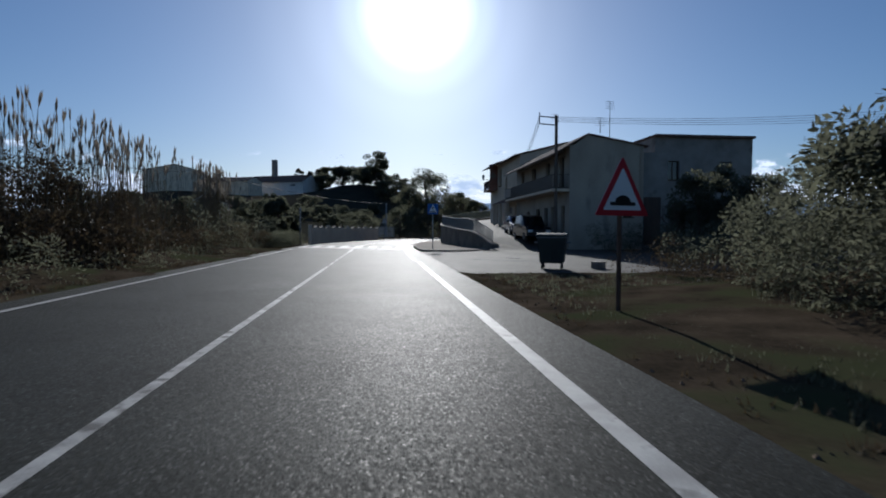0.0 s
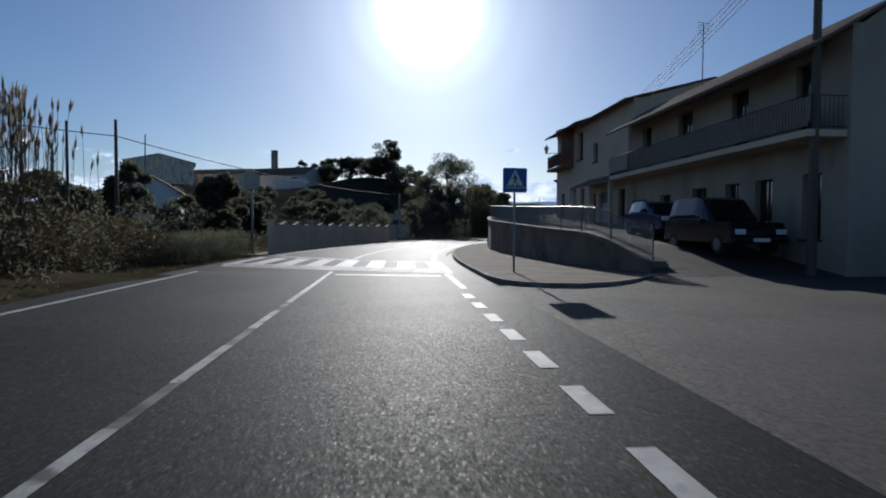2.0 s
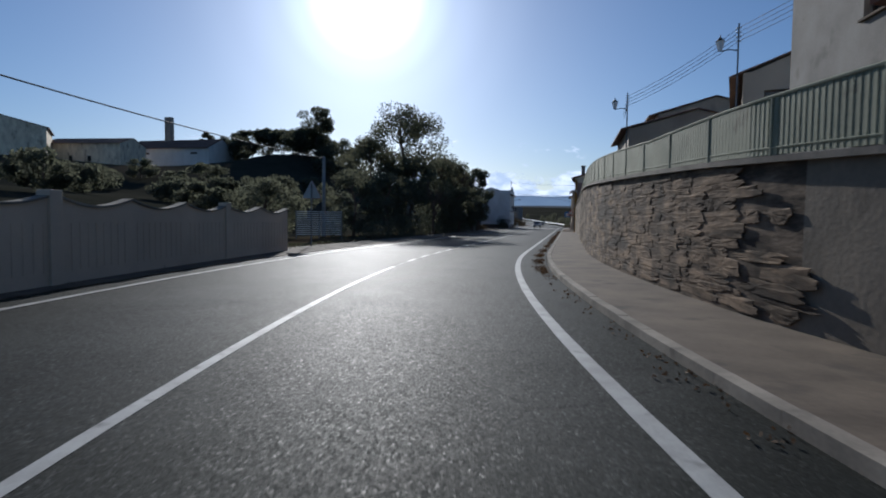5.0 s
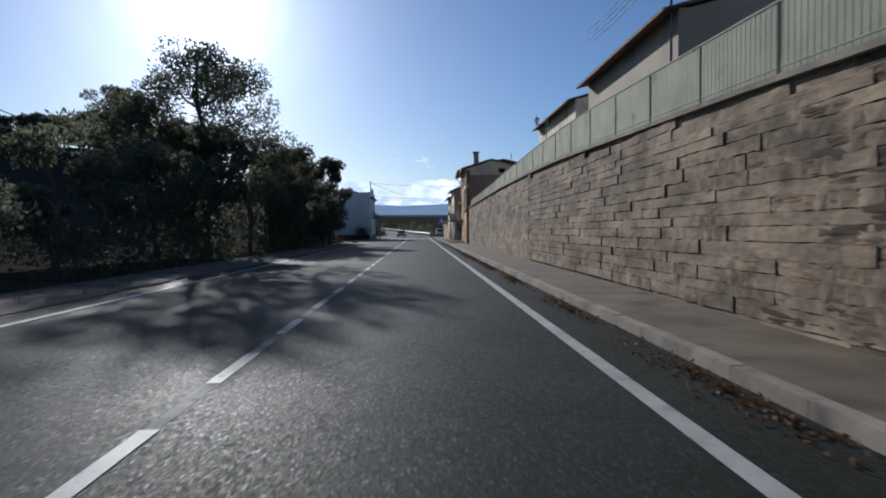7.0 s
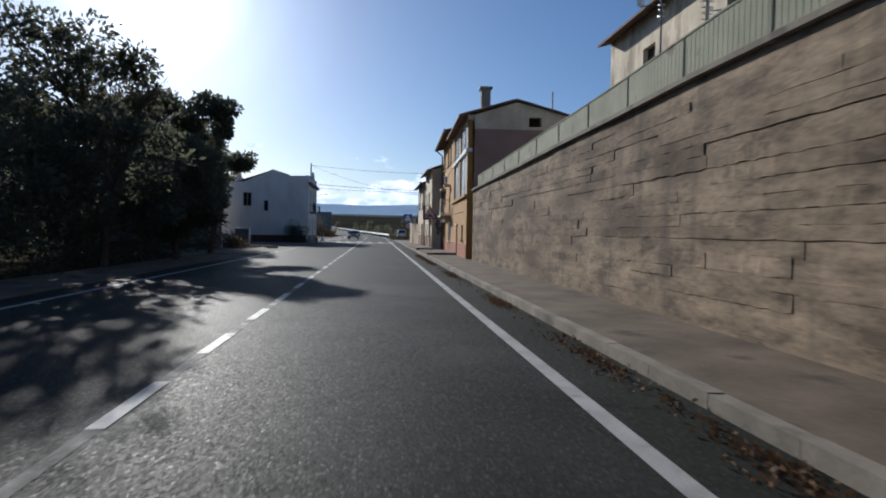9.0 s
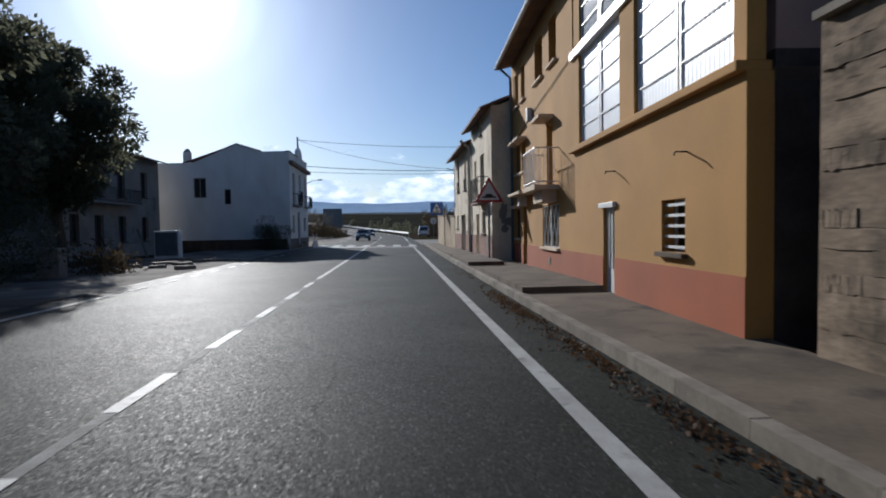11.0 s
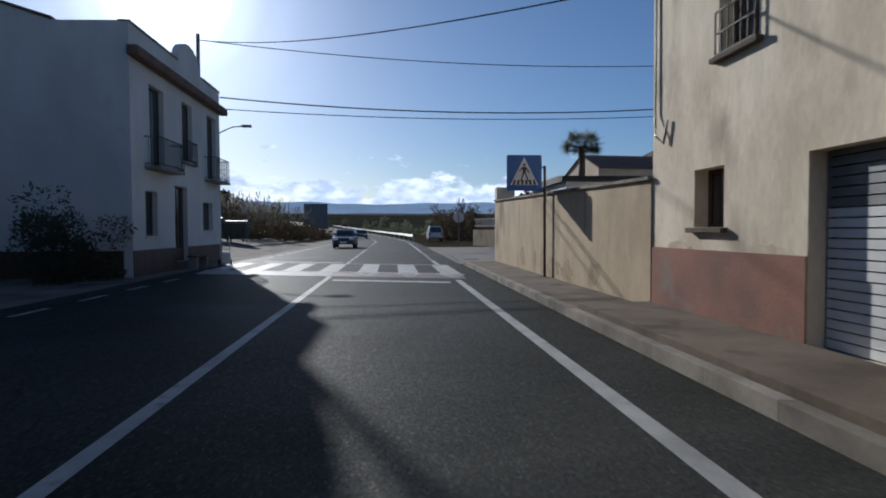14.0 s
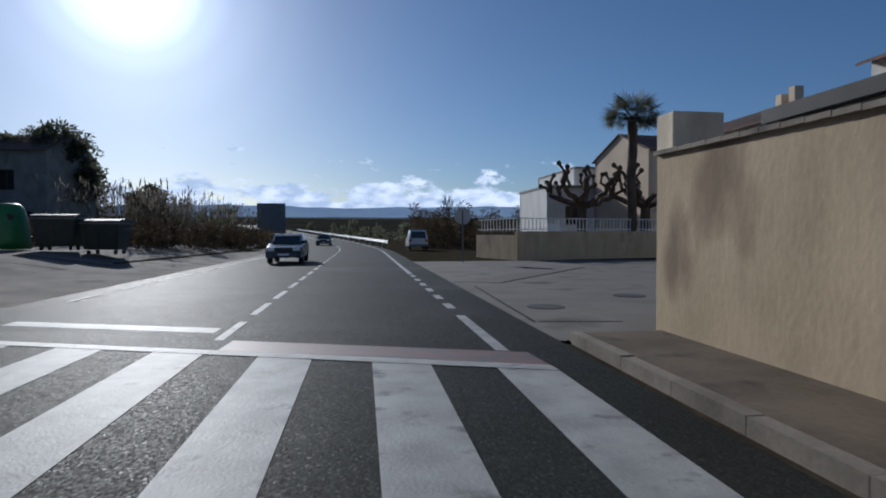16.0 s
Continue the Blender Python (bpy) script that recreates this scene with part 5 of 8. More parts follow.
# darker house beside it
mL = left_m(72.8, -14.6) @ SHRINK
L_ = [(1.2, 2.3, 1.0, 2.9), (4.2, 5.4, 0.3, 2.9, "door", DARK_WOOD), (7.6, 8.8, 1.0, 2.9), (11.5, 12.7, 1.0, 2.9), (1.2, 2.3, 4.2, 6.6, "tall"), (4.2, 5.4, 4.2, 6.6, "tall"), (7.6, 8.8, 4.2, 6.6, "tall"), (11.5, 12.7, 4.4, 6.4)]
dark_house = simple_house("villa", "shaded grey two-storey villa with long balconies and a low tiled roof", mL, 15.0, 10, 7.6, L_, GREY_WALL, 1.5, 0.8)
balcony(mL, dark_house, 0.8, 9.4, 3.75, 1.0, BLACK_METAL, GREY_WALL, 1.0)
ant = bmesh.new()
p = mL @ Vector((8, 4, 8.6))
tube(ant, p, p + Vector((0, 0, 2.6)), 0.025, n=5)
for k in range(6):
    tube(ant, p + Vector((-0.5 + 0.1 * k, -0.4, 1.6 + 0.12 * k)), p + Vector((0.6 - 0.1 * k, 0.4, 1.6 + 0.12 * k)), 0.012, n=4)
part("antenna", ant, GREY_METAL, dark_house, "old roof aerial")

# low wall and yard things in front of it
solo("yard_wall", B((-0.12, 0, -0.1), (0.12, 9.0, 0.75), at_road(77.7, -13.9)), GREY_WALL, "low grey garden wall before the villa", "wall", "structure")
for sy, oy, lx, ly, tz in ((71.6, -9.5, 2.6, 0.7, 12), (67.0, -8.9, 1.5, 0.5, -20), (65.2, -5.8, 0.7, 0.4, 35), (72.2, -8.0, 2.4, 0.5, -8), (70.8, -6.3, 2.2, 0.6, 6), (68.8, -7.9, 1.2, 0.6, 48), (68.0, -6.9, 0.8, 0.5, -35), (66.4, -7.3, 0.6, 0.5, 10), (69.6, -10.0, 1.6, 0.6, 25)):
    solo("broken_slab", B((-lx / 2, -ly / 2, -0.06), (lx / 2, ly / 2, rng.uniform(0.06, 0.12)), at_road(sy, oy, 0.03, tz), 0.02), KERB, "broken pale concrete slab lying in the dirt yard", "slab", group="broken slabs in the yard")
solo("gate_post", B((-0.35, -0.25, -0.1), (0.35, 0.25, 0.95), at_road(62.4, -9.0), 0.02), GREY_WALL, "squat rendered post at the edge of the yard", "post", "structure")
solo("leaning_plank", T(rp(76.9, -12.1, 0.02), rp(77.4, -12.8, 1.6), 0.07, 0.07, 4), KERB, "pale plank that leans on the villa wall", "plank")
cab = thing("meter_cabinet", "pale metal service cabinet beside the villa", "cabinet", at=rp(74.8, -10.1))
part("body", B((-0.65, -0.25, 0), (0.65, 0.25, 1.5), at_road(74.8, -10.1), 0.02), WHITE_METAL, cab)
part("door", B((-0.58, -0.27, 0.15), (0.58, -0.25, 1.4), at_road(74.8, -10.1)), GREY_METAL, cab)


def scalloped_fence(s0, s1, off):
    """Rendered panels with tops that sag between posts."""
    f = thing("scalloped_fence", "cream rendered garden wall with scalloped tops between posts", "garden wall", kind="structure")
    n = round((s1 - s0) / 2.45)
    for i in range(n):
        a_, b_ = s0 + (s1 - s0) * i / n, s0 + (s1 - s0) * (i + 1) / n
        p, q = rp(a_, off(a_)), rp(b_, off(b_))
        L = (q - p).length
        m = frame_m(p, q - p, Vector((-(q - p).y, (q - p).x, 0)))
        top = [(L * k / 10, 1.72 - 0.2 * math.sin(math.pi * k / 10)) for k in range(11)]
        part("panel", prism(bmesh.new(), [(0, -0.2), (L, -0.2)] + top[::-1], 0.16, m), CREAM, f)
        cop = bmesh.new()
        prism(cop, [(x, z + 0.002) for x, z in top] + [(x, z + 0.05) for x, z in top[::-1]], 0.24, m @ Matrix.Translation((0, -0.04, 0)))
        part("coping", cop, KERB, f, "pale curved coping")
        for k in range(9):
            u = L * (k + 1) / 10
            part("slat", B((u - 0.045, -0.012, 0.25), (u + 0.045, 0.0, 1.2), m), CREAM, f)
        if i % 3 == 0:
            part("post", B((-0.17, -0.06, -0.2), (0.17, 0.22, 1.84), m, 0.015), CREAM, f)
    return f


scalloped_fence(-29.4, -2.5, lambda s: lerp(s, [-29.4, -14, -2.0], [-5.15, -5.6, -6.3]))
solo("verge_strip", strip(bmesh.new(), -31, 56, -5.02, lambda s: -6.4 if s < -2 else -7.4, 0.0, 2, 0.06), CONCRETE, "dusty concrete strip at the foot of the fence", "pavement", "structure")

# slatted gate
mg = frame_m((-15.4, -24.6, 0), (2.8, 1.7, 0), (-1.7, 2.8, 0))
gate = thing("slatted_gate", "grey metal gate of thin horizontal slats", "gate", at=mg.translation)
for u in (0.0, 1.6, 3.2):
    part("post", B((u, 0, -0.1), (u + 0.07, 0.07, 1.95), mg), GREY_METAL, gate)
for k in range(13):
    z = 0.22 + 0.135 * k
    for u in (0.07, 1.67):
        # White paint stands in for the sun's gleam on grey metal slats.
        part("slat", B((u, 0.015, z), (u + 1.53, 0.05, z + 0.05), mg), WHITE_METAL, gate, "thin slat, sun gleam put into white paint")

# poles and cables
CABLE_POLE = Vector((-15.2, -20.3, 0))
solo("concrete_pole", T(CABLE_POLE - Vector((0, 0, 0.3)), CABLE_POLE + Vector((0, 0, 6.2)), 0.17, 0.12, 10), CONC_POLE, "plain concrete cable pole among the trees", "pole", smooth=True)
solo("wooden_pole", T((-14.5, -66.5, 0), (-14.5, -66.5, 8.0), 0.13, 0.09, 8), WOOD_POLE, "dark wooden cable pole behind the reeds", "pole", smooth=True)
solo("wooden_pole", T((-8.6, -74.3, 0), (-8.6, -74.3, 6.2), 0.08, 0.06, 8), WOOD_POLE, "thin wooden pole in the scrub", "pole", smooth=True)


def cable(p, q, sag, r=0.018, label="thin black overhead cable", n=24):
    p, q = Vector(p), Vector(q)
    pts = [p.lerp(q, k / n) - Vector((0, 0, sag * 4 * (k / n) * (1 - k / n))) for k in range(n + 1)]
    return solo("cable", pipe(bmesh.new(), pts, r, 5), BLACK_METAL, label, "cable")


cable(CABLE_POLE + Vector((0, 0, 6.1)), (-14.5, -66.5, 7.0), 0.7, 0.03, "pale overhead cable that sags between the poles")
cable((-14.5, -66.5, 7.0), (-11, -118, 7.8), 1.2, 0.03, "pale overhead cable that sags between the poles")
cable(CABLE_POLE + Vector((0, 0, 6.0)), rp(60, -15, 6.0), 0.7, 0.02)

# white house and hill house beyond the fence
mW = frame_m((-24.4, -51.2, 1.75), (-0.6, 0.8, 0), (-0.8, -0.6, 0)) @ Matrix.Scale(0.82, 4)
simple_house("cottage", "low white cottage with a plain gable and brown tiled roof", mW, 10, 6, 3.7, [(2, 3, 1.2, 2.4), (6, 7, 1.2, 2.4)], WHITE_WALL, 1.85, 0.4)
mW2 = frame_m((-112.0, 44.0, 12.0), (0.995, 0.1, 0), (-0.1, 0.995, 0))
simple_house("cottage", "long grey cottage with a brown tiled roof behind trees", mW2, 19, 9, 5.6, [(2, 3, 1.5, 2.8), (6.5, 7.5, 1.5, 2.8), (11, 12, 1.5, 2.8)], OLD_PLASTER, 1.6, 0.5)
mB = frame_m((-102.0, 36.1, 12.6), (-0.68, 0.733, 0), (-0.733, -0.68, 0))
simple_house("barn", "brown rendered barn with a low gable on the hill", mB, 14, 17.5, 7.0, [(3, 4, 2, 3.2)], OLD_PLASTER, 2.2, 0.5)
mK = frame_m((-106.0, 62.0, 5.4), (1, 0, 0), (0, 1, 0))
hill = simple_house("hill_house", "pale house with a tall chimney on the wooded hill", mK, 23.7, 11, 13.2, [(7.4, 8.8, 6.6, 8.4), (11.2, 12.6, 6.6, 8.4), (19.2, 20.8, 6.6, 8.4), (5.5, 7.0, 11.6, 12.0), (18.5, 20.5, 11.6, 12.0), (3, 4.6, 2.0, 4.0), (12, 14, 2.0, 4.0)], WHITE_WALL, 2.6, 0.7, side=[(3, 4.4, 4.6, 6.2), (7, 8.4, 4.6, 6.2)])
part("chimney", B((7.8, 4.6, 13.5), (9.5, 6.0, 21.6), mK, 0.03), GREY_WALL, hill, "tall square chimney")
solo("aerial_pole", T((-26.5, -53.0, 1.3), (-26.3, -53.0, 9.8), 0.06, 0.05, 6), GREY_METAL, "thin aerial mast beside the cottage", "pole")
solo("metal_post", T(rp(-30.3, -5.9, -0.2), rp(-30.3, -5.9, 3.4), 0.06, 0.06, 8), CONC_POLE, "plain pale post beside the hedge", "pole", smooth=True)

# ---- houses on the upper terrace ----
def terrace_m(s, off, z):
    """A pose on a front that faces the road across the side street."""
    a_ = radians(23.82)
    return frame_m(rp(-47.0, 14.9, z) + Vector((-math.sin(a_), math.cos(a_), 0)) * (s + 47.0) + Vector((math.cos(a_), math.sin(a_), 0)) * (off - 14.9), (-math.sin(a_), math.cos(a_), 0), (math.cos(a_), math.sin(a_), 0))


mA = terrace_m(-45.0, 14.6, 0.2)
A1 = [(1.0, 1.8, 0.9, 2.9), (3.2, 4.1, 0.9, 2.9), (5.0, 5.9, 0.9, 2.9), (7.2, 8.3, 0.3, 2.9, "door", DARK_WOOD), (10.2, 11.2, 0.4, 2.8, "door", DARK_WOOD), (12.6, 14.4, 0.6, 2.7, "garage", GREY_METAL),
      (1.2, 2.2, 4.25, 6.3, "tall"), (4.6, 5.6, 4.25, 6.3, "tall"), (8.4, 9.6, 4.25, 6.3, "tall"), (12.2, 13.2, 4.25, 6.3, "tall")]
block = simple_house("apartment_house", "cream two-storey house block with a long balcony and deep eaves", mA, 15.0, 5.2, 6.95, A1, DRAB, 0.75, 1.2,
                     side=[(3.8, 4.5, 2.1, 3.5)], ridge=0.24)
part("wing_wall", B((0.5, 5.2, -0.3), (9.0, 7.2, 6.6), mA), GREY_WALL, block, "lower grey wing behind the block")
part("wing_door", B((0.44, 5.5, 0.2), (0.5, 6.7, 3.5), mA), DARK_WOOD, block, "tall dark door of the wing")
balcony(mA, block, 0.1, 14.6, 4.0, 1.2, BLACK_METAL, CREAM, 0.95, SHUTTER, 0.2)
part("awning_box", B((1.0, -0.3, 6.5), (14.0, -0.05, 6.7), mA), SHUTTER, block)
part("balcony_screen", B((12.2, -1.22, 4.15), (14.6, -1.2, 4.9), mA), SHUTTER, block, "pale screen on the balcony's end")
for u, w, h_ in ((13.0, 3.0, 5.0), (3.0, 4.0, 3.6), (0.8, 2.4, 1.4)):
    ant = bmesh.new()
    p = mA @ Vector((u, w, 7.9))
    tube(ant, p, p + Vector((0, 0, h_ * 0.75)), 0.03, 0.02, n=5)
    for k in range(5):
        tube(ant, p + Vector((-0.3, -0.2, h_ * 0.75 - 0.13 * k)), p + Vector((0.3, 0.2, h_ * 0.75 - 0.13 * k)), 0.012, n=4)
    part("antenna", ant, GREY_METAL, block, "tall thin roof aerial")
mA3 = terrace_m(-30.0, 14.9, 1.3)
annex = simple_house("terrace_house", "plain cream terrace house with a tiled lean-to porch", mA3, 7.0, 9, 7.2, [(1.0, 2.0, 0.3, 2.4, "door", DARK_WOOD), (3.0, 5.0, 0.3, 2.4, "garage", GREY_METAL), (5.6, 6.4, 0.3, 2.4, "door", DARK_WOOD), (5.4, 6.2, 4.4, 5.6)], CREAM, 1.2, 0.6)
part("porch_roof", tiles(mA3, 0.2, 6.9, (-1.3, 2.75), (0.0, 3.3)), TILE, annex, "tiled lean-to porch roof")
for u in (0.4, 3.6, 6.7):
    part("porch_post", B((u - 0.12, -1.2, -0.3), (u + 0.12, -0.96, 2.72), mA3), CREAM, annex)
mA2 = terrace_m(-23.0, 14.9, 1.7)
A2 = [(0.8, 1.6, 0.5, 2.5), (2.8, 3.9, 0.2, 2.6, "door", DARK_WOOD), (5.2, 6.0, 0.7, 2.4), (1.2, 2.3, 4.5, 6.4, "tall"), (4.4, 5.4, 4.5, 6.4, "tall")]
end_house = simple_house("terrace_house", "cream terrace house with a brick balcony and wide eaves", mA2, 7.2, 9, 7.0, A2, CREAM, 1.5, 1.0)
balcony(mA2, end_house, 3.2, 7.0, 4.3, 0.9, BLACK_METAL, RED_PLINTH, 0.95, RED_PLINTH, 0.18)
part("balcony_wall", B((3.2, -0.88, 4.3), (3.32, 0.0, 6.9), mA2), RED_PLINTH, end_house, "brick screen wall of the balcony")
arm = thing("street_lantern", "iron street lantern on a wall arm under the eaves", "street lamp")
# house behind the block
mB = frame_m(mA @ Vector((2.4, 7.2, 0.0)), mA.to_3x3() @ Vector((0, 1, 0)), mA.to_3x3() @ Vector((1, 0, 0)))
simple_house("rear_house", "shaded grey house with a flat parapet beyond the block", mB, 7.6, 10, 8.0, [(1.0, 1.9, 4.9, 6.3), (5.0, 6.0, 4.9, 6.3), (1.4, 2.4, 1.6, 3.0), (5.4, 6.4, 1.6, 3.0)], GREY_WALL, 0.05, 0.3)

# houses seen above the railing
def upper_house(s, off, L, D, top, spec, label, rh=1.1, wall=CREAM, eave=0.5):
    z = terrace_z(s + L / 2)
    return simple_house("terrace_cottage", label, frame_m(rp(s, off, z), rp(s + L, off) - rp(s, off), Vector(((rp(s + L, off) - rp(s, off)).y, -(rp(s + L, off) - rp(s, off)).x, 0))),
                        L, D, top - z, spec, wall, rh, eave)


zp = terrace_z(8)
mP = frame_m((11.4, -32.1, zp), (2.4, 9.1, 0), (9.1, -2.4, 0))
porch = simple_house("terrace_cottage", "cream house with a deep shaded porch above the wall", mP, 9.4, 8.0, 8.5 - zp, [(1.2, 2.2, 2.9, 4.2), (5.5, 6.6, 2.9, 4.2)], CREAM, 1.5, 0.6,
                     side=[(0.9, 4.6, 0.1, 7.6 - zp, "garage")])
upper_house(-13.5, 11.6, 6.5, 8, 9.0, [(2, 3, 1, 2.4), (2, 3, 4, 5.4)], "tall grey house wall above the railing", 1.2, GREY_WALL)
upper_house(12.9, 8.9, 8.2, 8, 7.3, [(1.2, 2.0, 0.8, 2.2), (4.2, 5.2, 0.1, 2.2, "door", DARK_WOOD)], "drab terrace cottage with a brown tiled roof", 1.1, DRAB)
upper_house(21.0, 11.8, 8.2, 8, 9.6, [(1.2, 2.0, 0.8, 2.2), (4.2, 5.2, 0.1, 2.2, "door", DARK_WOOD), (2.0, 3.0, 3.6, 4.8), (5.5, 6.5, 3.6, 4.8)], "drab brown terrace cottage with dark overhanging eaves", 1.2, DRAB, 0.7)
upper_house(35.6, 12.4, 11.7, 9, 10.1, [(2.0, 3.0, 1.0, 2.4), (7.5, 8.5, 1.0, 2.4), (2.0, 3.0, 4.2, 5.6), (7.5, 8.5, 4.2, 5.6)], "plaster terrace house at the wall's far end", 1.3, OLD_PLASTER, 0.6)


def lantern_on(thing_, p, out):
    """A lantern on an arm from the post or wall at p."""
    p, out = Vector(p), Vector(out)
    armm = bmesh.new()
    pipe(armm, [p, p + out * 0.5 + Vector((0, 0, 0.06)), p + out], 0.025)
    part("arm", armm, BLACK_METAL, thing_)
    b = p + out
    body = bmesh.new()
    tube(body, b + Vector((0, 0, 0.02)), b + Vector((0, 0, 0.45)), 0.09, 0.19, 6)
    part("glass", body, FROSTED, thing_, "frosted lantern glass")
    cap = bmesh.new()
    tube(cap, b + Vector((0, 0, 0.45)), b + Vector((0, 0, 0.62)), 0.22, 0.05, 6)
    tube(cap, b + Vector((0, 0, 0.62)), b + Vector((0, 0, 0.74)), 0.03, 0.02, 6)
    part("cap", cap, BLACK_METAL, thing_)


lantern_on(arm, mA2 @ Vector((7.0, 0.0, 5.6)), mA2.to_3x3() @ Vector((0.2, -0.9, 0)))
for (x, y, z0, z1, zl) in ((6.95, -24.0, 3.2, 9.5, 8.5), (10.8, -33.4, 2.6, 10.4, 9.2), (9.9, 4.3, 3.2, 9.9, 9.4)):
    lp = thing("street_lantern", "iron street lantern on a slim post above the wall", "street lamp", "lanterns above the wall", at=(x, y, z0))
    part("post", T((x, y, z0 - 0.2), (x, y, z1), 0.045, 0.035), GREY_METAL, lp)
    lantern_on(lp, (x, y, zl), (-0.75, 0.05, 0))
    for k in range(4):
        part("insulator", T((x - 0.12, y, z1 - 0.2 - 0.2 * k), (x + 0.12, y, z1 - 0.2 - 0.2 * k), 0.025, n=5), FROSTED, lp)

# bracket pole at the block's corner
P0 = mA @ Vector((0.2, -0.9, 0))
bp = thing("bracket_pole", "dark utility pole with a bent double cable bracket", "pole", at=(P0.x, P0.y, 0.1))
part("post", T((P0.x, P0.y, -0.2), (P0.x, P0.y, 9.1), 0.14, 0.1, 8), WOOD_POLE, bp)
TIP = P0 + (mA.to_3x3() @ Vector((0.6, -1.0, 0)))
bk = bmesh.new()
for z in (8.95, 8.45):
    pipe(bk, [(P0.x, P0.y, z), ((P0.x + TIP.x) / 2, (P0.y + TIP.y) / 2, z + 0.1), (TIP.x, TIP.y, z + 0.2)], 0.04)
tube(bk, (TIP.x, TIP.y, 8.6), (TIP.x, TIP.y, 9.4), 0.035)
part("bracket", bk, GREY_METAL, bp)
for k in range(4):
    cable((TIP.x, TIP.y, 8.65 + 0.2 * k), (10.8, -33.4, 9.6 + 0.2 * k), 0.5, 0.012, "thin overhead wires between the houses")
    cable((P0.x, P0.y, 8.7 + 0.1 * k), (46, -66, 9.4 + 0.2 * k), 0.4, 0.012, "thin overhead wires between the houses")
    cable((6.95, -24.0, 8.7 + 0.2 * k), (10.8, -33.4, 9.6 + 0.2 * k), 0.2, 0.012, "thin overhead wires between the houses")
    cable((6.95, -24.0, 8.7 + 0.2 * k), (7.6, -14, 9.6 + 0.2 * k), 0.2, 0.012, "thin overhead wires between the houses")

# ---- road signs ----
def rounded(pts, r, n=4):
    """The outline with its corners rounded."""
    out = []
    k = len(pts)
    for i in range(k):
        a_, b_, c_ = Vector(pts[i - 1]), Vector(pts[i]), Vector(pts[(i + 1) % k])
        p, q = b_ + (a_ - b_).normalized() * r, b_ + (c_ - b_).normalized() * r
        for j in range(n + 1):
            t_ = j / n
            v = p * (1 - t_) ** 2 + b_ * 2 * t_ * (1 - t_) + q * t_ * t_
            out.append((v.x, v.y))
    return out


def bump_sign(s, off, side, z0, post_off, post_mat, label, turn=0.0, ground=0.0):
    """A warning triangle with the speed hump figure."""
    m = at_road(s, off, 0, turn)
    sg = thing("warning_sign", label, "road sign", "hump warning signs", at=rp(s, post_off, ground))
    h = side * 0.866
    tri = lambda k: rounded([(-side / 2 * k, z0 + h / 3 * (1 - k)), (side / 2 * k, z0 + h / 3 * (1 - k)), (0, z0 + h / 3 + h * 2 / 3 * k)], 0.05 * k)
    part("plate", prism(bmesh.new(), tri(1.0), 0.02, m), SIGN_RED, sg, "red border plate")
    part("face", prism(bmesh.new(), tri(0.72), 0.006, m @ Matrix.Translation((0, -0.008, 0))), SIGN_WHITE, sg, "white triangular face")
    w, zb = side * 0.235, z0 + h * 0.17
    hump = [(-w, zb), (w, zb), (w, zb + 0.05 * side), (w * 0.75, zb + 0.055 * side)] + [(w * 0.62 * math.cos(k * math.pi / 10), zb + 0.05 * side + 0.1 * side * math.sin(k * math.pi / 10)) for k in range(11)] + [(-w * 0.75, zb + 0.055 * side), (-w, zb + 0.05 * side)]
    part("figure", prism(bmesh.new(), hump, 0.005, m @ Matrix.Translation((0, -0.014, 0))), SIGN_BLACK, sg, "black hump figure")
    part("backing", prism(bmesh.new(), tri(0.98), 0.012, m @ Matrix.Translation((0, 0.021, 0))), SIGN_BACK, sg)
    p = at_road(s, post_off, 0, turn) @ Vector((0, 0.07, 0))
    part("post", T(p + Vector((0, 0, ground - 0.3)), p + Vector((0, 0, z0 + h * 0.8)), 0.04, n=8), post_mat, sg)
    return sg


bump_sign(-73.1, 5.95, 1.14, 1.6, 5.95, RUST, "red and white hump warning triangle on a rusty post", turn=18)
bump_sign(64.45, 5.8, 1.14, 2.34, 5.8, GALV, "red and white hump warning triangle on the pavement", ground=0.13)


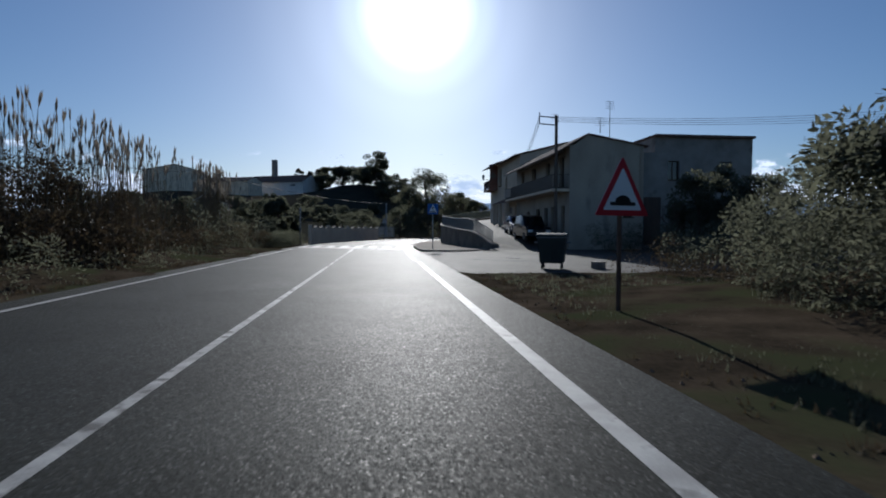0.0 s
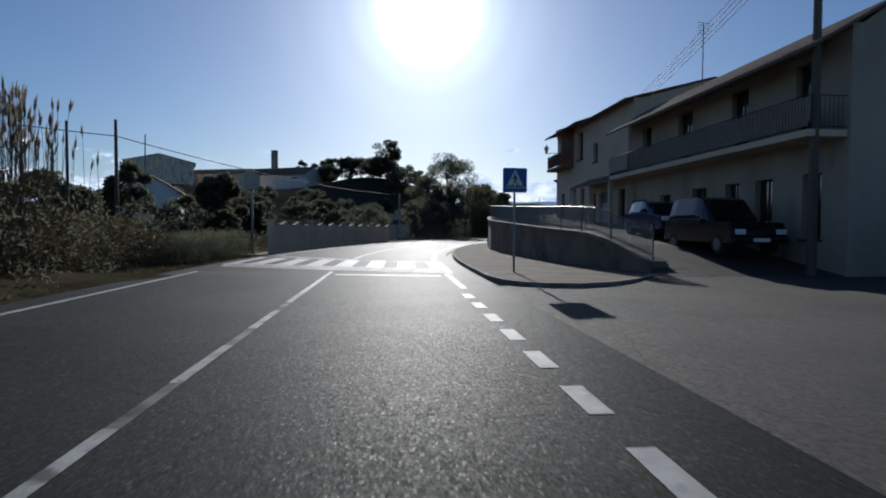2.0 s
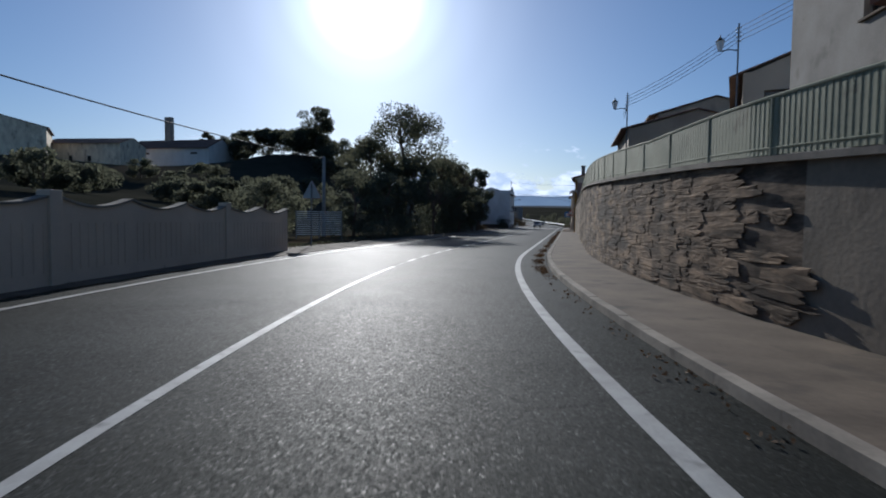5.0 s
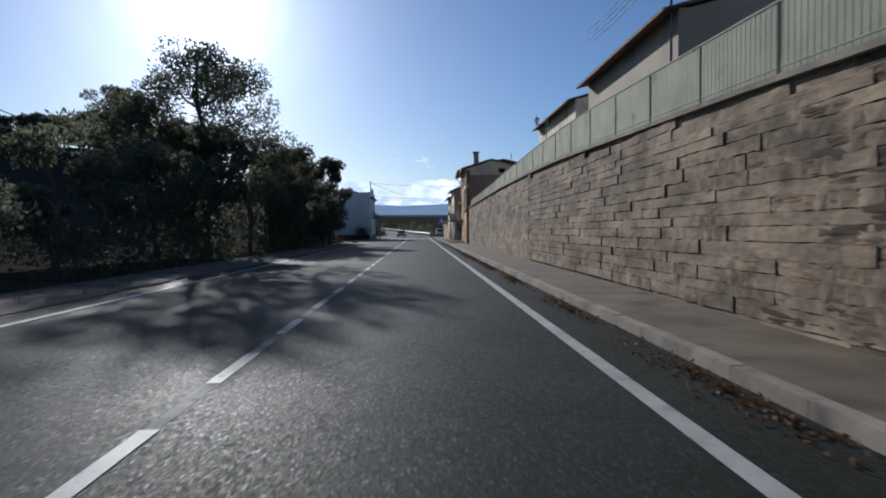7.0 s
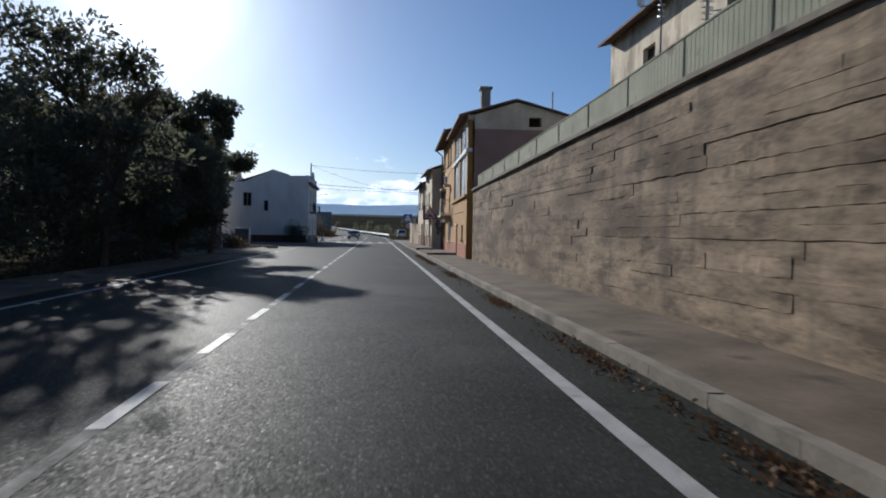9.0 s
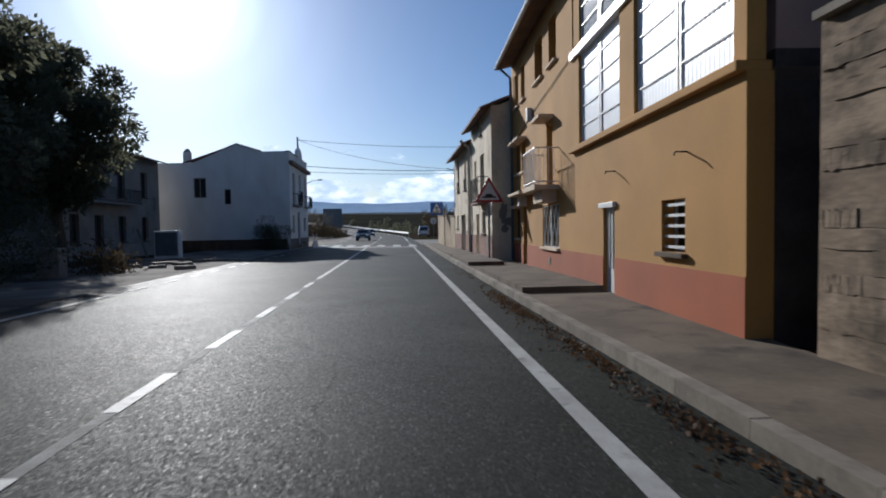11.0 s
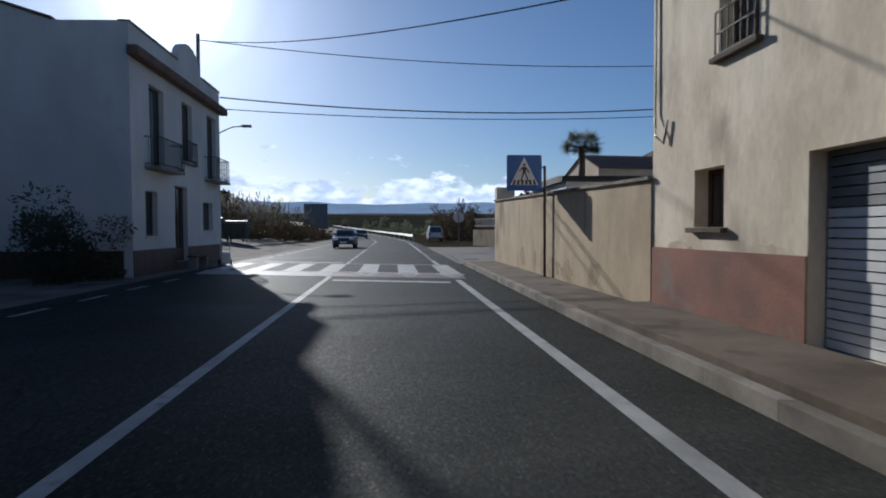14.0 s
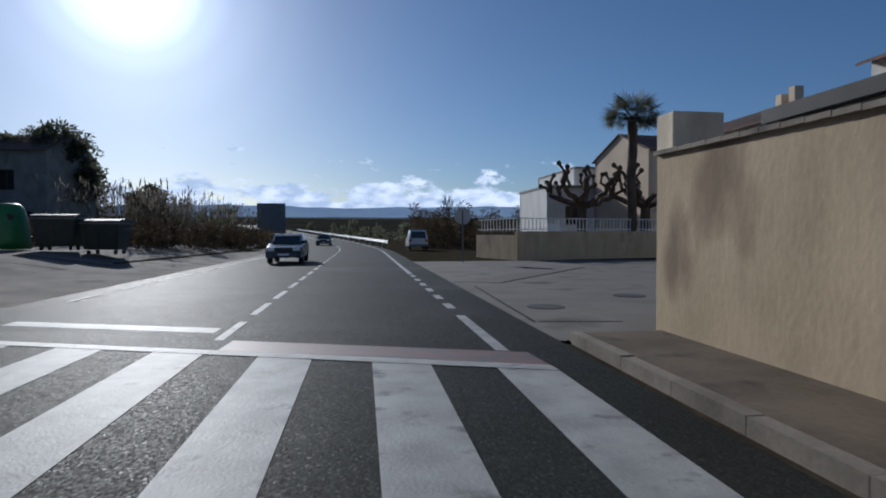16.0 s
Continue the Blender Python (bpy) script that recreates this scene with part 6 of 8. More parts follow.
def crossing_sign(s, off, size, z0, post_off, post_mat, label, ground=0.13, turn=0.0):
    """The blue square of a pedestrian crossing; the figure is a plain shape."""
    m = at_road(s, off, 0, turn)
    sg = thing("crossing_sign", label, "road sign", "crossing signs", at=rp(s, post_off, ground))
    a_ = size / 2
    sq = rounded([(-a_, z0), (a_, z0), (a_, z0 + size), (-a_, z0 + size)], 0.05)
    part("plate", prism(bmesh.new(), sq, 0.02, m), SIGN_BLUE, sg, "blue square plate")
    part("backing", prism(bmesh.new(), [(x * 0.98, z) for x, z in sq], 0.012, m @ Matrix.Translation((0, 0.021, 0))), SIGN_BACK, sg)
    t_ = [(-a_ * 0.8, z0 + size * 0.16), (a_ * 0.8, z0 + size * 0.16), (0, z0 + size * 0.94)]
    part("face", prism(bmesh.new(), t_, 0.005, m @ Matrix.Translation((0, -0.007, 0))), SIGN_WHITE, sg, "white triangle")
    f = m @ Matrix.Translation((0, -0.013, 0))
    for k in range(6):
        x = size * (-0.27 + 0.108 * k)
        part("stripe", prism(bmesh.new(), [(x * 1.12 - size * 0.036, z0 + size * 0.17), (x * 1.12 + size * 0.036, z0 + size * 0.17), (x + size * 0.03, z0 + size * 0.3), (x - size * 0.03, z0 + size * 0.3)], 0.005, f), SIGN_BLACK, sg)
    c = z0 + size
    fig = bmesh.new()
    prism(fig, [(size * 0.035 * math.cos(q * math.pi / 5), c - size * 0.27 + size * 0.04 * math.sin(q * math.pi / 5)) for q in range(10)], 0.005, f)
    prism(fig, [(-size * 0.05, c - size * 0.33), (size * 0.05, c - size * 0.33), (size * 0.045, c - size * 0.52), (-size * 0.045, c - size * 0.52)], 0.005, f)
    for x0, z_, x1, z1 in ((0.02, -0.5, 0.12, -0.74), (-0.02, -0.5, -0.1, -0.74), (0.04, -0.34, 0.14, -0.5), (-0.04, -0.34, -0.14, -0.46)):
        prism(fig, [(size * (x0 - 0.022), c + size * z_), (size * (x0 + 0.022), c + size * z_), (size * (x1 + 0.018), c + size * z1), (size * (x1 - 0.018), c + size * z1)], 0.005, f)
    part("figure", fig, SIGN_BLACK, sg, "plain dark walking shape")
    p = at_road(s, post_off, 0, turn) @ Vector((0, 0.07, 0))
    part("post", T(p + Vector((0, 0, ground - 0.3)), p + Vector((0, 0, z0 + size * (0.9 if abs(post_off - off) < 0.1 else 0.7))), 0.035, n=8), post_mat, sg)
    if abs(post_off - off) > 0.1:
        q = at_road(s, off, 0, turn) @ Vector((a_ * 0.6, 0.05, z0 + size * 0.66))
        part("arm", T(q, p + Vector((0, 0, z0 + size * 0.66)), 0.022, n=6), GREY_METAL, sg)
    return sg


crossing_sign(-43.3, 5.5, 0.72, 2.45, 5.5, GALV, "blue pedestrian crossing sign on a galvanised post on the island")
crossing_sign(84.1, 5.22, 0.92, 2.34, 5.78, RUST, "blue pedestrian crossing sign hung beside a thin post", turn=0.0)

bs_, bo_ = so(-8.9, -35.7)
bump_sign(bs_, bo_, 1.05, 2.35, bo_, GREY_METAL, "triangular warning sign on a grey post, seen from behind", turn=180.0)

# round signs seen from behind at the junction
rs = thing("round_sign", "round road sign seen from behind by the junction", "road sign", at=rp(113, 6.9))
part("post", T(rp(113, 6.9, -0.1), rp(113, 6.9, 2.6), 0.04), GREY_METAL, rs)
part("plate", T(rp(113, 6.9, 2.3), rp(113.03, 6.9, 2.3), 0.42, n=24), SIGN_BACK, rs)

# ---- vehicles ----
def car(name, label, m, L, W, H, paint, kind="hatch"):
    """Body from side outlines lofted across the width, with wheels, glass, lamps and a plain plate. m: x right, y forward, z up, at the middle of its ground."""
    c = thing(name, label, "car")
    c.matrix_basis = m
    l = L / 2
    if kind == "van":
        low = [(-l, 0.35), (-l, 0.95), (-l + 0.02, 1.0), (l - 0.9, 1.05), (l - 0.1, 0.88), (l, 0.6), (l, 0.3)]
        cab = [(-l + 0.05, 0.98), (-l + 0.12, H - 0.1), (-l + 0.35, H), (l - 2.0, H), (l - 1.7, H - 0.12), (l - 0.85, 1.03)]
    elif kind == "suv":
        low = [(-l, 0.4), (-l, 1.0), (-l + 0.05, 1.05), (l - 1.25, 1.08), (l - 0.2, 0.98), (l, 0.75), (l, 0.35)]
        cab = [(-l + 0.1, 1.03), (-l + 0.35, H - 0.08), (-l + 0.7, H), (l - 2.3, H), (l - 1.95, H - 0.1), (l - 1.2, 1.07)]
    else:
        low = [(-l, 0.38), (-l, 0.85), (-l + 0.08, 0.92), (l - 1.15, 0.95), (l - 0.2, 0.78), (l, 0.58), (l, 0.3)]
        cab = [(-l + 0.12, 0.9), (-l + 0.55, H - 0.1), (-l + 0.95, H), (l - 2.1, H), (l - 1.8, H - 0.08), (l - 1.0, 0.94)]

    def loft(outline, widths):
        bm = bmesh.new()
        rows = []
        for x, k in widths:
            rows.append([bm.verts.new(m @ Vector((x, y * k[0], z if z < 0.5 else 0.3 + (z - 0.3) * k[1]))) for y, z in outline])
        for a_, b_ in zip(rows, rows[1:]):
            for i in range(len(outline)):
                j = (i + 1) % len(outline)
                bm.faces.new((a_[i], a_[j], b_[j], b_[i]))
        bm.faces.new(rows[0])
        bm.faces.new(rows[-1][::-1])
        return bm
    w = W / 2
    body = loft(low, [(-w, (0.965, 0.97)), (-w + 0.08, (1, 1)), (w - 0.08, (1, 1)), (w, (0.965, 0.97))])
    bmesh.ops.bevel(body, geom=[e for e in body.edges if e.calc_face_angle(0) > 0.5], offset=0.04, segments=2, affect="EDGES")
    bd = part("body", body, paint, c, smooth=False)
    wi = 0.84
    top = loft(cab, [(-w * 0.97, (0.99, 0.62)), (-w * 0.8, (0.98, 1)), (w * 0.8, (0.98, 1)), (w * 0.97, (0.99, 0.62))])
    part("cabin", top, paint, c)
    # glass, set just proud of the cabin
    za, zb = cab[0][1] + 0.08, H - 0.12
    n_ = len(cab)
    f0, f1 = cab[5], cab[4]
    fr = bmesh.new()
    P = lambda x, a_, b_, t_, d: m @ Vector((x, a_[0] + (b_[0] - a_[0]) * t_ + d, a_[1] + (b_[1] - a_[1]) * t_))
    for a_, b_, d, nm in ((f0, f1, 0.02, "windscreen"), (cab[0], cab[1], -0.02, "rear_window")):
        g = bmesh.new()
        g.faces.new([g.verts.new(p) for p in (P(-w * 0.78, a_, b_, 0.1, d), P(w * 0.78, a_, b_, 0.1, d), P(w * 0.7, a_, b_, 0.95, d), P(-w * 0.7, a_, b_, 0.95, d))])
        bmesh.ops.solidify(g, geom=g.faces[:], thickness=0.012)
        part(nm, g, CAR_GLASS, c)
    for sd in (-1, 1):
        xs_ = sd * (w * 0.915)
        for ya, yb in (((cab[1][0] + 0.15, (cab[1][0] + cab[4][0]) / 2 - 0.05)), (((cab[1][0] + cab[4][0]) / 2 + 0.05, cab[4][0] + 0.25))):
            g = bmesh.new()
            q = [(ya, za), (yb, za), (yb - (0.25 if yb > 0 else 0), zb), (ya, zb)]
            g.faces.new([g.verts.new(m @ Vector((sd * (w * (0.975 - 0.16 * (z - za) / max(zb - za, 0.1)) + 0.0), y, z))) for y, z in q])
            bmesh.ops.solidify(g, geom=g.faces[:], thickness=0.012)
            part("side_window", g, CAR_GLASS, c)
        part("mirror", B((sd * (w + 0.02) - 0.09, l - 1.75, 0.98), (sd * (w + 0.02) + 0.09, l - 1.63, 1.12), m, 0.02), paint, c)
        part("headlight", B((sd * w * 0.72 - 0.17, l - 0.06, 0.62), (sd * w * 0.72 + 0.17, l + 0.015, 0.78), m, 0.02), SIGN_WHITE, c, "clear headlight")
        part("tail_light", B((sd * w * 0.84 - 0.1, -l - 0.012, 0.7), (sd * w * 0.84 + 0.1, -l + 0.05, 0.98), m, 0.02), SIGN_RED, c, "red tail light")
        for y in (l - 0.8, -l + 0.75):
            r = 0.31
            tyre = bmesh.new()
            tube(tyre, m @ Vector((sd * (w - 0.2), y, r)), m @ Vector((sd * (w + 0.005), y, r)), r, n=20)
            wl = part("wheel", tyre, RUBBER, c)
            part("rim", T(m @ Vector((sd * (w - 0.05), y, r)), m @ Vector((sd * (w + 0.018), y, r)), r * 0.62, n=14), GREY_METAL, wl)
    for y, d in ((l, 1), (-l, -1)):
        part("bumper", B((-w * 0.96, y - 0.07, 0.33), (w * 0.96, y + 0.045, 0.52), m, 0.03), GREY_METAL if kind == "van" else paint, c)
        part("plate", B((-0.26, min(y + d * 0.05, y + d * 0.06), 0.4), (0.26, max(y + d * 0.05, y + d * 0.06), 0.51), m), SIGN_WHITE, c, "plain pale plate")
    part("grille", B((-w * 0.45, l - 0.02, 0.6), (w * 0.45, l + 0.012, 0.74), m), SIGN_BLACK, c)
    return c


def stand(x, y, z, heading_deg):
    return Matrix.Translation((x, y, z)) @ Matrix.Rotation(radians(heading_deg), 4, "Z")


car("parked_suv", "black off-road car parked before the house block", at_road(-41.6, 12.9, terrace_z(-41.6) + 0.02, 180), 4.3, 1.8, 1.85, CAR_DARK, "suv")
car("parked_hatchback", "dark blue hatchback parked before the house block", at_road(-36.6, 12.9, terrace_z(-36.6) + 0.02, 180), 3.9, 1.68, 1.45, CAR_BLUE)
car("parked_van", "white small van parked beside the far road", stand(5.0, 100.3, 0.0, 0), 4.1, 1.72, 1.8, CAR_WHITE, "van")
car("oncoming_hatchback", "grey-blue older hatchback on the far lane", stand(-3.65, 77.0, 0.005, 180), 3.8, 1.66, 1.42, CAR_GREY)
car("far_car", "small dark car on the far road", stand(-4.6, 118.0, 0.0, 180), 3.9, 1.66, 1.42, CAR_DARK)


# ---- rubbish containers ----
def bin_(m, label):
    b = thing("rubbish_container", label, "bin")
    b.matrix_basis = m
    bm = bmesh.new()
    lo = [(-0.55, -0.42), (0.55, -0.42), (0.55, 0.42), (-0.55, 0.42)]
    hi = [(-0.66, -0.52), (0.66, -0.52), (0.66, 0.52), (-0.66, 0.52)]
    a_ = [bm.verts.new(m @ Vector((x, y, 0.2))) for x, y in lo]
    c_ = [bm.verts.new(m @ Vector((x, y, 1.12))) for x, y in hi]
    bm.faces.new(a_)
    bm.faces.new(c_[::-1])
    for i in range(4):
        bm.faces.new((a_[i], a_[(i + 1) % 4], c_[(i + 1) % 4], c_[i]))
    bmesh.ops.bevel(bm, geom=bm.edges[:], offset=0.03, segments=2, affect="EDGES")
    part("body", bm, BIN_GREEN, b)
    lid = bmesh.new()
    prism(lid, [(-0.56, 1.13), (0.56, 1.13), (0.56, 1.17)] + [(0.56 * math.cos(k * math.pi / 8), 1.17 + 0.1 * math.sin(k * math.pi / 8)) for k in range(9)], 1.4, m @ Matrix.Rotation(math.pi / 2, 4, "Z") @ Matrix.Translation((0, -0.7, 0)))
    part("lid", lid, BIN_GREEN, b)
    part("rim", B((-0.7, -0.55, 1.09), (0.7, 0.55, 1.13), m, 0.01), GREY_METAL, b)
    for sd in (-1, 1):
        part("trunnion", T(m @ Vector((sd * 0.62, 0, 0.93)), m @ Vector((sd * 0.86, 0, 0.93)), 0.035), GREY_METAL, b)
        for y in (-0.3, 0.3):
            part("wheel", T(m @ Vector((sd * 0.45 - 0.03, y, 0.1)), m @ Vector((sd * 0.45 + 0.03, y, 0.1)), 0.1, n=12), RUBBER, b)
    for k in range(3):
        part("rib", B((-0.52 + 0.4 * k, -0.5, 0.3), (-0.44 + 0.4 * k, -0.46, 1.0), m), BIN_GREEN, b)
    return b


b0 = bin_(at_road(-62.55, 8.02, 0, -24) @ Matrix.Diagonal((0.74, 0.78, 1.0, 1)), "dark green wheeled rubbish container on the verge")
for s_, o_ in ((136.5, -20.2), (139.0, -22.2)):
    copy_thing(b0, at_road(s_, o_, 0.0, 20) @ Matrix.Diagonal((1.45, 1.45, 1.45, 1)))
solo("cardboard_box", B((-0.2, -0.15, 0.0), (0.22, 0.16, 0.24), at_road(-62.6, 9.7, 0.0, 30)), SHUTTER, "crumpled brown cardboard box beside the container", "box")


def igloo(p, r, h, material, label):
    p = Vector(p)
    g = thing("recycling_igloo", label, "bin", "recycling containers", at=p)
    bm = bmesh.new()
    n, rows = 18, []
    for k in range(8):
        a_ = k / 7
        rr = r * math.cos(a_ * math.pi / 2 * 0.88) ** 0.55
        rows.append([bm.verts.new(p + Vector((rr * math.cos(2 * math.pi * i / n), rr * math.sin(2 * math.pi * i / n), 0.05 + h * math.sin(a_ * math.pi / 2)))) for i in range(n)])
    for a_, b_ in zip(rows, rows[1:]):
        for i in range(n):
            bm.faces.new((a_[i], a_[(i + 1) % n], b_[(i + 1) % n], b_[i]))
    bm.faces.new(rows[-1])
    bm.faces.new(rows[0][::-1])
    part("shell", bm, material, g, smooth=True)
    part("ring", T(p + Vector((0, 0, h)), p + Vector((0, 0, h + 0.12)), 0.1), GREY_METAL, g)
    for q in (-1, 1):
        part("slot", T(p + Vector((r * 0.5 * q, -r * 0.75, h * 0.72)), p + Vector((r * 0.5 * q, -r * 0.55, h * 0.72)), 0.14, n=12), SIGN_BLACK, g)
    return g


def on_yard(x, y):
    return Vector((x, y, ground_z(x, y) + 0.03))


igloo(on_yard(-15.3, 74.8), 0.85, 2.0, IGLOO_GREEN, "green dome-shaped glass container in the yard")
igloo(on_yard(-17.5, 75.4), 0.8, 1.9, IGLOO_BLUE, "blue dome-shaped paper container in the yard")
igloo(on_yard(-19.7, 75.8), 0.8, 1.9, IGLOO_YELLOW, "yellow dome-shaped packaging container in the yard")
for x, y, tilt in ((-12.9, 74.2, 4), (-11.2, 74.6, -3)):
    bin_(Matrix.Translation(on_yard(x, y)) @ Matrix.Rotation(radians(tilt), 4, "Z") @ Matrix.Scale(1.25, 4), "large dark rubbish container in the yard")
# hand truck left at the house corner, with a plank bench
hm = at_road(92.6, -4.75, 0.0, 25)
ht = thing("hand_truck", "upright white hand truck with small black wheels", "hand truck", at=hm.translation)
fr_ = bmesh.new()
for x in (-0.17, 0.17):
    pipe(fr_, [hm @ Vector((x, 0, 0.1)), hm @ Vector((x, 0.02, 0.9)), hm @ Vector((x, 0.14, 1.12))], 0.018)
for z in (0.3, 0.6, 0.9):
    tube(fr_, hm @ Vector((-0.17, 0.01, z)), hm @ Vector((0.17, 0.01, z)), 0.014, n=6)
part("frame", fr_, WHITE_METAL, ht)
part("toe_plate", B((-0.2, -0.25, 0.05), (0.2, 0.02, 0.07), hm), WHITE_METAL, ht)
part("sack", B((-0.18, -0.2, 0.07), (0.18, 0.0, 0.5), hm, 0.06), WHITE_METAL, ht, "folded white sack")
for x in (-0.24, 0.2):
    part("wheel", T(hm @ Vector((x, 0.08, 0.11)), hm @ Vector((x + 0.05, 0.08, 0.11)), 0.11, n=16), RUBBER, ht)
bm_ = at_road(91.2, -5.3, 0.0, 90)
pb = thing("plank_bench", "low bench of a dark plank on two blocks by the house", "bench", at=bm_.translation)
part("seat", B((-0.75, -0.16, 0.4), (0.75, 0.16, 0.46), bm_, 0.01), DARK_WOOD, pb)
for x in (-0.55, 0.55):
    part("block", B((x - 0.1, -0.14, -0.03), (x + 0.1, 0.14, 0.4), bm_, 0.01), GREY_WALL, pb)

# ---- beyond the crossing ----
mK1 = frame_m((8.4, 77.7, 0), (0.97, 0.24, 0), (-0.24, 0.97, 0))
terr = thing("terrace_wall", "low brown garden wall with a pale railing on top", "garden wall", kind="structure")
part("wall", B((0, 0, -0.2), (14, 0.25, 1.55), mK1), GARDEN_WALL, terr)
part("wall", B((0, 0.25, -0.2), (0.25, 5.2, 1.35), mK1), GARDEN_WALL, terr)
part("fill", B((0.25, 0.25, -0.2), (14, 5.2, 1.3), mK1), CONCRETE, terr)
fr = thing("terrace_railing", "pale metal railing on the garden terrace", "railing", at=mK1 @ Vector((0, 0.1, 1.55)))
for z in (1.65, 2.25):
    part("rail", B((0, 0.1, z), (11, 0.15, z + 0.05), mK1), WHITE_METAL, fr)
    part("rail", B((0.08, 0.1, z), (0.13, 5.1, z + 0.05), mK1), WHITE_METAL, fr)
for k in range(46):
    part("baluster", B((0.06 + 0.24 * k, 0.11, 1.55), (0.1 + 0.24 * k, 0.14, 2.28), mK1), WHITE_METAL, fr)
for k in range(12):
    part("baluster", B((0.09, 0.2 + 0.4 * k, 1.55), (0.12, 0.24 + 0.4 * k, 2.28), mK1), WHITE_METAL, fr)
solo("notice_board", B((1.9, -0.06, 1.55), (2.75, -0.02, 1.95), mK1), SIGN_WHITE, "small white notice board tied to the railing", "sign")

def villa(s, off, L, D, H, spec, label, wall=WHITE_WALL, rh=0.0, u=(1, 0, 0), w=(0, 1, 0), roof=GREY_WALL):
    return simple_house("villa", label, frame_m(rp(s, off, 0), u, w), L, D, H, spec, wall, rh, 0.3, roof=roof)


villa(127.1, 16.0, 7.5, 7.6, 5.0, [(1.5, 2.7, 2.2, 3.6)], "plain white flat-roofed house behind the terrace")
villa(136.5, 21.8, 16.0, 11, 7.6, [(1.5, 3.0, 2.0, 5.6, "tall"), (5, 6.4, 2, 3.4)], "white modern villa with a flat roof")
simple_house("villa", "long pale house with a low brown tiled roof", frame_m((18.6, 82.6, 0), (0.995, 0.1, 0), (-0.1, 0.995, 0)), 9.2, 7, 7.0, [(1.5, 2.5, 4.2, 5.6), (5.0, 6.0, 4.2, 5.6)], CREAM, 1.5, 0.4)
part("end_block", B((GL - 0.4, 0.0, 2.48), (GL + 0.02, 0.72, 3.0), mG, 0.02), OLD_PLASTER, gw, "pale rendered block on the wall's end")
simple_house("shed", "low white shed with a flat dark roof behind the garden wall", frame_m(rp(87.2, 7.3), (0, 1, 0), (1, 0, 0)), 4.4, 3.6, 2.85, [], WHITE_WALL, 0.0, 0.15, roof=BLACK_METAL)
gh = simple_house("gabled_house", "old pale house with a tiled roof and two chimneys", frame_m((27.6, 83.4, 0), (0, 1, 0), (1, 0, 0)) @ Matrix.Scale(1.17, 4), 9, 5.2, 7.9, [], CREAM, 1.35, 0.25,
                  side=[(1.2, 1.8, 6.2, 7.2), (3.2, 3.8, 6.2, 7.2)])
for u, k in ((0.4, 0.0), (1.5, 0.25)):
    part("chimney", B((u, 2.2, 8.6), (u + 0.5, 2.8, 10.1 - k), frame_m((27.6, 83.4, 0), (0, 1, 0), (1, 0, 0)) @ Matrix.Scale(1.17, 4), 0.02), CREAM, gh, "pale chimney stack")
simple_house("shaded_house", "tall house with a white side wall behind the garden wall", frame_m((17.6, 61.8, 0), (0, 1, 0), (1, 0, 0)), 3.4, 9, 7.4, [(1.2, 1.8, 4.6, 5.8)], WHITE_WALL, 1.6, 0.5)
solo("wooden_pole", T(rp(96.1, 17.2, 0), rp(96.1, 17.2, 10.5), 0.12, 0.09, 8), WOOD_POLE, "weathered wooden cable pole behind the garden wall", "pole", smooth=True)
cable(rp(94.95, -6.4, 9.5), rp(96.1, 17.2, 9.3), 0.5, 0.02)
cable(rp(95.5, -5.7, 7.2), rp(96.1, 17.2, 7.3), 0.5, 0.03)
cable(rp(95.5, -5.7, 6.7), rp(96.1, 17.2, 6.9), 0.35, 0.02)
cable(rp(94.95, -6.4, 9.5), rp(78.2, 5.4, 5.05), 0.4, 0.015)

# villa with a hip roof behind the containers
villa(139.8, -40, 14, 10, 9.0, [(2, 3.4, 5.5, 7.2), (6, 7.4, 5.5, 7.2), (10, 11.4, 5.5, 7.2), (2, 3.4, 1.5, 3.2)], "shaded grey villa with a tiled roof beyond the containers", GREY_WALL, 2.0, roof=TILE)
bb = thing("billboard", "large pale billboard seen from behind on two posts", "billboard", at=rp(178, -12.5))
part("panel", B((-2.2, 0, 1.6), (2.2, 0.12, 6.4), at_road(178, -12.5)), GREY_METAL, bb)
for x in (-1.6, 1.6):
    part("post", B((x - 0.1, 0.12, -2.5), (x + 0.1, 0.3, 6.0), at_road(178, -12.5)), RUST, bb)

gr = thing("guard_rail", "white painted guard rail along the far bend", "guard rail", at=far_road(142, 4.8))
pts = [far_road(142 + 3 * k, 4.8) + Vector((0, 0, 0.6)) for k in range(38)]
beam = bmesh.new()
prev = None
for p in pts:
    row = [beam.verts.new(p + Vector((dx, 0, dz))) for dx, dz in ((0, -0.16), (-0.05, -0.08), (0, 0), (-0.05, 0.08), (0, 0.16), (0.03, 0.16), (0.03, -0.16))]
    if prev:
        for i in range(7):
            beam.faces.new((prev[i], prev[(i + 1) % 7], row[(i + 1) % 7], row[i]))
    prev = row
part("beam", beam, WHITE_METAL, gr, "waved white steel beam")
for p in pts[::2]:
    part("post", T(p + Vector((0.06, 0, -1.0)), p + Vector((0.06, 0, 0.1)), 0.06, n=6), GALV, gr)

# distant hills: layered ridges far behind everything
def ridge(name, y, base, height, rough, material, label, x0=-3600, x1=3600, seed=0.0, n=160):
    bm = bmesh.new()
    prev = None
    for k in range(n + 1):
        x = x0 + (x1 - x0) * k / n
        h = height * (1 + rough * (noise.noise(Vector((x * 0.0011 + seed, 0.3, seed))) + 0.35 * noise.noise(Vector((x * 0.006 + seed, 1.7, 0)))))
        row = [bm.verts.new((x, y + abs(x) * -0.1, base)), bm.verts.new((x, y + abs(x) * -0.1 + 60, h))]
        if prev:
            bm.faces.new((prev[0], row[0], row[1], prev[1]))
        prev = row
    return solo(name, bm, material, label, "backdrop", "structure")


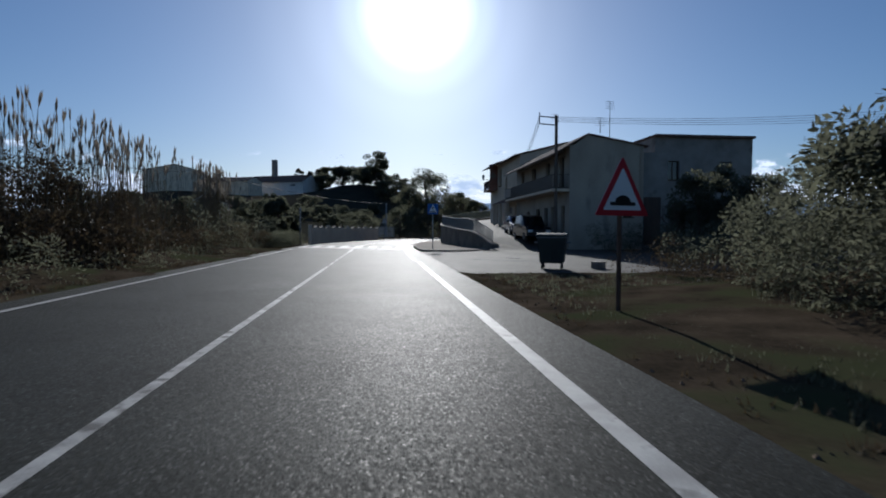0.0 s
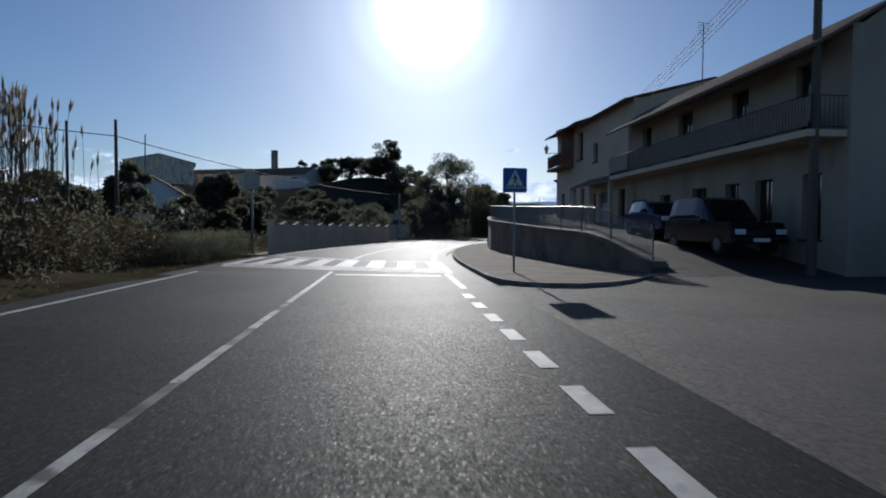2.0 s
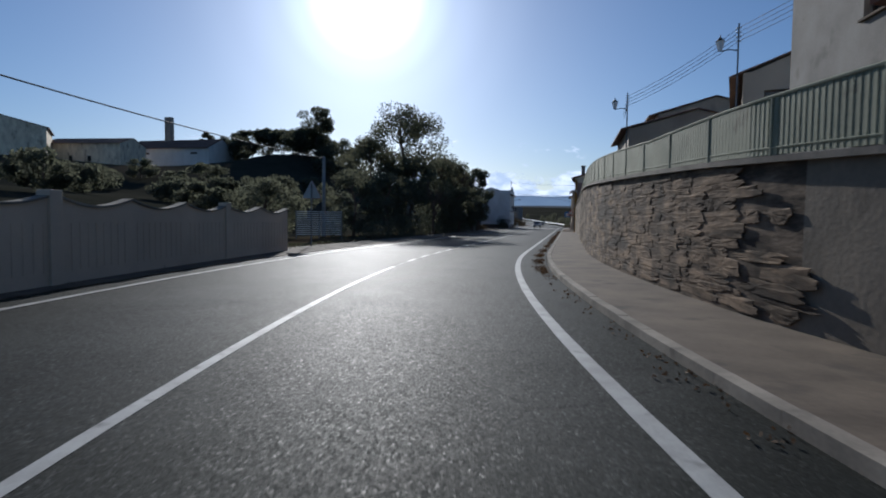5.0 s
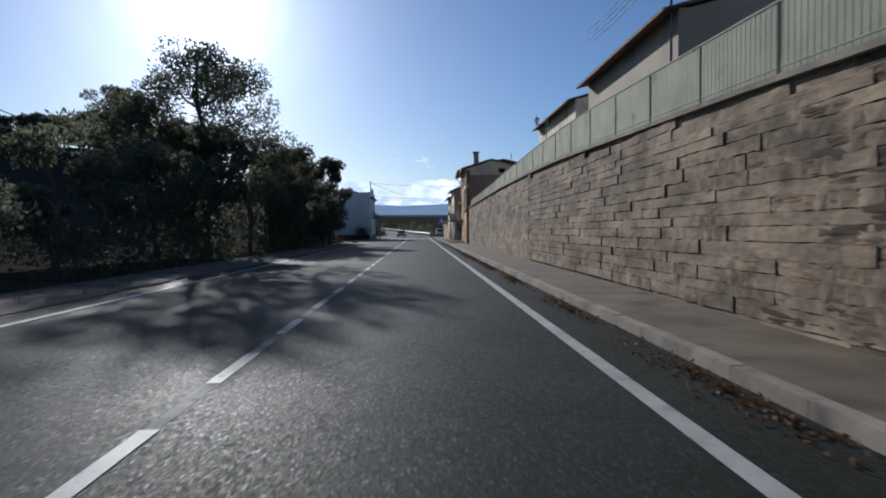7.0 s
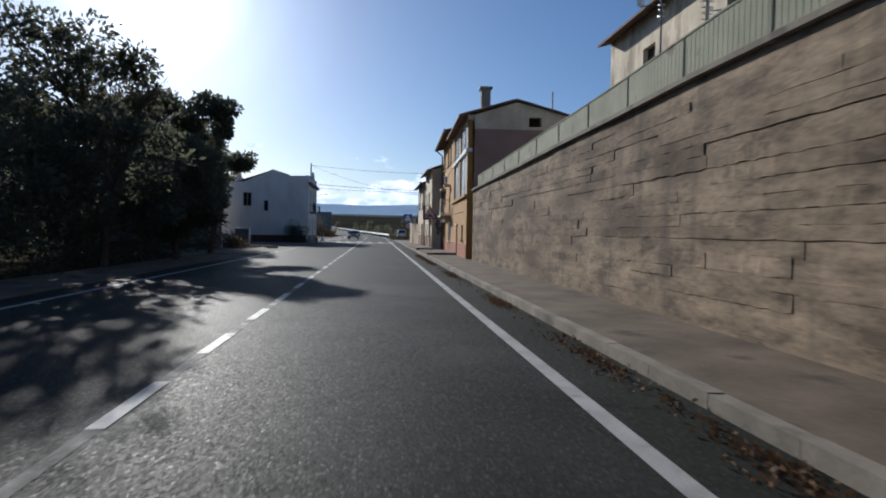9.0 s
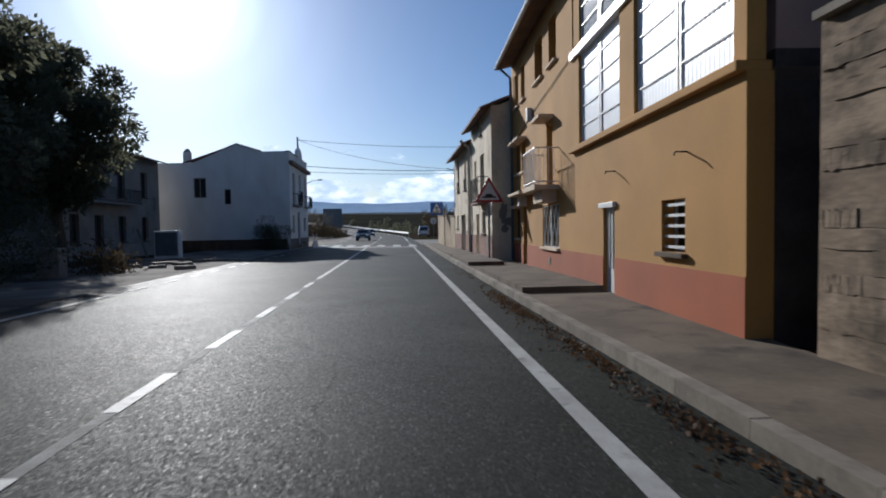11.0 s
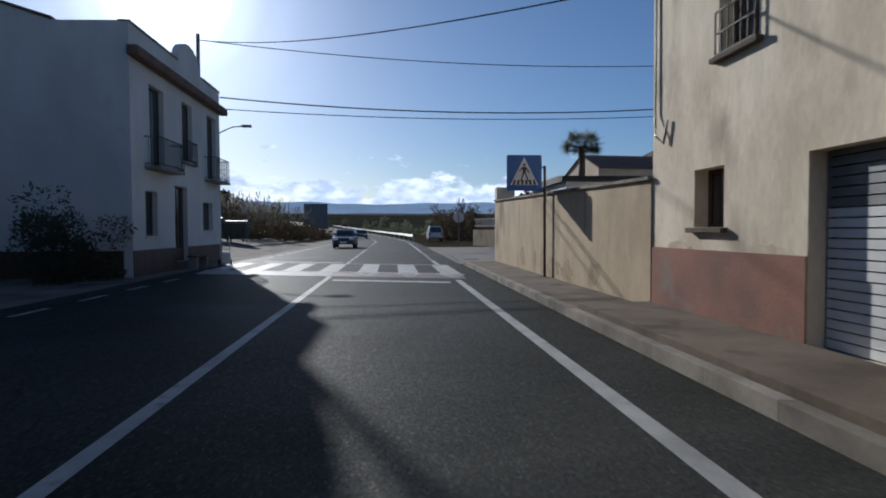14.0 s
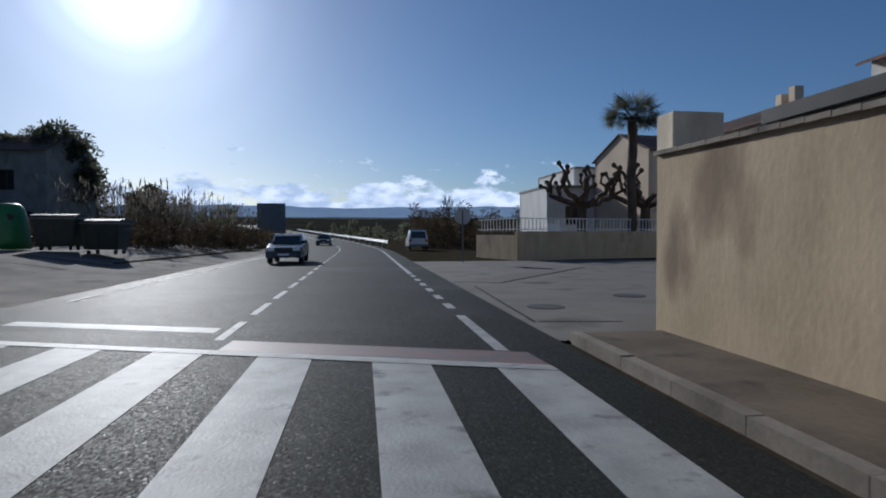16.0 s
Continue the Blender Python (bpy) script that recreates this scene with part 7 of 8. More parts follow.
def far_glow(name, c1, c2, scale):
    """Far backdrop whose glowing colour holds haze and daylight, with a slow change of tone."""
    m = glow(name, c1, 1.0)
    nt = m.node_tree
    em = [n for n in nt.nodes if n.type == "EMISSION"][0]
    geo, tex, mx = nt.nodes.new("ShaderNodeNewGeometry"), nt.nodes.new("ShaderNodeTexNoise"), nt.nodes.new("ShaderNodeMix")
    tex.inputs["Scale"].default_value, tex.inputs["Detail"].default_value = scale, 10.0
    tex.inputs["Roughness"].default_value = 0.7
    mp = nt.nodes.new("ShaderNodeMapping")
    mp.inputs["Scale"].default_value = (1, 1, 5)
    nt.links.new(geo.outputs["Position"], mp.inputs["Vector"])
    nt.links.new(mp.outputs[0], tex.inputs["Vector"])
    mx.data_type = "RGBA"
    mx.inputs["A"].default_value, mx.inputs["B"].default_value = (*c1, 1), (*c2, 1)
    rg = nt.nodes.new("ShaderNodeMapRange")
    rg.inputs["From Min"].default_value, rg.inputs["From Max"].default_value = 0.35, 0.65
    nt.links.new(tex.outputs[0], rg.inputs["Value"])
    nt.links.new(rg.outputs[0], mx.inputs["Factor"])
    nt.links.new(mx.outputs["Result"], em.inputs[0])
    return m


# Haze over hills and woods is put into these emission colours.
HAZE_HILL = far_glow("haze_glow_hills", (0.21, 0.27, 0.34), (0.16, 0.21, 0.29), 0.004)
FAR_PLAIN = far_glow("glowing_far_woods", (0.085, 0.086, 0.088), (0.04, 0.043, 0.046), 0.012)
ridge("backdrop_hills", 3600, -60, 172, 0.18, HAZE_HILL, "mountain ridge on the horizon, blue haze in its glowing colour", seed=3.0)
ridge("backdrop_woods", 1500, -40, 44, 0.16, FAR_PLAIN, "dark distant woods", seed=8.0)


# clouds low over the hills
def cloud_mat():
    m = bpy.data.materials.new("low_clouds")
    m.use_nodes = True
    nt = m.node_tree
    N, L = nt.nodes.new, nt.links.new
    geo, mp, t1 = N("ShaderNodeNewGeometry"), N("ShaderNodeMapping"), N("ShaderNodeTexNoise")
    mp.inputs["Scale"].default_value = (0.003, 0.003, 0.0066)
    t1.inputs["Scale"].default_value, t1.inputs["Detail"].default_value, t1.inputs["Roughness"].default_value = 1.0, 9.0, 0.62
    L(geo.outputs["Position"], mp.inputs[0])
    L(mp.outputs[0], t1.inputs["Vector"])
    sep, grad, sub, ramp = N("ShaderNodeSeparateXYZ"), N("ShaderNodeMapRange"), N("ShaderNodeMath"), N("ShaderNodeValToRGB")
    L(geo.outputs["Position"], sep.inputs[0])
    L(sep.outputs["Z"], grad.inputs["Value"])
    grad.inputs["From Min"].default_value, grad.inputs["From Max"].default_value = 195, 460
    grad.inputs["To Min"].default_value, grad.inputs["To Max"].default_value = -0.13, 0.16
    sub.operation = "SUBTRACT"
    L(t1.outputs[0], sub.inputs[0])
    L(grad.outputs[0], sub.inputs[1])
    ramp.color_ramp.elements[0].position, ramp.color_ramp.elements[1].position = 0.44, 0.52
    L(sub.outputs[0], ramp.inputs[0])
    em, tr, mx = N("ShaderNodeEmission"), N("ShaderNodeBsdfTransparent"), N("ShaderNodeMixShader")
    # Cloud light and grey shading are put into this glow as noise.
    t2, tone = N("ShaderNodeTexNoise"), N("ShaderNodeValToRGB")
    t2.inputs["Scale"].default_value, t2.inputs["Detail"].default_value = 2.2, 6.0
    L(mp.outputs[0], t2.inputs["Vector"])
    tone.color_ramp.elements[0].position, tone.color_ramp.elements[1].position = 0.38, 0.62
    tone.color_ramp.elements[0].color, tone.color_ramp.elements[1].color = (0.58, 0.63, 0.7, 1), (1.0, 0.98, 0.97, 1)
    L(t2.outputs[0], tone.inputs[0])
    L(tone.outputs[0], em.inputs[0])
    em.inputs[1].default_value = 1.15
    L(ramp.outputs[0], mx.inputs[0])
    L(tr.outputs[0], mx.inputs[1])
    L(em.outputs[0], mx.inputs[2])
    L(mx.outputs[0], nt.nodes["Material Output"].inputs[0])
    return m


bm = bmesh.new()
prev = None
for k in range(61):
    a_ = radians(-75 + 150 * k / 60)
    row = [bm.verts.new((4300 * math.sin(a_), 4300 * math.cos(a_), z)) for z in (-50, 620)]
    if prev:
        bm.faces.new((prev[0], row[0], row[1], prev[1]))
    prev = row
clouds = solo("backdrop_clouds", bm, cloud_mat(), "band of small white cumulus clouds low in the sky", "backdrop", "structure")


# glare round the low sun, painted as a glowing disc far beyond the hills
def sun_glare_mat():
    m = bpy.data.materials.new("sun_glare_glow")
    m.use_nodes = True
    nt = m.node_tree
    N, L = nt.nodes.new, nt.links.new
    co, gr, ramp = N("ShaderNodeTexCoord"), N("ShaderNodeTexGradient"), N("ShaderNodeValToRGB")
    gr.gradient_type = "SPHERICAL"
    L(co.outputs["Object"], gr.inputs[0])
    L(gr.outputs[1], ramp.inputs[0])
    # White core and falloff of the camera bloom are painted into this ramp.
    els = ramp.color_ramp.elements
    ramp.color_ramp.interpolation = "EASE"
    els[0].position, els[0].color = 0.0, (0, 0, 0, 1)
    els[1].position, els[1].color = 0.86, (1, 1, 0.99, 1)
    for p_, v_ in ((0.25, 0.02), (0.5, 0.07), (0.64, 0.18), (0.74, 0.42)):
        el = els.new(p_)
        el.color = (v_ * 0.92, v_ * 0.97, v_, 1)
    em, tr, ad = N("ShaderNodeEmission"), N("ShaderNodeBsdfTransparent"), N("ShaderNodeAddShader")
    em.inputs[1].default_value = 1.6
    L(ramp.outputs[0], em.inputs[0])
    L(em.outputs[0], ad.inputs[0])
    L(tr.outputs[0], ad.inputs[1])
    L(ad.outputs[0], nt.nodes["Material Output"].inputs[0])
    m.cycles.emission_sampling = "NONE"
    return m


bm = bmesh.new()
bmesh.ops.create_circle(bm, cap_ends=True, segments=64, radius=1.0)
halo = solo("backdrop_sun_glare", bm, sun_glare_mat(), "painted glow disc for the glare round the low sun", "backdrop", "structure")
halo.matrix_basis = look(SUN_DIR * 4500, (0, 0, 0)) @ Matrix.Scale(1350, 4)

# ---- plants ----
nr = np.random.RandomState(11)


def leaf_cloud(name, centres, radii, per, size, material, parent=None, label="", aspect=2.2, flat=0.8, up=0.0, droop=0.0):
    """Many small leaf quads scattered through soft clumps, as one mesh."""
    C_, R_ = np.asarray(centres, float), np.asarray(radii, float)
    n = len(C_) * per
    idx = np.repeat(np.arange(len(C_)), per)
    d = nr.normal(size=(n, 3))
    d /= np.linalg.norm(d, axis=1)[:, None]
    rad = R_[idx] * nr.uniform(0.25, 1.08, n) ** 0.6
    pos = C_[idx] + d * rad[:, None] * np.array([1, 1, flat])
    a_ = nr.normal(size=(n, 3))
    a_[:, 2] += up
    a_ = a_ * 0.6 + d * 0.7
    a_[:, 2] -= droop
    a_ /= np.linalg.norm(a_, axis=1)[:, None]
    b_ = np.cross(a_, nr.normal(size=(n, 3)))
    b_ /= np.linalg.norm(b_, axis=1)[:, None] + 1e-9
    sz = size * nr.uniform(0.6, 1.35, n)[:, None]
    w = b_ * sz / aspect / 1.0
    l_ = a_ * sz
    V = np.stack([pos, pos + l_ * 0.5 + w * 0.5, pos + l_, pos + l_ * 0.5 - w * 0.5], 1).reshape(-1, 3)
    me = bpy.data.meshes.new(name)
    me.vertices.add(n * 4)
    me.vertices.foreach_set("co", V.astype(np.float32).ravel())
    me.loops.add(n * 4)
    me.loops.foreach_set("vertex_index", np.arange(n * 4, dtype=np.int32))
    me.polygons.add(n)
    me.polygons.foreach_set("loop_start", np.arange(0, n * 4, 4, dtype=np.int32))
    me.polygons.foreach_set("loop_total", np.full(n, 4, dtype=np.int32))
    me.update()
    me.materials.append(material)
    ob = new(name, me)
    if parent is not None:
        ob.parent = parent
        ob.matrix_parent_inverse = world_of(parent).inverted()
    if label:
        ob["label"] = label
    return ob


def limb(bm, p, q, r0, r1, bend=0.12, n=5):
    p, q = Vector(p), Vector(q)
    L_ = (q - p).length
    pts, rs = [], []
    for k in range(n + 1):
        t_ = k / n
        off = Vector((rng.uniform(-1, 1), rng.uniform(-1, 1), rng.uniform(-0.4, 0.4))) * bend * L_ * math.sin(math.pi * t_) * 0.5
        pts.append(p.lerp(q, t_) + off)
        rs.append(r0 + (r1 - r0) * t_)
    pipe(bm, pts, rs, 6)
    return pts


def tree(x, y, z, height, crown_r, crown_lo, label, leaf=PINE, clumps=26, per=220, size=0.3, trunk_r=0.2, aspect=2.2, shape="pine", name="tree", lean=(0, 0)):
    t_ = thing(name, label, "tree", at=(x, y, z))
    bm = bmesh.new()
    top = Vector((x + lean[0], y + lean[1], z + height * 0.93))
    pts = limb(bm, (x, y, z - 0.3), top, trunk_r, trunk_r * 0.25, 0.1, 8)
    cs, rs = [], []
    mid = z + (crown_lo + height) / 2
    half = (height - crown_lo) / 2
    for k in range(clumps):
        a_ = rng.uniform(0, 2 * math.pi)
        h = rng.uniform(-1, 1)
        prof = math.sqrt(max(0.05, 1 - h * h)) if shape != "cone" else max(0.12, (1 - h) / 2)
        rr = crown_r * prof * math.sqrt(rng.uniform(0.15, 1))
        c = Vector((x + lean[0] * 0.7 + rr * math.cos(a_), y + lean[1] * 0.7 + rr * math.sin(a_), mid + h * half * 0.9))
        r = crown_r * rng.uniform(0.2, 0.36)
        cs.append(c)
        rs.append(r)
        base = pts[min(len(pts) - 2, max(2, int(len(pts) * (c.z - z) / height * 0.8)))]
        if k % 2 == 0:
            limb(bm, base, c, trunk_r * 0.3, trunk_r * 0.07, 0.25, 4)
    part("trunk", bm, BARK, t_)
    leaf_cloud("crown", cs, rs, per, size, leaf, t_, aspect=aspect, flat=0.7)
    return t_


def gz_(x, y):
    return ground_z(x, y)


# pines and evergreens along the left, past the fence
tree(-15.4, 1.0, 0, 14.3, 4.6, 5.6, "tall spreading pine with an open grey-green crown", PINE, 60, 280, 0.26, 0.34)
tree(-12.4, -3.6, 0, 8.0, 2.2, 4.0, "slender side pine beside the road", PINE, 26, 220, 0.26, 0.2)
tree(-12.2, 9.4, 0, 9.6, 3.0, 4.6, "feathery conifer with open layered boughs", PINE, 44, 150, 0.27, 0.2)
tree(-18.0, -2.0, 0, 10.0, 3.4, 4.5, "pine with a thin crown behind the roadside trees", PINE, 28, 220, 0.27, 0.22)
tree(-8.9, 16.9, 0, 8.6, 2.0, 2.0, "narrow dark pine at the row's end", PINE, 34, 300, 0.25, 0.18)
tree(-8.6, 10.7, 0, 5.6, 2.2, 0.8, "dense dark evergreen at the roadside", LEAF, 34, 210, 0.22, 0.16)
tree(-9.5, 6.2, 0, 5.4, 2.6, 0.8, "dense dark evergreen at the roadside", LEAF, 34, 210, 0.22, 0.16)
tree(-10.8, 1.6, 0, 5.4, 2.8, 0.6, "dense dark evergreen at the roadside", LEAF, 34, 210, 0.22, 0.16)
tree(-12.0, -6.5, 0, 5.4, 2.7, 0.5, "dense dark evergreen at the roadside", LEAF, 34, 210, 0.22, 0.16)
tree(-12.8, -11.5, 0, 5.8, 2.8, 0.5, "dense dark evergreen at the roadside", LEAF, 34, 210, 0.22, 0.16)
tree(-13.8, -17.5, 0, 5.6, 2.6, 0.5, "dense dark evergreen behind the gate", LEAF, 30, 210, 0.22, 0.16)
tree(-18.0, -24.0, 0, 4.0, 2.8, 0.4, "dense dark evergreen behind the gate", LEAF, 30, 210, 0.22, 0.16)
tree(-14.0, 13.6, 0, 7.0, 3.2, 0.8, "dense dark evergreen behind the row", LEAF, 30, 300, 0.24, 0.18)
tree(-13.4, 21.4, 0, 7.4, 3.2, 1.6, "bushy pine beside the villa", PINE, 36, 280, 0.28, 0.22)
tree(-24.0, -12.0, 0, 5.0, 3.4, 0.6, "evergreen tree behind the fence", LEAF, 28, 300, 0.24, 0.2)
tree(-15.6, 34.5, 0, 10.6, 3.1, 2.5, "tall pine beside the yard", PINE, 70, 340, 0.26, 0.26)
tree(-16.4, 28.4, 0, 11.4, 3.7, 1.2, "broad dark pine beside the yard", PINE, 90, 340, 0.26, 0.28)
# glossy evergreens near the white cottage
for x, y, h, r in ((-16.3, -64.0, 5.6, 1.6), (-6.5, -66.8, 4.4, 1.35), (-8.6, -61.2, 3.0, 1.0), (-21.0, -70.5, 5.2, 2.1), (-14.6, -53.0, 4.2, 1.9), (-11.6, -73.0, 4.0, 1.8), (-21.4, -76.0, 5.4, 2.4), (-18.2, -57.0, 3.8, 1.9)):
    tree(x, y, 0, h, r, 0.8, "glossy dark broad-leaved evergreen behind the fence", LEAF, 34, 420, 0.2, 0.14, aspect=1.9)
for s, o, h in ((-76.5, 12.9, 3.6), (-73.2, 15.3, 4.0), (-78.3, 16.5, 4.2), (-80.5, 14.1, 4.4), (-71.6, 18.2, 3.8), (-74.5, 11.6, 3.0)):
    p = rp(s, o)
    tree(p.x, p.y, gz_(p.x, p.y), h, 2.4, 0.4, "dark evergreen above the scrub on the grassy bank", LEAF, 40, 420, 0.18, 0.14)
for s, o, h in ((-52.0, 19.6, 4.6), (-50.6, 21.8, 5.2), (-53.4, 22.4, 4.4)):
    p = rp(s, o)
    tree(p.x, p.y, gz_(p.x, p.y), h, 1.9, 0.4, "dark evergreen before the grey rear house", LEAF, 36, 320, 0.16, 0.12)
# bare tree
def bare_tree(x, y, z, h, spread, label, levels=3, mat_=BARK):
    t_ = thing("bare_tree", label, "tree", at=(x, y, z))
    bm = bmesh.new()

    def grow(p, d, L_, r, lvl):
        q = p + d * L_
        limb(bm, p, q, r, r * 0.6, 0.15, 3)
        if lvl == 0:
            return
        for _ in range(4):
            nd = (d + Vector((rng.uniform(-1, 1), rng.uniform(-1, 1), rng.uniform(-0.2, 0.7))) * spread).normalized()
            grow(p.lerp(q, rng.uniform(0.55, 1.0)), nd, L_ * rng.uniform(0.5, 0.75), r * 0.5, lvl - 1)
    grow(Vector((x, y, z - 0.2)), Vector((0.05, 0, 1)).normalized(), h * 0.4, h * 0.02, levels)
    part("trunk", bm, mat_, t_)
    return t_


bare_tree(-11.4, 10.8, 0, 10.0, 0.75, "leafless tree with fine twigs among evergreens", 5)
bare_tree(27.4, -80.5, 0.1, 4.0, 0.8, "small leafless pruned tree before the house wing", 3)
bare_tree(-9.3, -8.0, 0, 6.5, 0.75, "leafless shrub tree at the roadside", 4)

# pines on the hill round the far house, and low evergreens on its slope
tree(-57.8, 70.4, gz_(-57.8, 70.4), 12.4, 4.6, 5.4, "umbrella pine on the hill", PINE, 30, 220, 0.5, 0.24)
for k in range(9):
    x, y = -66 - 3.4 * k + rng.uniform(-1.5, 1.5), 75 + 0.6 * k + rng.uniform(-3, 3)
    z = gz_(x, y)
    tree(x, y, z, 24.6 - z + rng.uniform(-1.6, 1.6), rng.uniform(2.4, 3.4), 4.5, "umbrella pine on the hill", PINE, 20, 180, 0.5, 0.2)
for k in range(16):
    x, y = rng.uniform(-88, -48), rng.uniform(62, 82)
    tree(x, y, gz_(x, y), rng.uniform(5.0, 8.0), rng.uniform(2.6, 3.6), 0.6, "dark evergreen on the hilltop", LEAF, 20, 190, 0.42, 0.16)
for k in range(30):
    x, y = rng.uniform(-72, -27), rng.uniform(-22, 62)
    tree(x, y, gz_(x, y), rng.uniform(2.6, 4.4), rng.uniform(2.2, 3.4), 0.4, "low dark evergreen on the wooded slope", LEAF, 16, 190, 0.36, 0.14)


def scrub_bed(name, spots, label, material, hmin, hmax, per, size, category="scrub"):
    cs, rs = [], []
    for s, o, k in spots:
        p = rp(s, o)
        z = ground_z(p.x, p.y)
        h = rng.uniform(hmin, hmax) * k
        zz = 0.25
        while zz < h:
            cs.append((p.x + rng.uniform(-0.4, 0.4), p.y + rng.uniform(-0.4, 0.4), z + zz))
            rs.append(rng.uniform(0.4, 0.75))
            zz += 0.6
    ob = leaf_cloud(name, cs, rs, per, size, material, None, label, aspect=3.0)
    return tagged(ob, label, category, kind="stuff")


spots = [(s + rng.uniform(-0.6, 0.6), o + rng.uniform(-0.6, 0.6), 0.55 + 0.45 * smooth01((-o - 7.6) / 2.5)) for s in steps(-104, -56, 1.0) for o in (-7.7, -8.7, -9.9, -11.4)]
scrub_bed("left_scrub", spots, "tall dry brown scrub and brambles on the bank", SCRUB, 2.1, 3.4, 150, 0.16)
spots = [(s + rng.uniform(-0.5, 0.5), o + rng.uniform(-0.4, 0.4), (0.62 + 0.38 * smooth01((-o - 7.4) / 2.2)) * 0.75) for s in steps(-55, -31.5, 0.8) for o in (-7.4, -8.4, -9.6, -11.0)]
scrub_bed("left_thicket", spots, "dense tangled brown thicket behind the verge", SCRUB, 2.0, 2.7, 110, 0.14)
spots = [(s + rng.uniform(-0.5, 0.5), o + rng.uniform(-0.4, 0.4), 0.9) for s in steps(-50, -31, 1.3) for o in (-7.9, -10.2)]
scrub_bed("left_thicket", spots, "dark leafy shrubs growing through the thicket", LEAF, 1.9, 3.1, 80, 0.15)
spots = [(s + rng.uniform(-0.2, 0.2), o, 1.0) for s in steps(-37.5, -29.9, 0.5) for o in (-6.2, -6.8)]
scrub_bed("hedge", spots, "dark clipped hedge at the fence's end", LEAF, 1.35, 1.45, 420, 0.075, "hedge")
spots = [(s + rng.uniform(-0.6, 0.6), o + rng.uniform(-0.6, 0.6), 0.7) for s in steps(-100, -40, 1.6) for o in (-6.7, -7.5)]
scrub_bed("bramble", spots, "dark glossy brambles along the verge", LEAF, 0.5, 1.4, 90, 0.12)
spots = [(s + rng.uniform(-0.6, 0.6), o + rng.uniform(-0.6, 0.6), 0.45 + 0.55 * smooth01((o - 7) / 3.4)) for s in steps(-108, -70.5, 1.1) for o in (9.3, 10.2, 11.2, 12.8, 14.4, 16)]
scrub_bed("right_scrub", spots, "dense dark scrub on the grassy bank", LEAF, 1.9, 2.6, 300, 0.11)
spots = [(s + rng.uniform(-0.6, 0.6), o + rng.uniform(-0.6, 0.6), 0.6) for s in steps(-70, -63.5, 1.2) for o in (10.6, 11.8, 13.2, 15)]
scrub_bed("dry_bush", spots, "brown dry bushes beside the side street", SCRUB, 0.7, 1.7, 240, 0.09)
# Shrubs added to fill the dark band at the wall's foot.
spots = [(s + rng.uniform(-0.3, 0.3), o + rng.uniform(-0.4, 0.4), 1.0) for s in (-46.2, -47.2) for o in steps(16.2, 27, 0.8)]
scrub_bed("shrub", spots, "low shrubs filling the dark band along the block's end wall", LEAF, 0.9, 1.7, 160, 0.11)
spots = [(s + rng.uniform(-0.5, 0.5), o + rng.uniform(-0.6, 0.6), 0.4 + 0.6 * smooth01((o - 13.5) / 11)) for s in steps(-63.5, -53.5, 1.2) for o in steps(13.2 + 0.35 * (s + 63.5), 30, 1.4)]
scrub_bed("bank_scrub", spots, "tangled dark shrubs at the edge of the side street", LEAF, 1.8, 3.6, 120, 0.13)
spots = [(s + rng.uniform(-0.8, 0.8), o + rng.uniform(-0.6, 0.6), 0.55 + 0.25 * smooth01((s - 4) / 6)) for s in steps(14, 50, 1.6) for o in (-8.2, -9.4, -11.4)]
scrub_bed("hedge", spots, "dark untrimmed undergrowth below the trees", LEAF, 1.0, 2.6, 55, 0.22)
spots = [(s + rng.uniform(-0.6, 0.6), o + rng.uniform(-0.6, 0.6), 0.9) for s in steps(-44, -30, 1.6) for o in (-9.0, -10.5, -12.5)]
scrub_bed("hedge", spots, "dark undergrowth before the cottage", LEAF, 0.8, 2.0, 55, 0.22)
spots = [(s + rng.uniform(-1, 1), o + rng.uniform(-1, 1), 0.8) for s in steps(118, 166, 1.8) for o in (-9.0, -10.6, -12.4, -14.6, -17.0)]
scrub_bed("reed_undergrowth", spots, "brown undergrowth along the far verge", SCRUB, 1.0, 2.4, 120, 0.24)
spots = [(s, o + rng.uniform(-0.3, 0.3), 0.9) for s in steps(84.9, 86.3, 0.5) for o in (-6.6, -7.3)]
spots2 = [(s + rng.uniform(-0.7, 0.7), o + rng.uniform(-0.5, 0.5), 1.0) for s in steps(51, 63, 1.2) for o in (-9.2, -10.6, -12.2)]
scrub_bed("hedge", spots2, "dark undergrowth below the pines at the yard", LEAF, 1.2, 2.6, 80, 0.18)
spots2 = [(64.0 + rng.uniform(-1.0, 1.0), -8.4 + rng.uniform(-0.6, 0.6), 1.0) for _ in range(9)]
scrub_bed("brush_pile", spots2, "dark heap of cut branches in the yard", SCRUB, 0.5, 0.9, 90, 0.22, "brush pile")
scrub_bed("shrub", spots, "rounded dark shrub against the white gable", LEAF, 1.9, 2.4, 220, 0.14)
spots = [(s + rng.uniform(-1.5, 1.5), o + rng.uniform(-1.5, 1.5), 1.0) for s in steps(126, 165, 2.2) for o in (9, 11, 13.5)] + [(s, o, 1) for s in steps(140, 165, 2.5) for o in (16, 20, 24)]
scrub_bed("right_hedge", [q for q in spots if q[0] > 140], "bare brown hedge beyond the terrace", SCRUB, 1.6, 4.6, 45, 0.36)
spots = [(190 + rng.uniform(0, 160), rng.uniform(-130, 120), 1.0) for _ in range(420)]
scrub_bed("far_woods", [q for q in spots if abs(rp(q[0], q[1]).x - far_road(q[0], 0).x) > 12], "dark low woods across the plain", LEAF, 2.0, 5.0, 26, 0.9)
spots = [(rng.uniform(165, 260), rng.uniform(-120, -30), 1.0) for _ in range(160)]
scrub_bed("far_woods", spots, "dark wooded slope beyond the yard", LEAF, 4.0, 11.0, 24, 0.9)


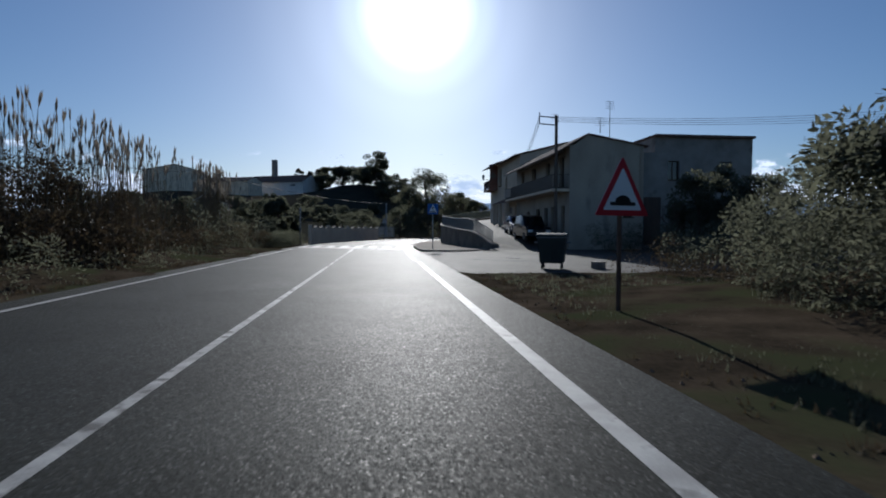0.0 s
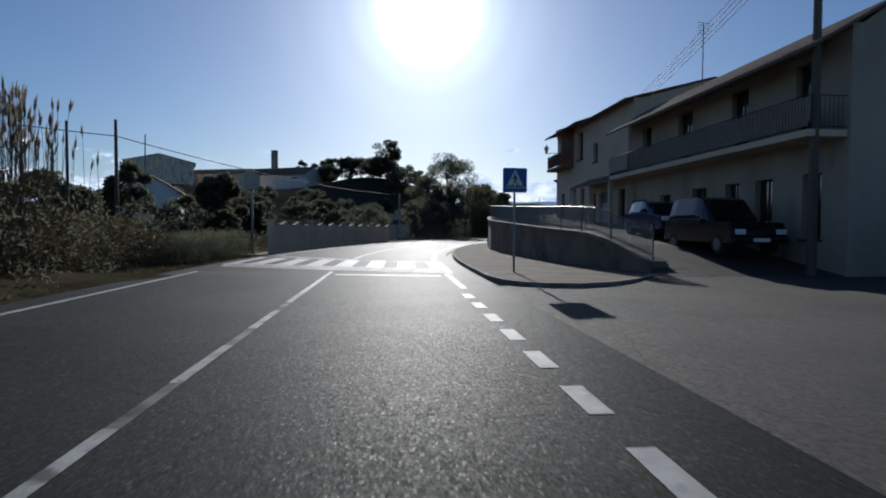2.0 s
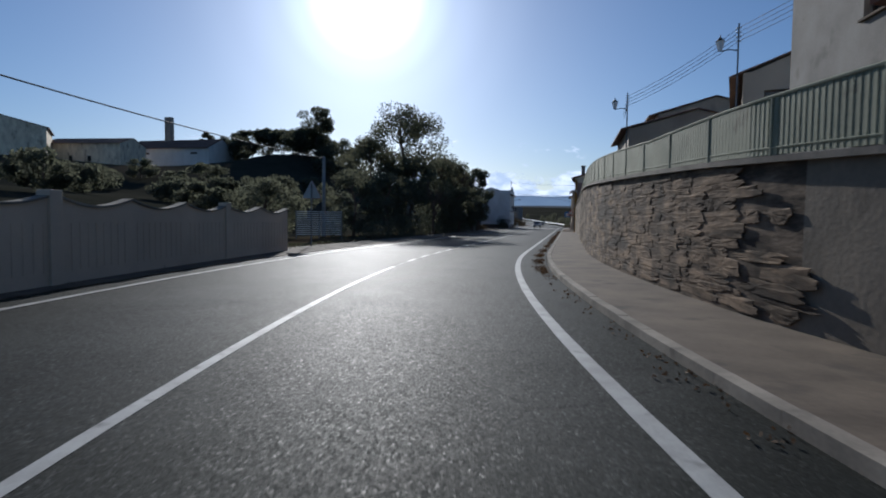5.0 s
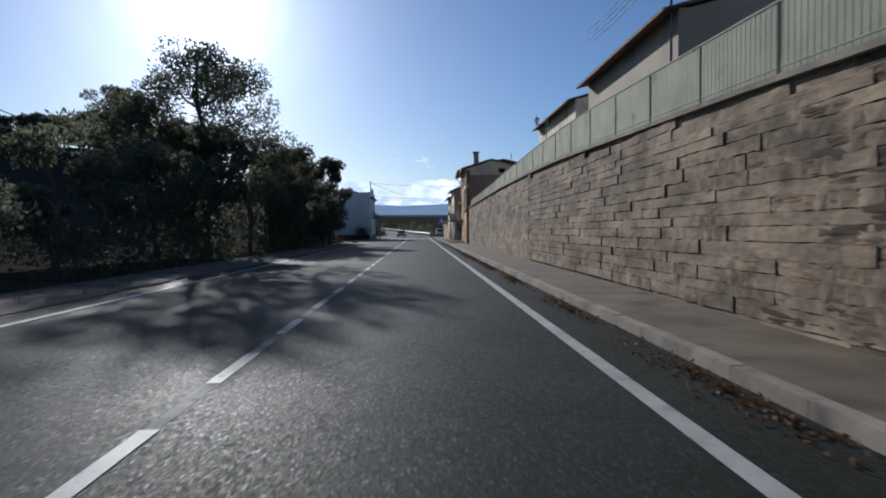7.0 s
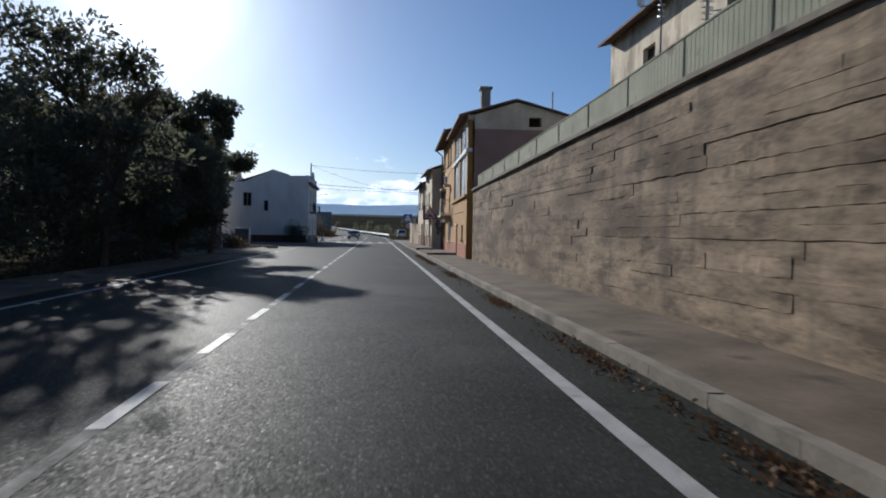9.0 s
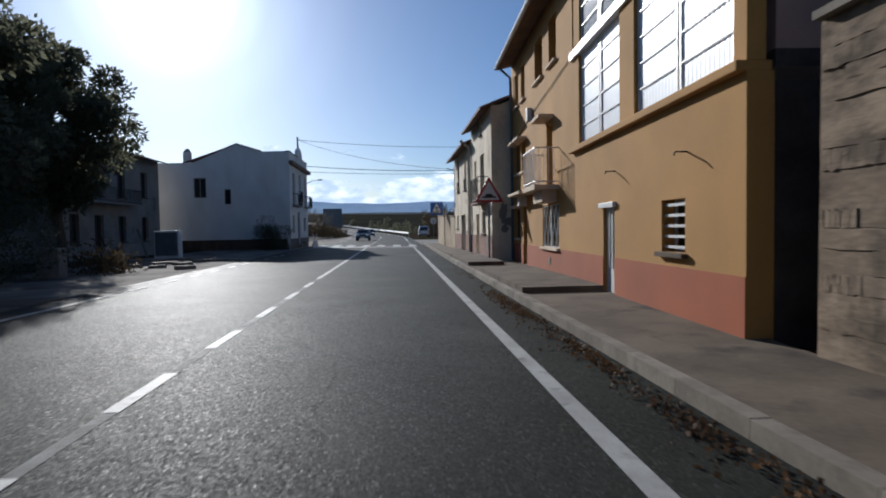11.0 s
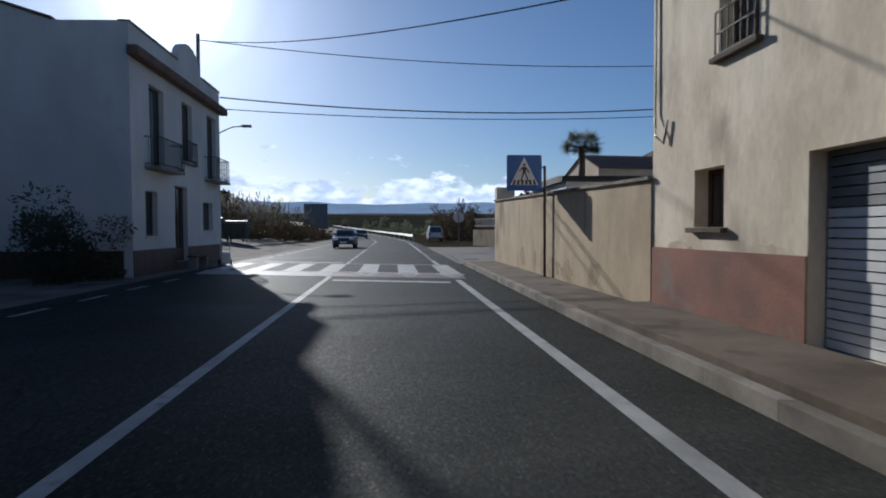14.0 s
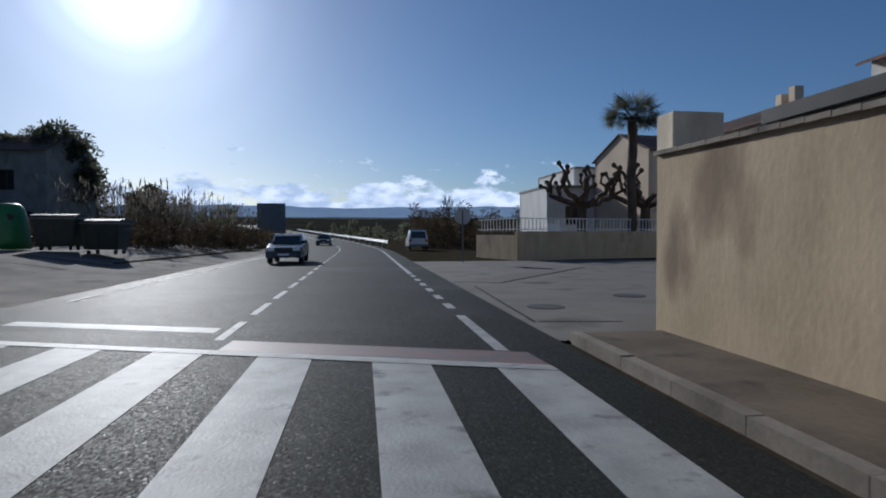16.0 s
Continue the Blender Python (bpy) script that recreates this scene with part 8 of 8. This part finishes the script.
# giant reeds with plumes
def reeds(name, spots, hlo, hhi, label, lean=0.12):
    v, f, v2, f2 = [], [], [], []
    for s, o in spots:
        p = rp(s, o)
        z = ground_z(p.x, p.y)
        h = rng.uniform(hlo, hhi)
        dx, dy = rng.gauss(0, lean), rng.gauss(0, lean)
        for k in range(3):
            a_ = 2 * math.pi * k / 3
            v.append((p.x + 0.016 * math.cos(a_), p.y + 0.016 * math.sin(a_), z))
        for k in range(3):
            a_ = 2 * math.pi * k / 3
            v.append((p.x + dx * h * 0.5 + 0.008 * math.cos(a_), p.y + dy * h * 0.5 + 0.008 * math.sin(a_), z + h))
        b = len(v) - 6
        f += [(b, b + 1, b + 4, b + 3), (b + 1, b + 2, b + 5, b + 4), (b + 2, b, b + 3, b + 5)]
        top = Vector((p.x + dx * h * 0.5, p.y + dy * h * 0.5, z + h))
        for k in range(4):
            a_ = rng.uniform(0, 2 * math.pi)
            w = Vector((math.cos(a_), math.sin(a_), 0)) * 0.036
            up_ = Vector((dx * 0.5 + rng.uniform(-0.05, 0.05), dy * 0.5 + rng.uniform(-0.05, 0.05), rng.uniform(0.35, 0.6)))
            c = len(v2)
            v2 += [top - Vector((0, 0, 0.05)), top + up_ * 0.4 + w, top + up_, top + up_ * 0.4 - w]
            f2.append((c, c + 1, c + 2, c + 3))
        for k in range(4):
            t_ = rng.uniform(0.2, 0.85)
            q = Vector((p.x + dx * h * 0.5 * t_, p.y + dy * h * 0.5 * t_, z + h * t_))
            a_ = rng.uniform(0, 2 * math.pi)
            d = Vector((math.cos(a_), math.sin(a_), 0.7)).normalized() * rng.uniform(0.4, 0.7)
            w = Vector((-d.y, d.x, 0)).normalized() * 0.018
            c = len(v)
            v += [tuple(q - w), tuple(q + w), tuple(q + d + Vector((0, 0, -0.15)))]
            f.append((c, c + 1, c + 2))
    me = bpy.data.meshes.new(name)
    me.from_pydata([tuple(q) for q in v], [], f)
    me.materials.append(REED)
    bed = tagged(new(name, me), label, "reeds", kind="stuff")
    me = bpy.data.meshes.new("plumes")
    me.from_pydata([tuple(q) for q in v2], [], f2)
    me.materials.append(PLUME)
    pl = new("plume", me)
    pl.parent = bed
    tagged(pl, "feathery pale reed plumes", kind="stuff")
    return bed


clump = lambda s, o, n, r: [(s + rng.gauss(0, r), o + rng.gauss(0, r * 0.5)) for _ in range(n)]
reeds("reed_bed", clump(-57.9, -9.2, 60, 1.6) + clump(-54.5, -9.7, 40, 1.2) + clump(-66.4, -9.7, 70, 2.2) + clump(-61.3, -9.8, 40, 2.0) + clump(-73.2, -9.7, 60, 3.0) + clump(-51.6, -9.8, 12, 0.8) + clump(-58.8, -8.5, 50, 1.8) + clump(-51.6, -9.8, 6, 0.8), 3.1, 4.9, "tall dry giant reeds with pale plumes on the bank")
reeds("reed_bed", clump(-42.3, -9.3, 110, 1.3) + clump(-40.1, -10.2, 36, 1.2) + clump(-44.5, -9.2, 50, 1.4), 3.2, 5.0, "tall dark reed canes with plumes above the thicket", 0.1)
reeds("reed_bed", [(rng.uniform(120, 158), rng.uniform(-17, -9.5)) for _ in range(420)] + [(rng.uniform(124, 140), rng.uniform(-16, -12)) for _ in range(200)], 2.2, 4.0, "pale plumed reeds along the far verge", 0.2)


# grass and weeds on the verges
def tufts(name, spots, label, material, h=0.22, blades=7):
    v, f = [], []
    for s, o in spots:
        p = rp(s, o)
        z = max(ground_z(p.x, p.y), -0.05)
        for k in range(blades):
            a_ = rng.uniform(0, 2 * math.pi)
            d = Vector((math.cos(a_) * 0.5, math.sin(a_) * 0.5, 1)).normalized() * h * rng.uniform(0.5, 1.4)
            w = Vector((-math.sin(a_), math.cos(a_), 0)) * 0.012
            b = Vector((p.x + rng.uniform(-0.08, 0.08), p.y + rng.uniform(-0.08, 0.08), z - 0.02))
            c = len(v)
            v += [tuple(b - w), tuple(b + w), tuple(b + d)]
            f.append((c, c + 1, c + 2))
    me = bpy.data.meshes.new(name)
    me.from_pydata(v, [], f)
    me.materials.append(material)
    return tagged(new(name, me), label, "grass", kind="stuff")


tufts("dry_grass", [(rng.uniform(-108, -64.6), rng.uniform(4.65, 9.6)) for _ in range(1900)], "short dry grass on the wide verge", SCRUB, 0.1)
tufts("green_grass", [(rng.uniform(-108, -64.6), rng.uniform(5.2, 9.8)) for _ in range(2400)], "sparse green weeds on the wide verge", LEAF, 0.11)
tufts("dry_grass", [(rng.uniform(-118, -30), rng.uniform(-8.6, -5.3)) for _ in range(3200)], "short dry grass below the reeds", SCRUB, 0.14)
tufts("green_grass", [(rng.uniform(-118, 55), rng.uniform(-9.0, -5.4)) for _ in range(1500)], "sparse green weeds below the hedge", LEAF, 0.14)


# palm and pollarded trees on the garden terrace
def palm(x, y, z, h, r):
    t_ = thing("palm_tree", "fan palm with a thick dark trunk and a rounded head", "palm", at=(x, y, z))
    bm = bmesh.new()
    pts = [(x + 0.06 * math.sin(k), y, z + h * k / 10) for k in range(11)]
    pipe(bm, pts, [0.26 + 0.03 * (k % 2) for k in range(11)], 10)
    part("trunk", bm, BARK, t_)
    for k in range(80):
        a_, e_ = rng.uniform(0, 2 * math.pi), rng.uniform(-0.35, 1.0)
        d = Vector((math.cos(a_) * math.cos(e_), math.sin(a_) * math.cos(e_), math.sin(e_)))
        bm = bmesh.new()
        b = Vector((x, y, z + h))
        stem = d * r * 0.55
        side = d.cross(Vector((0, 0, 1))).normalized()
        upv = side.cross(d)
        tube(bm, b, b + stem, 0.02, 0.012, 4)
        for j in range(11):
            q = (j - 5) / 5 * 1.35
            dd = (d * math.cos(q) + side * math.sin(q)) * r * (0.55 - 0.12 * abs(q))
            tip = b + stem + dd + Vector((0, 0, -0.18 * r * abs(q) - 0.05))
            wv = upv.cross(dd).normalized() * 0.035
            m_ = b + stem + dd * 0.5
            bm.faces.new([bm.verts.new(p_) for p_ in (b + stem, m_ + wv, tip, m_ - wv)])
        part("frond", bm, LEAF, t_)
    return t_


palm(16.1, 79.9, 1.3, 7.0, 1.9)


def pollard(x, y, z, label, k=1.0):
    t_ = thing("pollarded_plane", label, "tree", at=(x, y, z))
    bm = bmesh.new()
    limb(bm, (x, y, z - 0.1), (x, y, z + 1.3 * k), 0.26 * k, 0.22 * k, 0.05, 3)
    for i in range(7):
        a_ = 2 * math.pi * i / 7 + rng.uniform(-0.3, 0.3)
        p = Vector((x, y, z + 1.25 * k))
        q = p + Vector((math.cos(a_) * 1.4, math.sin(a_) * 1.4, rng.uniform(0.3, 0.8))) * k
        limb(bm, p, q, 0.15 * k, 0.1 * k, 0.25, 4)
        for j in range(3):
            w = q + Vector((math.cos(a_) * rng.uniform(-0.2, 0.7) + rng.uniform(-0.4, 0.4), math.sin(a_) * 0.4 + rng.uniform(-0.4, 0.4), rng.uniform(0.3, 1.1))) * k
            limb(bm, q, w, 0.08 * k, 0.06 * k, 0.35, 3)
            bmesh.ops.create_icosphere(bm, subdivisions=1, radius=0.12 * k, matrix=Matrix.Translation(w))
    part("trunk", bm, BARK, t_)
    return t_


pollard(14.3, 83.2, 1.3, "knobbly pollarded plane tree without leaves", 1.5)
pollard(18.4, 82.6, 1.3, "knobbly pollarded plane tree without leaves", 1.5)
bare_tree(9.5, 110, 0, 8.0, 0.5, "leafless poplar beyond the hedge", 3)
bare_tree(14.5, 160, -1, 9.0, 0.8, "leafless round tree on the plain", 4)
tree(-30.0, 107.8, 0, 12.0, 4.4, 4.0, "bushy pine behind the containers", PINE, 36, 300, 0.4, 0.25)
tree(-24.5, 117.8, 0, 7.0, 2.6, 1.0, "small dark pine behind the containers", PINE, 24, 260, 0.4, 0.18)

# ---- wall stones, board marks, litter: small pieces ----
stone_meshes = []
for k in range(12):
    # a flat rough block: an irregular outline, a gently uneven face and rounded arrises
    bm = bmesh.new()
    n = 20
    ring = []
    for i in range(n):
        a_ = 2 * math.pi * (i + rng.uniform(-0.3, 0.3)) / n
        c, d = math.cos(a_), math.sin(a_)
        r = 1.0 / max(abs(c), abs(d)) * rng.uniform(0.8, 1.1)
        ring.append((0.5 * c * min(r, 1.38), 0.5 * d * min(r, 1.38)))
    outer = [bm.verts.new((x, 0.5, z)) for x, z in ring]
    lip = [bm.verts.new((x * 0.99, -0.1 + rng.uniform(-0.2, 0.2), z * 0.97)) for x, z in ring]
    inner = [bm.verts.new((x * rng.uniform(0.5, 0.8), -0.35 + rng.uniform(-0.35, 0.35), z * rng.uniform(0.4, 0.8))) for x, z in ring]
    mid = bm.verts.new((rng.uniform(-0.1, 0.1), -0.4 + rng.uniform(-0.3, 0.3), rng.uniform(-0.1, 0.1)))
    for i in range(n):
        j = (i + 1) % n
        bm.faces.new((outer[i], outer[j], lip[j], lip[i]))
        bm.faces.new((lip[i], lip[j], inner[j], inner[i]))
        bm.faces.new((inner[i], inner[j], mid))
    stone_meshes.append(mesh_of("stone", bm, STONE))


def place_piece(name, me, parent, m):
    ob = new(name, me)
    ob.parent = parent
    ob.matrix_parent_inverse = world_of(parent).inverted()
    ob.matrix_basis = m
    return ob


# sandstone blocks on the bend
stones = []
s_, course = None, 0
z = 0.14
while z < 3.2:
    h = rng.choice((0.1, 0.14, 0.18, 0.24))
    s = -21.5 + rng.uniform(0, 0.5)
    while s < 5.5:
        L_ = rng.uniform(0.35, 1.9)
        if rng.random() > max(smooth01((-17 - s) / 4), smooth01((s - 3.0) / 2.0)) and z + h < wall_top(s + L_ / 2) - 0.01:
            stones.append((s + L_ / 2, z + h / 2, L_, h))
        s += L_
    z += h
stones.sort(key=lambda q: abs(q[0] + 4))
rest = bmesh.new()
for k, (s, zc, L_, h) in enumerate(stones):
    m = at_road(s, wall_o(s) + 0.036 - 0.012 * rng.random(), zc) @ Matrix.Rotation(-math.pi / 2, 4, "Z")
    m = m @ Matrix.Rotation(rng.uniform(-0.02, 0.02), 4, "Y") @ Matrix.Diagonal((L_ * rng.uniform(1.06, 1.16), 0.02, h * rng.uniform(1.06, 1.2), 1))
    if k < 300:
        place_piece("stone", rng.choice(stone_meshes), retain, m)
    else:
        bmx = bmesh.new()
        bmx.from_mesh(rng.choice(stone_meshes))
        bmx.transform(m)
        for f in bmx.faces:
            rest.faces.new([rest.verts.new(v.co) for v in f.verts])
        bmx.free()
if rest.faces:
    tagged(part("stone_rest", rest, STONE, retain), kind="stuff")
else:
    rest.free()

# board-marked concrete on the straight: long courses, each a little proud or sunk
board_meshes = []
for k in range(8):
    bm = bmesh.new()
    n = 16
    rows = []
    for i in range(n + 1):
        x = -0.5 + i / n
        w = rng.uniform(-0.18, 0.18)
        rows.append([bm.verts.new((x, y + (rng.uniform(-0.08, 0.08) if y < 0 else 0), z_ + (rng.uniform(-0.07, 0.07)))) for y, z_ in ((-0.5, -0.47), (-0.5, 0.47), (0.5, 0.5), (0.5, -0.5))])
    for a_, b_ in zip(rows, rows[1:]):
        for i in range(4):
            bm.faces.new((a_[i], a_[(i + 1) % 4], b_[(i + 1) % 4], b_[i]))
    bm.faces.new(rows[0])
    bm.faces.new(rows[-1][::-1])
    board_meshes.append(mesh_of("board_course", bm, BOARD_CONCRETE))
z = 0.14
while z < 3.4:
    h = rng.uniform(0.13, 0.24)
    s = 2.0 + rng.uniform(0, 0.9)
    while s < 47.6:
        L_ = rng.uniform(1.4, 4.4)
        if s < 20.4 < s + L_:
            L_ = 20.35 - s
        L_ = min(L_, 47.95 - s)
        if L_ > 0.04 and rng.random() > (0.0 if s < 20.3 else 0.25) and z + h < wall_top(s + L_ / 2) + 0.02:
            c = s + L_ / 2
            m = at_road(c, wall_o(c) + (lerp(c, [2.5, 5, 16], [0.078, 0.07, 0.008]) - rng.uniform(0, 0.01) if c < 20.4 else 0.06 - rng.uniform(0, 0.014)), z + h / 2) @ Matrix.Rotation(math.pi / 2, 4, "Z") @ Matrix.Rotation(math.pi, 4, "Z")
            m = m @ Matrix.Rotation(-math.atan(wall_o(c + 0.5) - wall_o(c - 0.5)), 4, "Z")
            place_piece("board_course", rng.choice(board_meshes), retain, m @ Matrix.Diagonal((L_ * 1.0, 0.1 if c < 20.4 else 0.05, h * (1.01 if c < 20.4 else 1.04), 1)))
        s += max(L_, 0.05)
    z += h
# back wall added to the shaded recess between the wall and the orange house
part("recess_wall", B((0, 1.2, -0.2), (1.5, 1.5, 4.2), frame_m(rp(47.6, 6.2), (0, 1, 0), (1, 0, 0))), GREY_WALL, retain, "added grey back wall of the shaded recess")

# leaf litter along the kerb
litter = [(rng.uniform(-30, 64), 4.38 - abs(rng.gauss(0, 0.16))) for _ in range(500)] + [(c + rng.gauss(0, 0.7), 4.3 - abs(rng.gauss(0, 0.12))) for c in (-9, -5.5, -2, 2, 7, 12.5, 17, 19, 22.5, 25, 28, 33, 40, 46.5, 49, 52, 53.5) for _ in range(110)]
cs = [tuple(rp(s, o, 0.01)) for s, o in litter]
ob = leaf_cloud("leaf_litter", cs, [0.07] * len(cs), 4, 0.045, DRY_LEAF, None, aspect=1.5, flat=0.25)
tagged(ob, "dry brown leaf litter drifted along the kerb", "leaf litter", kind="stuff")
# raised slabs at the doors
for s0, s1, o0, o1, h in ((53.8, 59.5, 4.66, 6.3, 0.1), (62.1, 67.8, 4.66, 5.9, 0.12), (68.7, 78.3, 4.7, 5.9, 0.08)):
    if h:
        solo("door_slab", strip(bmesh.new(), s0, s1, o0, o1, KH + h, 2, h + 0.05), CONCRETE, "raised concrete slab before the house doors", "slab", "structure")
# open joints in the concrete of the side road
for (s0, o0), (s1, o1), w_ in (((100.8, 5.87), (107.7, 11.17), 0.16), ((101.35, 4.55), (100.8, 5.87), 0.1), ((93.54, 4.7), (93.33, 6.02), 0.07), ((99.8, 4.9), (93.5, 4.62), 0.05)):
    p, q = rp(s0, o0, -0.02), rp(s1, o1, -0.02)
    solo("road_joint", B((0, -w_ / 2, -0.02), ((q - p).length, w_ / 2, 0.009), frame_m(p, q - p, Vector((-(q - p).y, (q - p).x, 0)))), ASPHALT, "dark tarred joint across the concrete side road", "road joint", "structure")
# drain covers and patches
for s, o in ((-56.2, 6.6), (-55.0, 8.4), (95.3, 5.4), (96.9, 7.9)):
    z = terrace_z(s) * smooth01((o - 5.0) / 6.0) if s < 0 else -0.015
    solo("manhole_cover", T(rp(s, o, z - 0.02), rp(s, o, z + 0.012), 0.36, n=20), BLACK_METAL, "round iron manhole cover", "manhole cover", "structure")

# loose stones on the verge
v, f = [], []
for _ in range(1500):
    p = rp(rng.uniform(-108, -63.6), 4.6 + 5.4 * rng.random() ** 1.4)
    z, r = max(ground_z(p.x, p.y), -0.05), rng.choice((0.01, 0.015, 0.022, 0.04))
    c, a_ = len(v), rng.uniform(0, 3)
    for k in range(4):
        v.append((p.x + r * math.cos(a_ + k * 1.57) * rng.uniform(0.7, 1.2), p.y + r * math.sin(a_ + k * 1.57) * rng.uniform(0.7, 1.2), z - 0.01))
    v.append((p.x + rng.uniform(-0.3, 0.3) * r, p.y + rng.uniform(-0.3, 0.3) * r, z + r * 0.8))
    f += [(c + k, c + (k + 1) % 4, c + 4) for k in range(4)]
me = bpy.data.meshes.new("rubble")
me.from_pydata(v, [], f)
me.materials.append(STONE)
tagged(new("rubble", me), "loose brown stones scattered over the bare verge", "stones", kind="stuff")
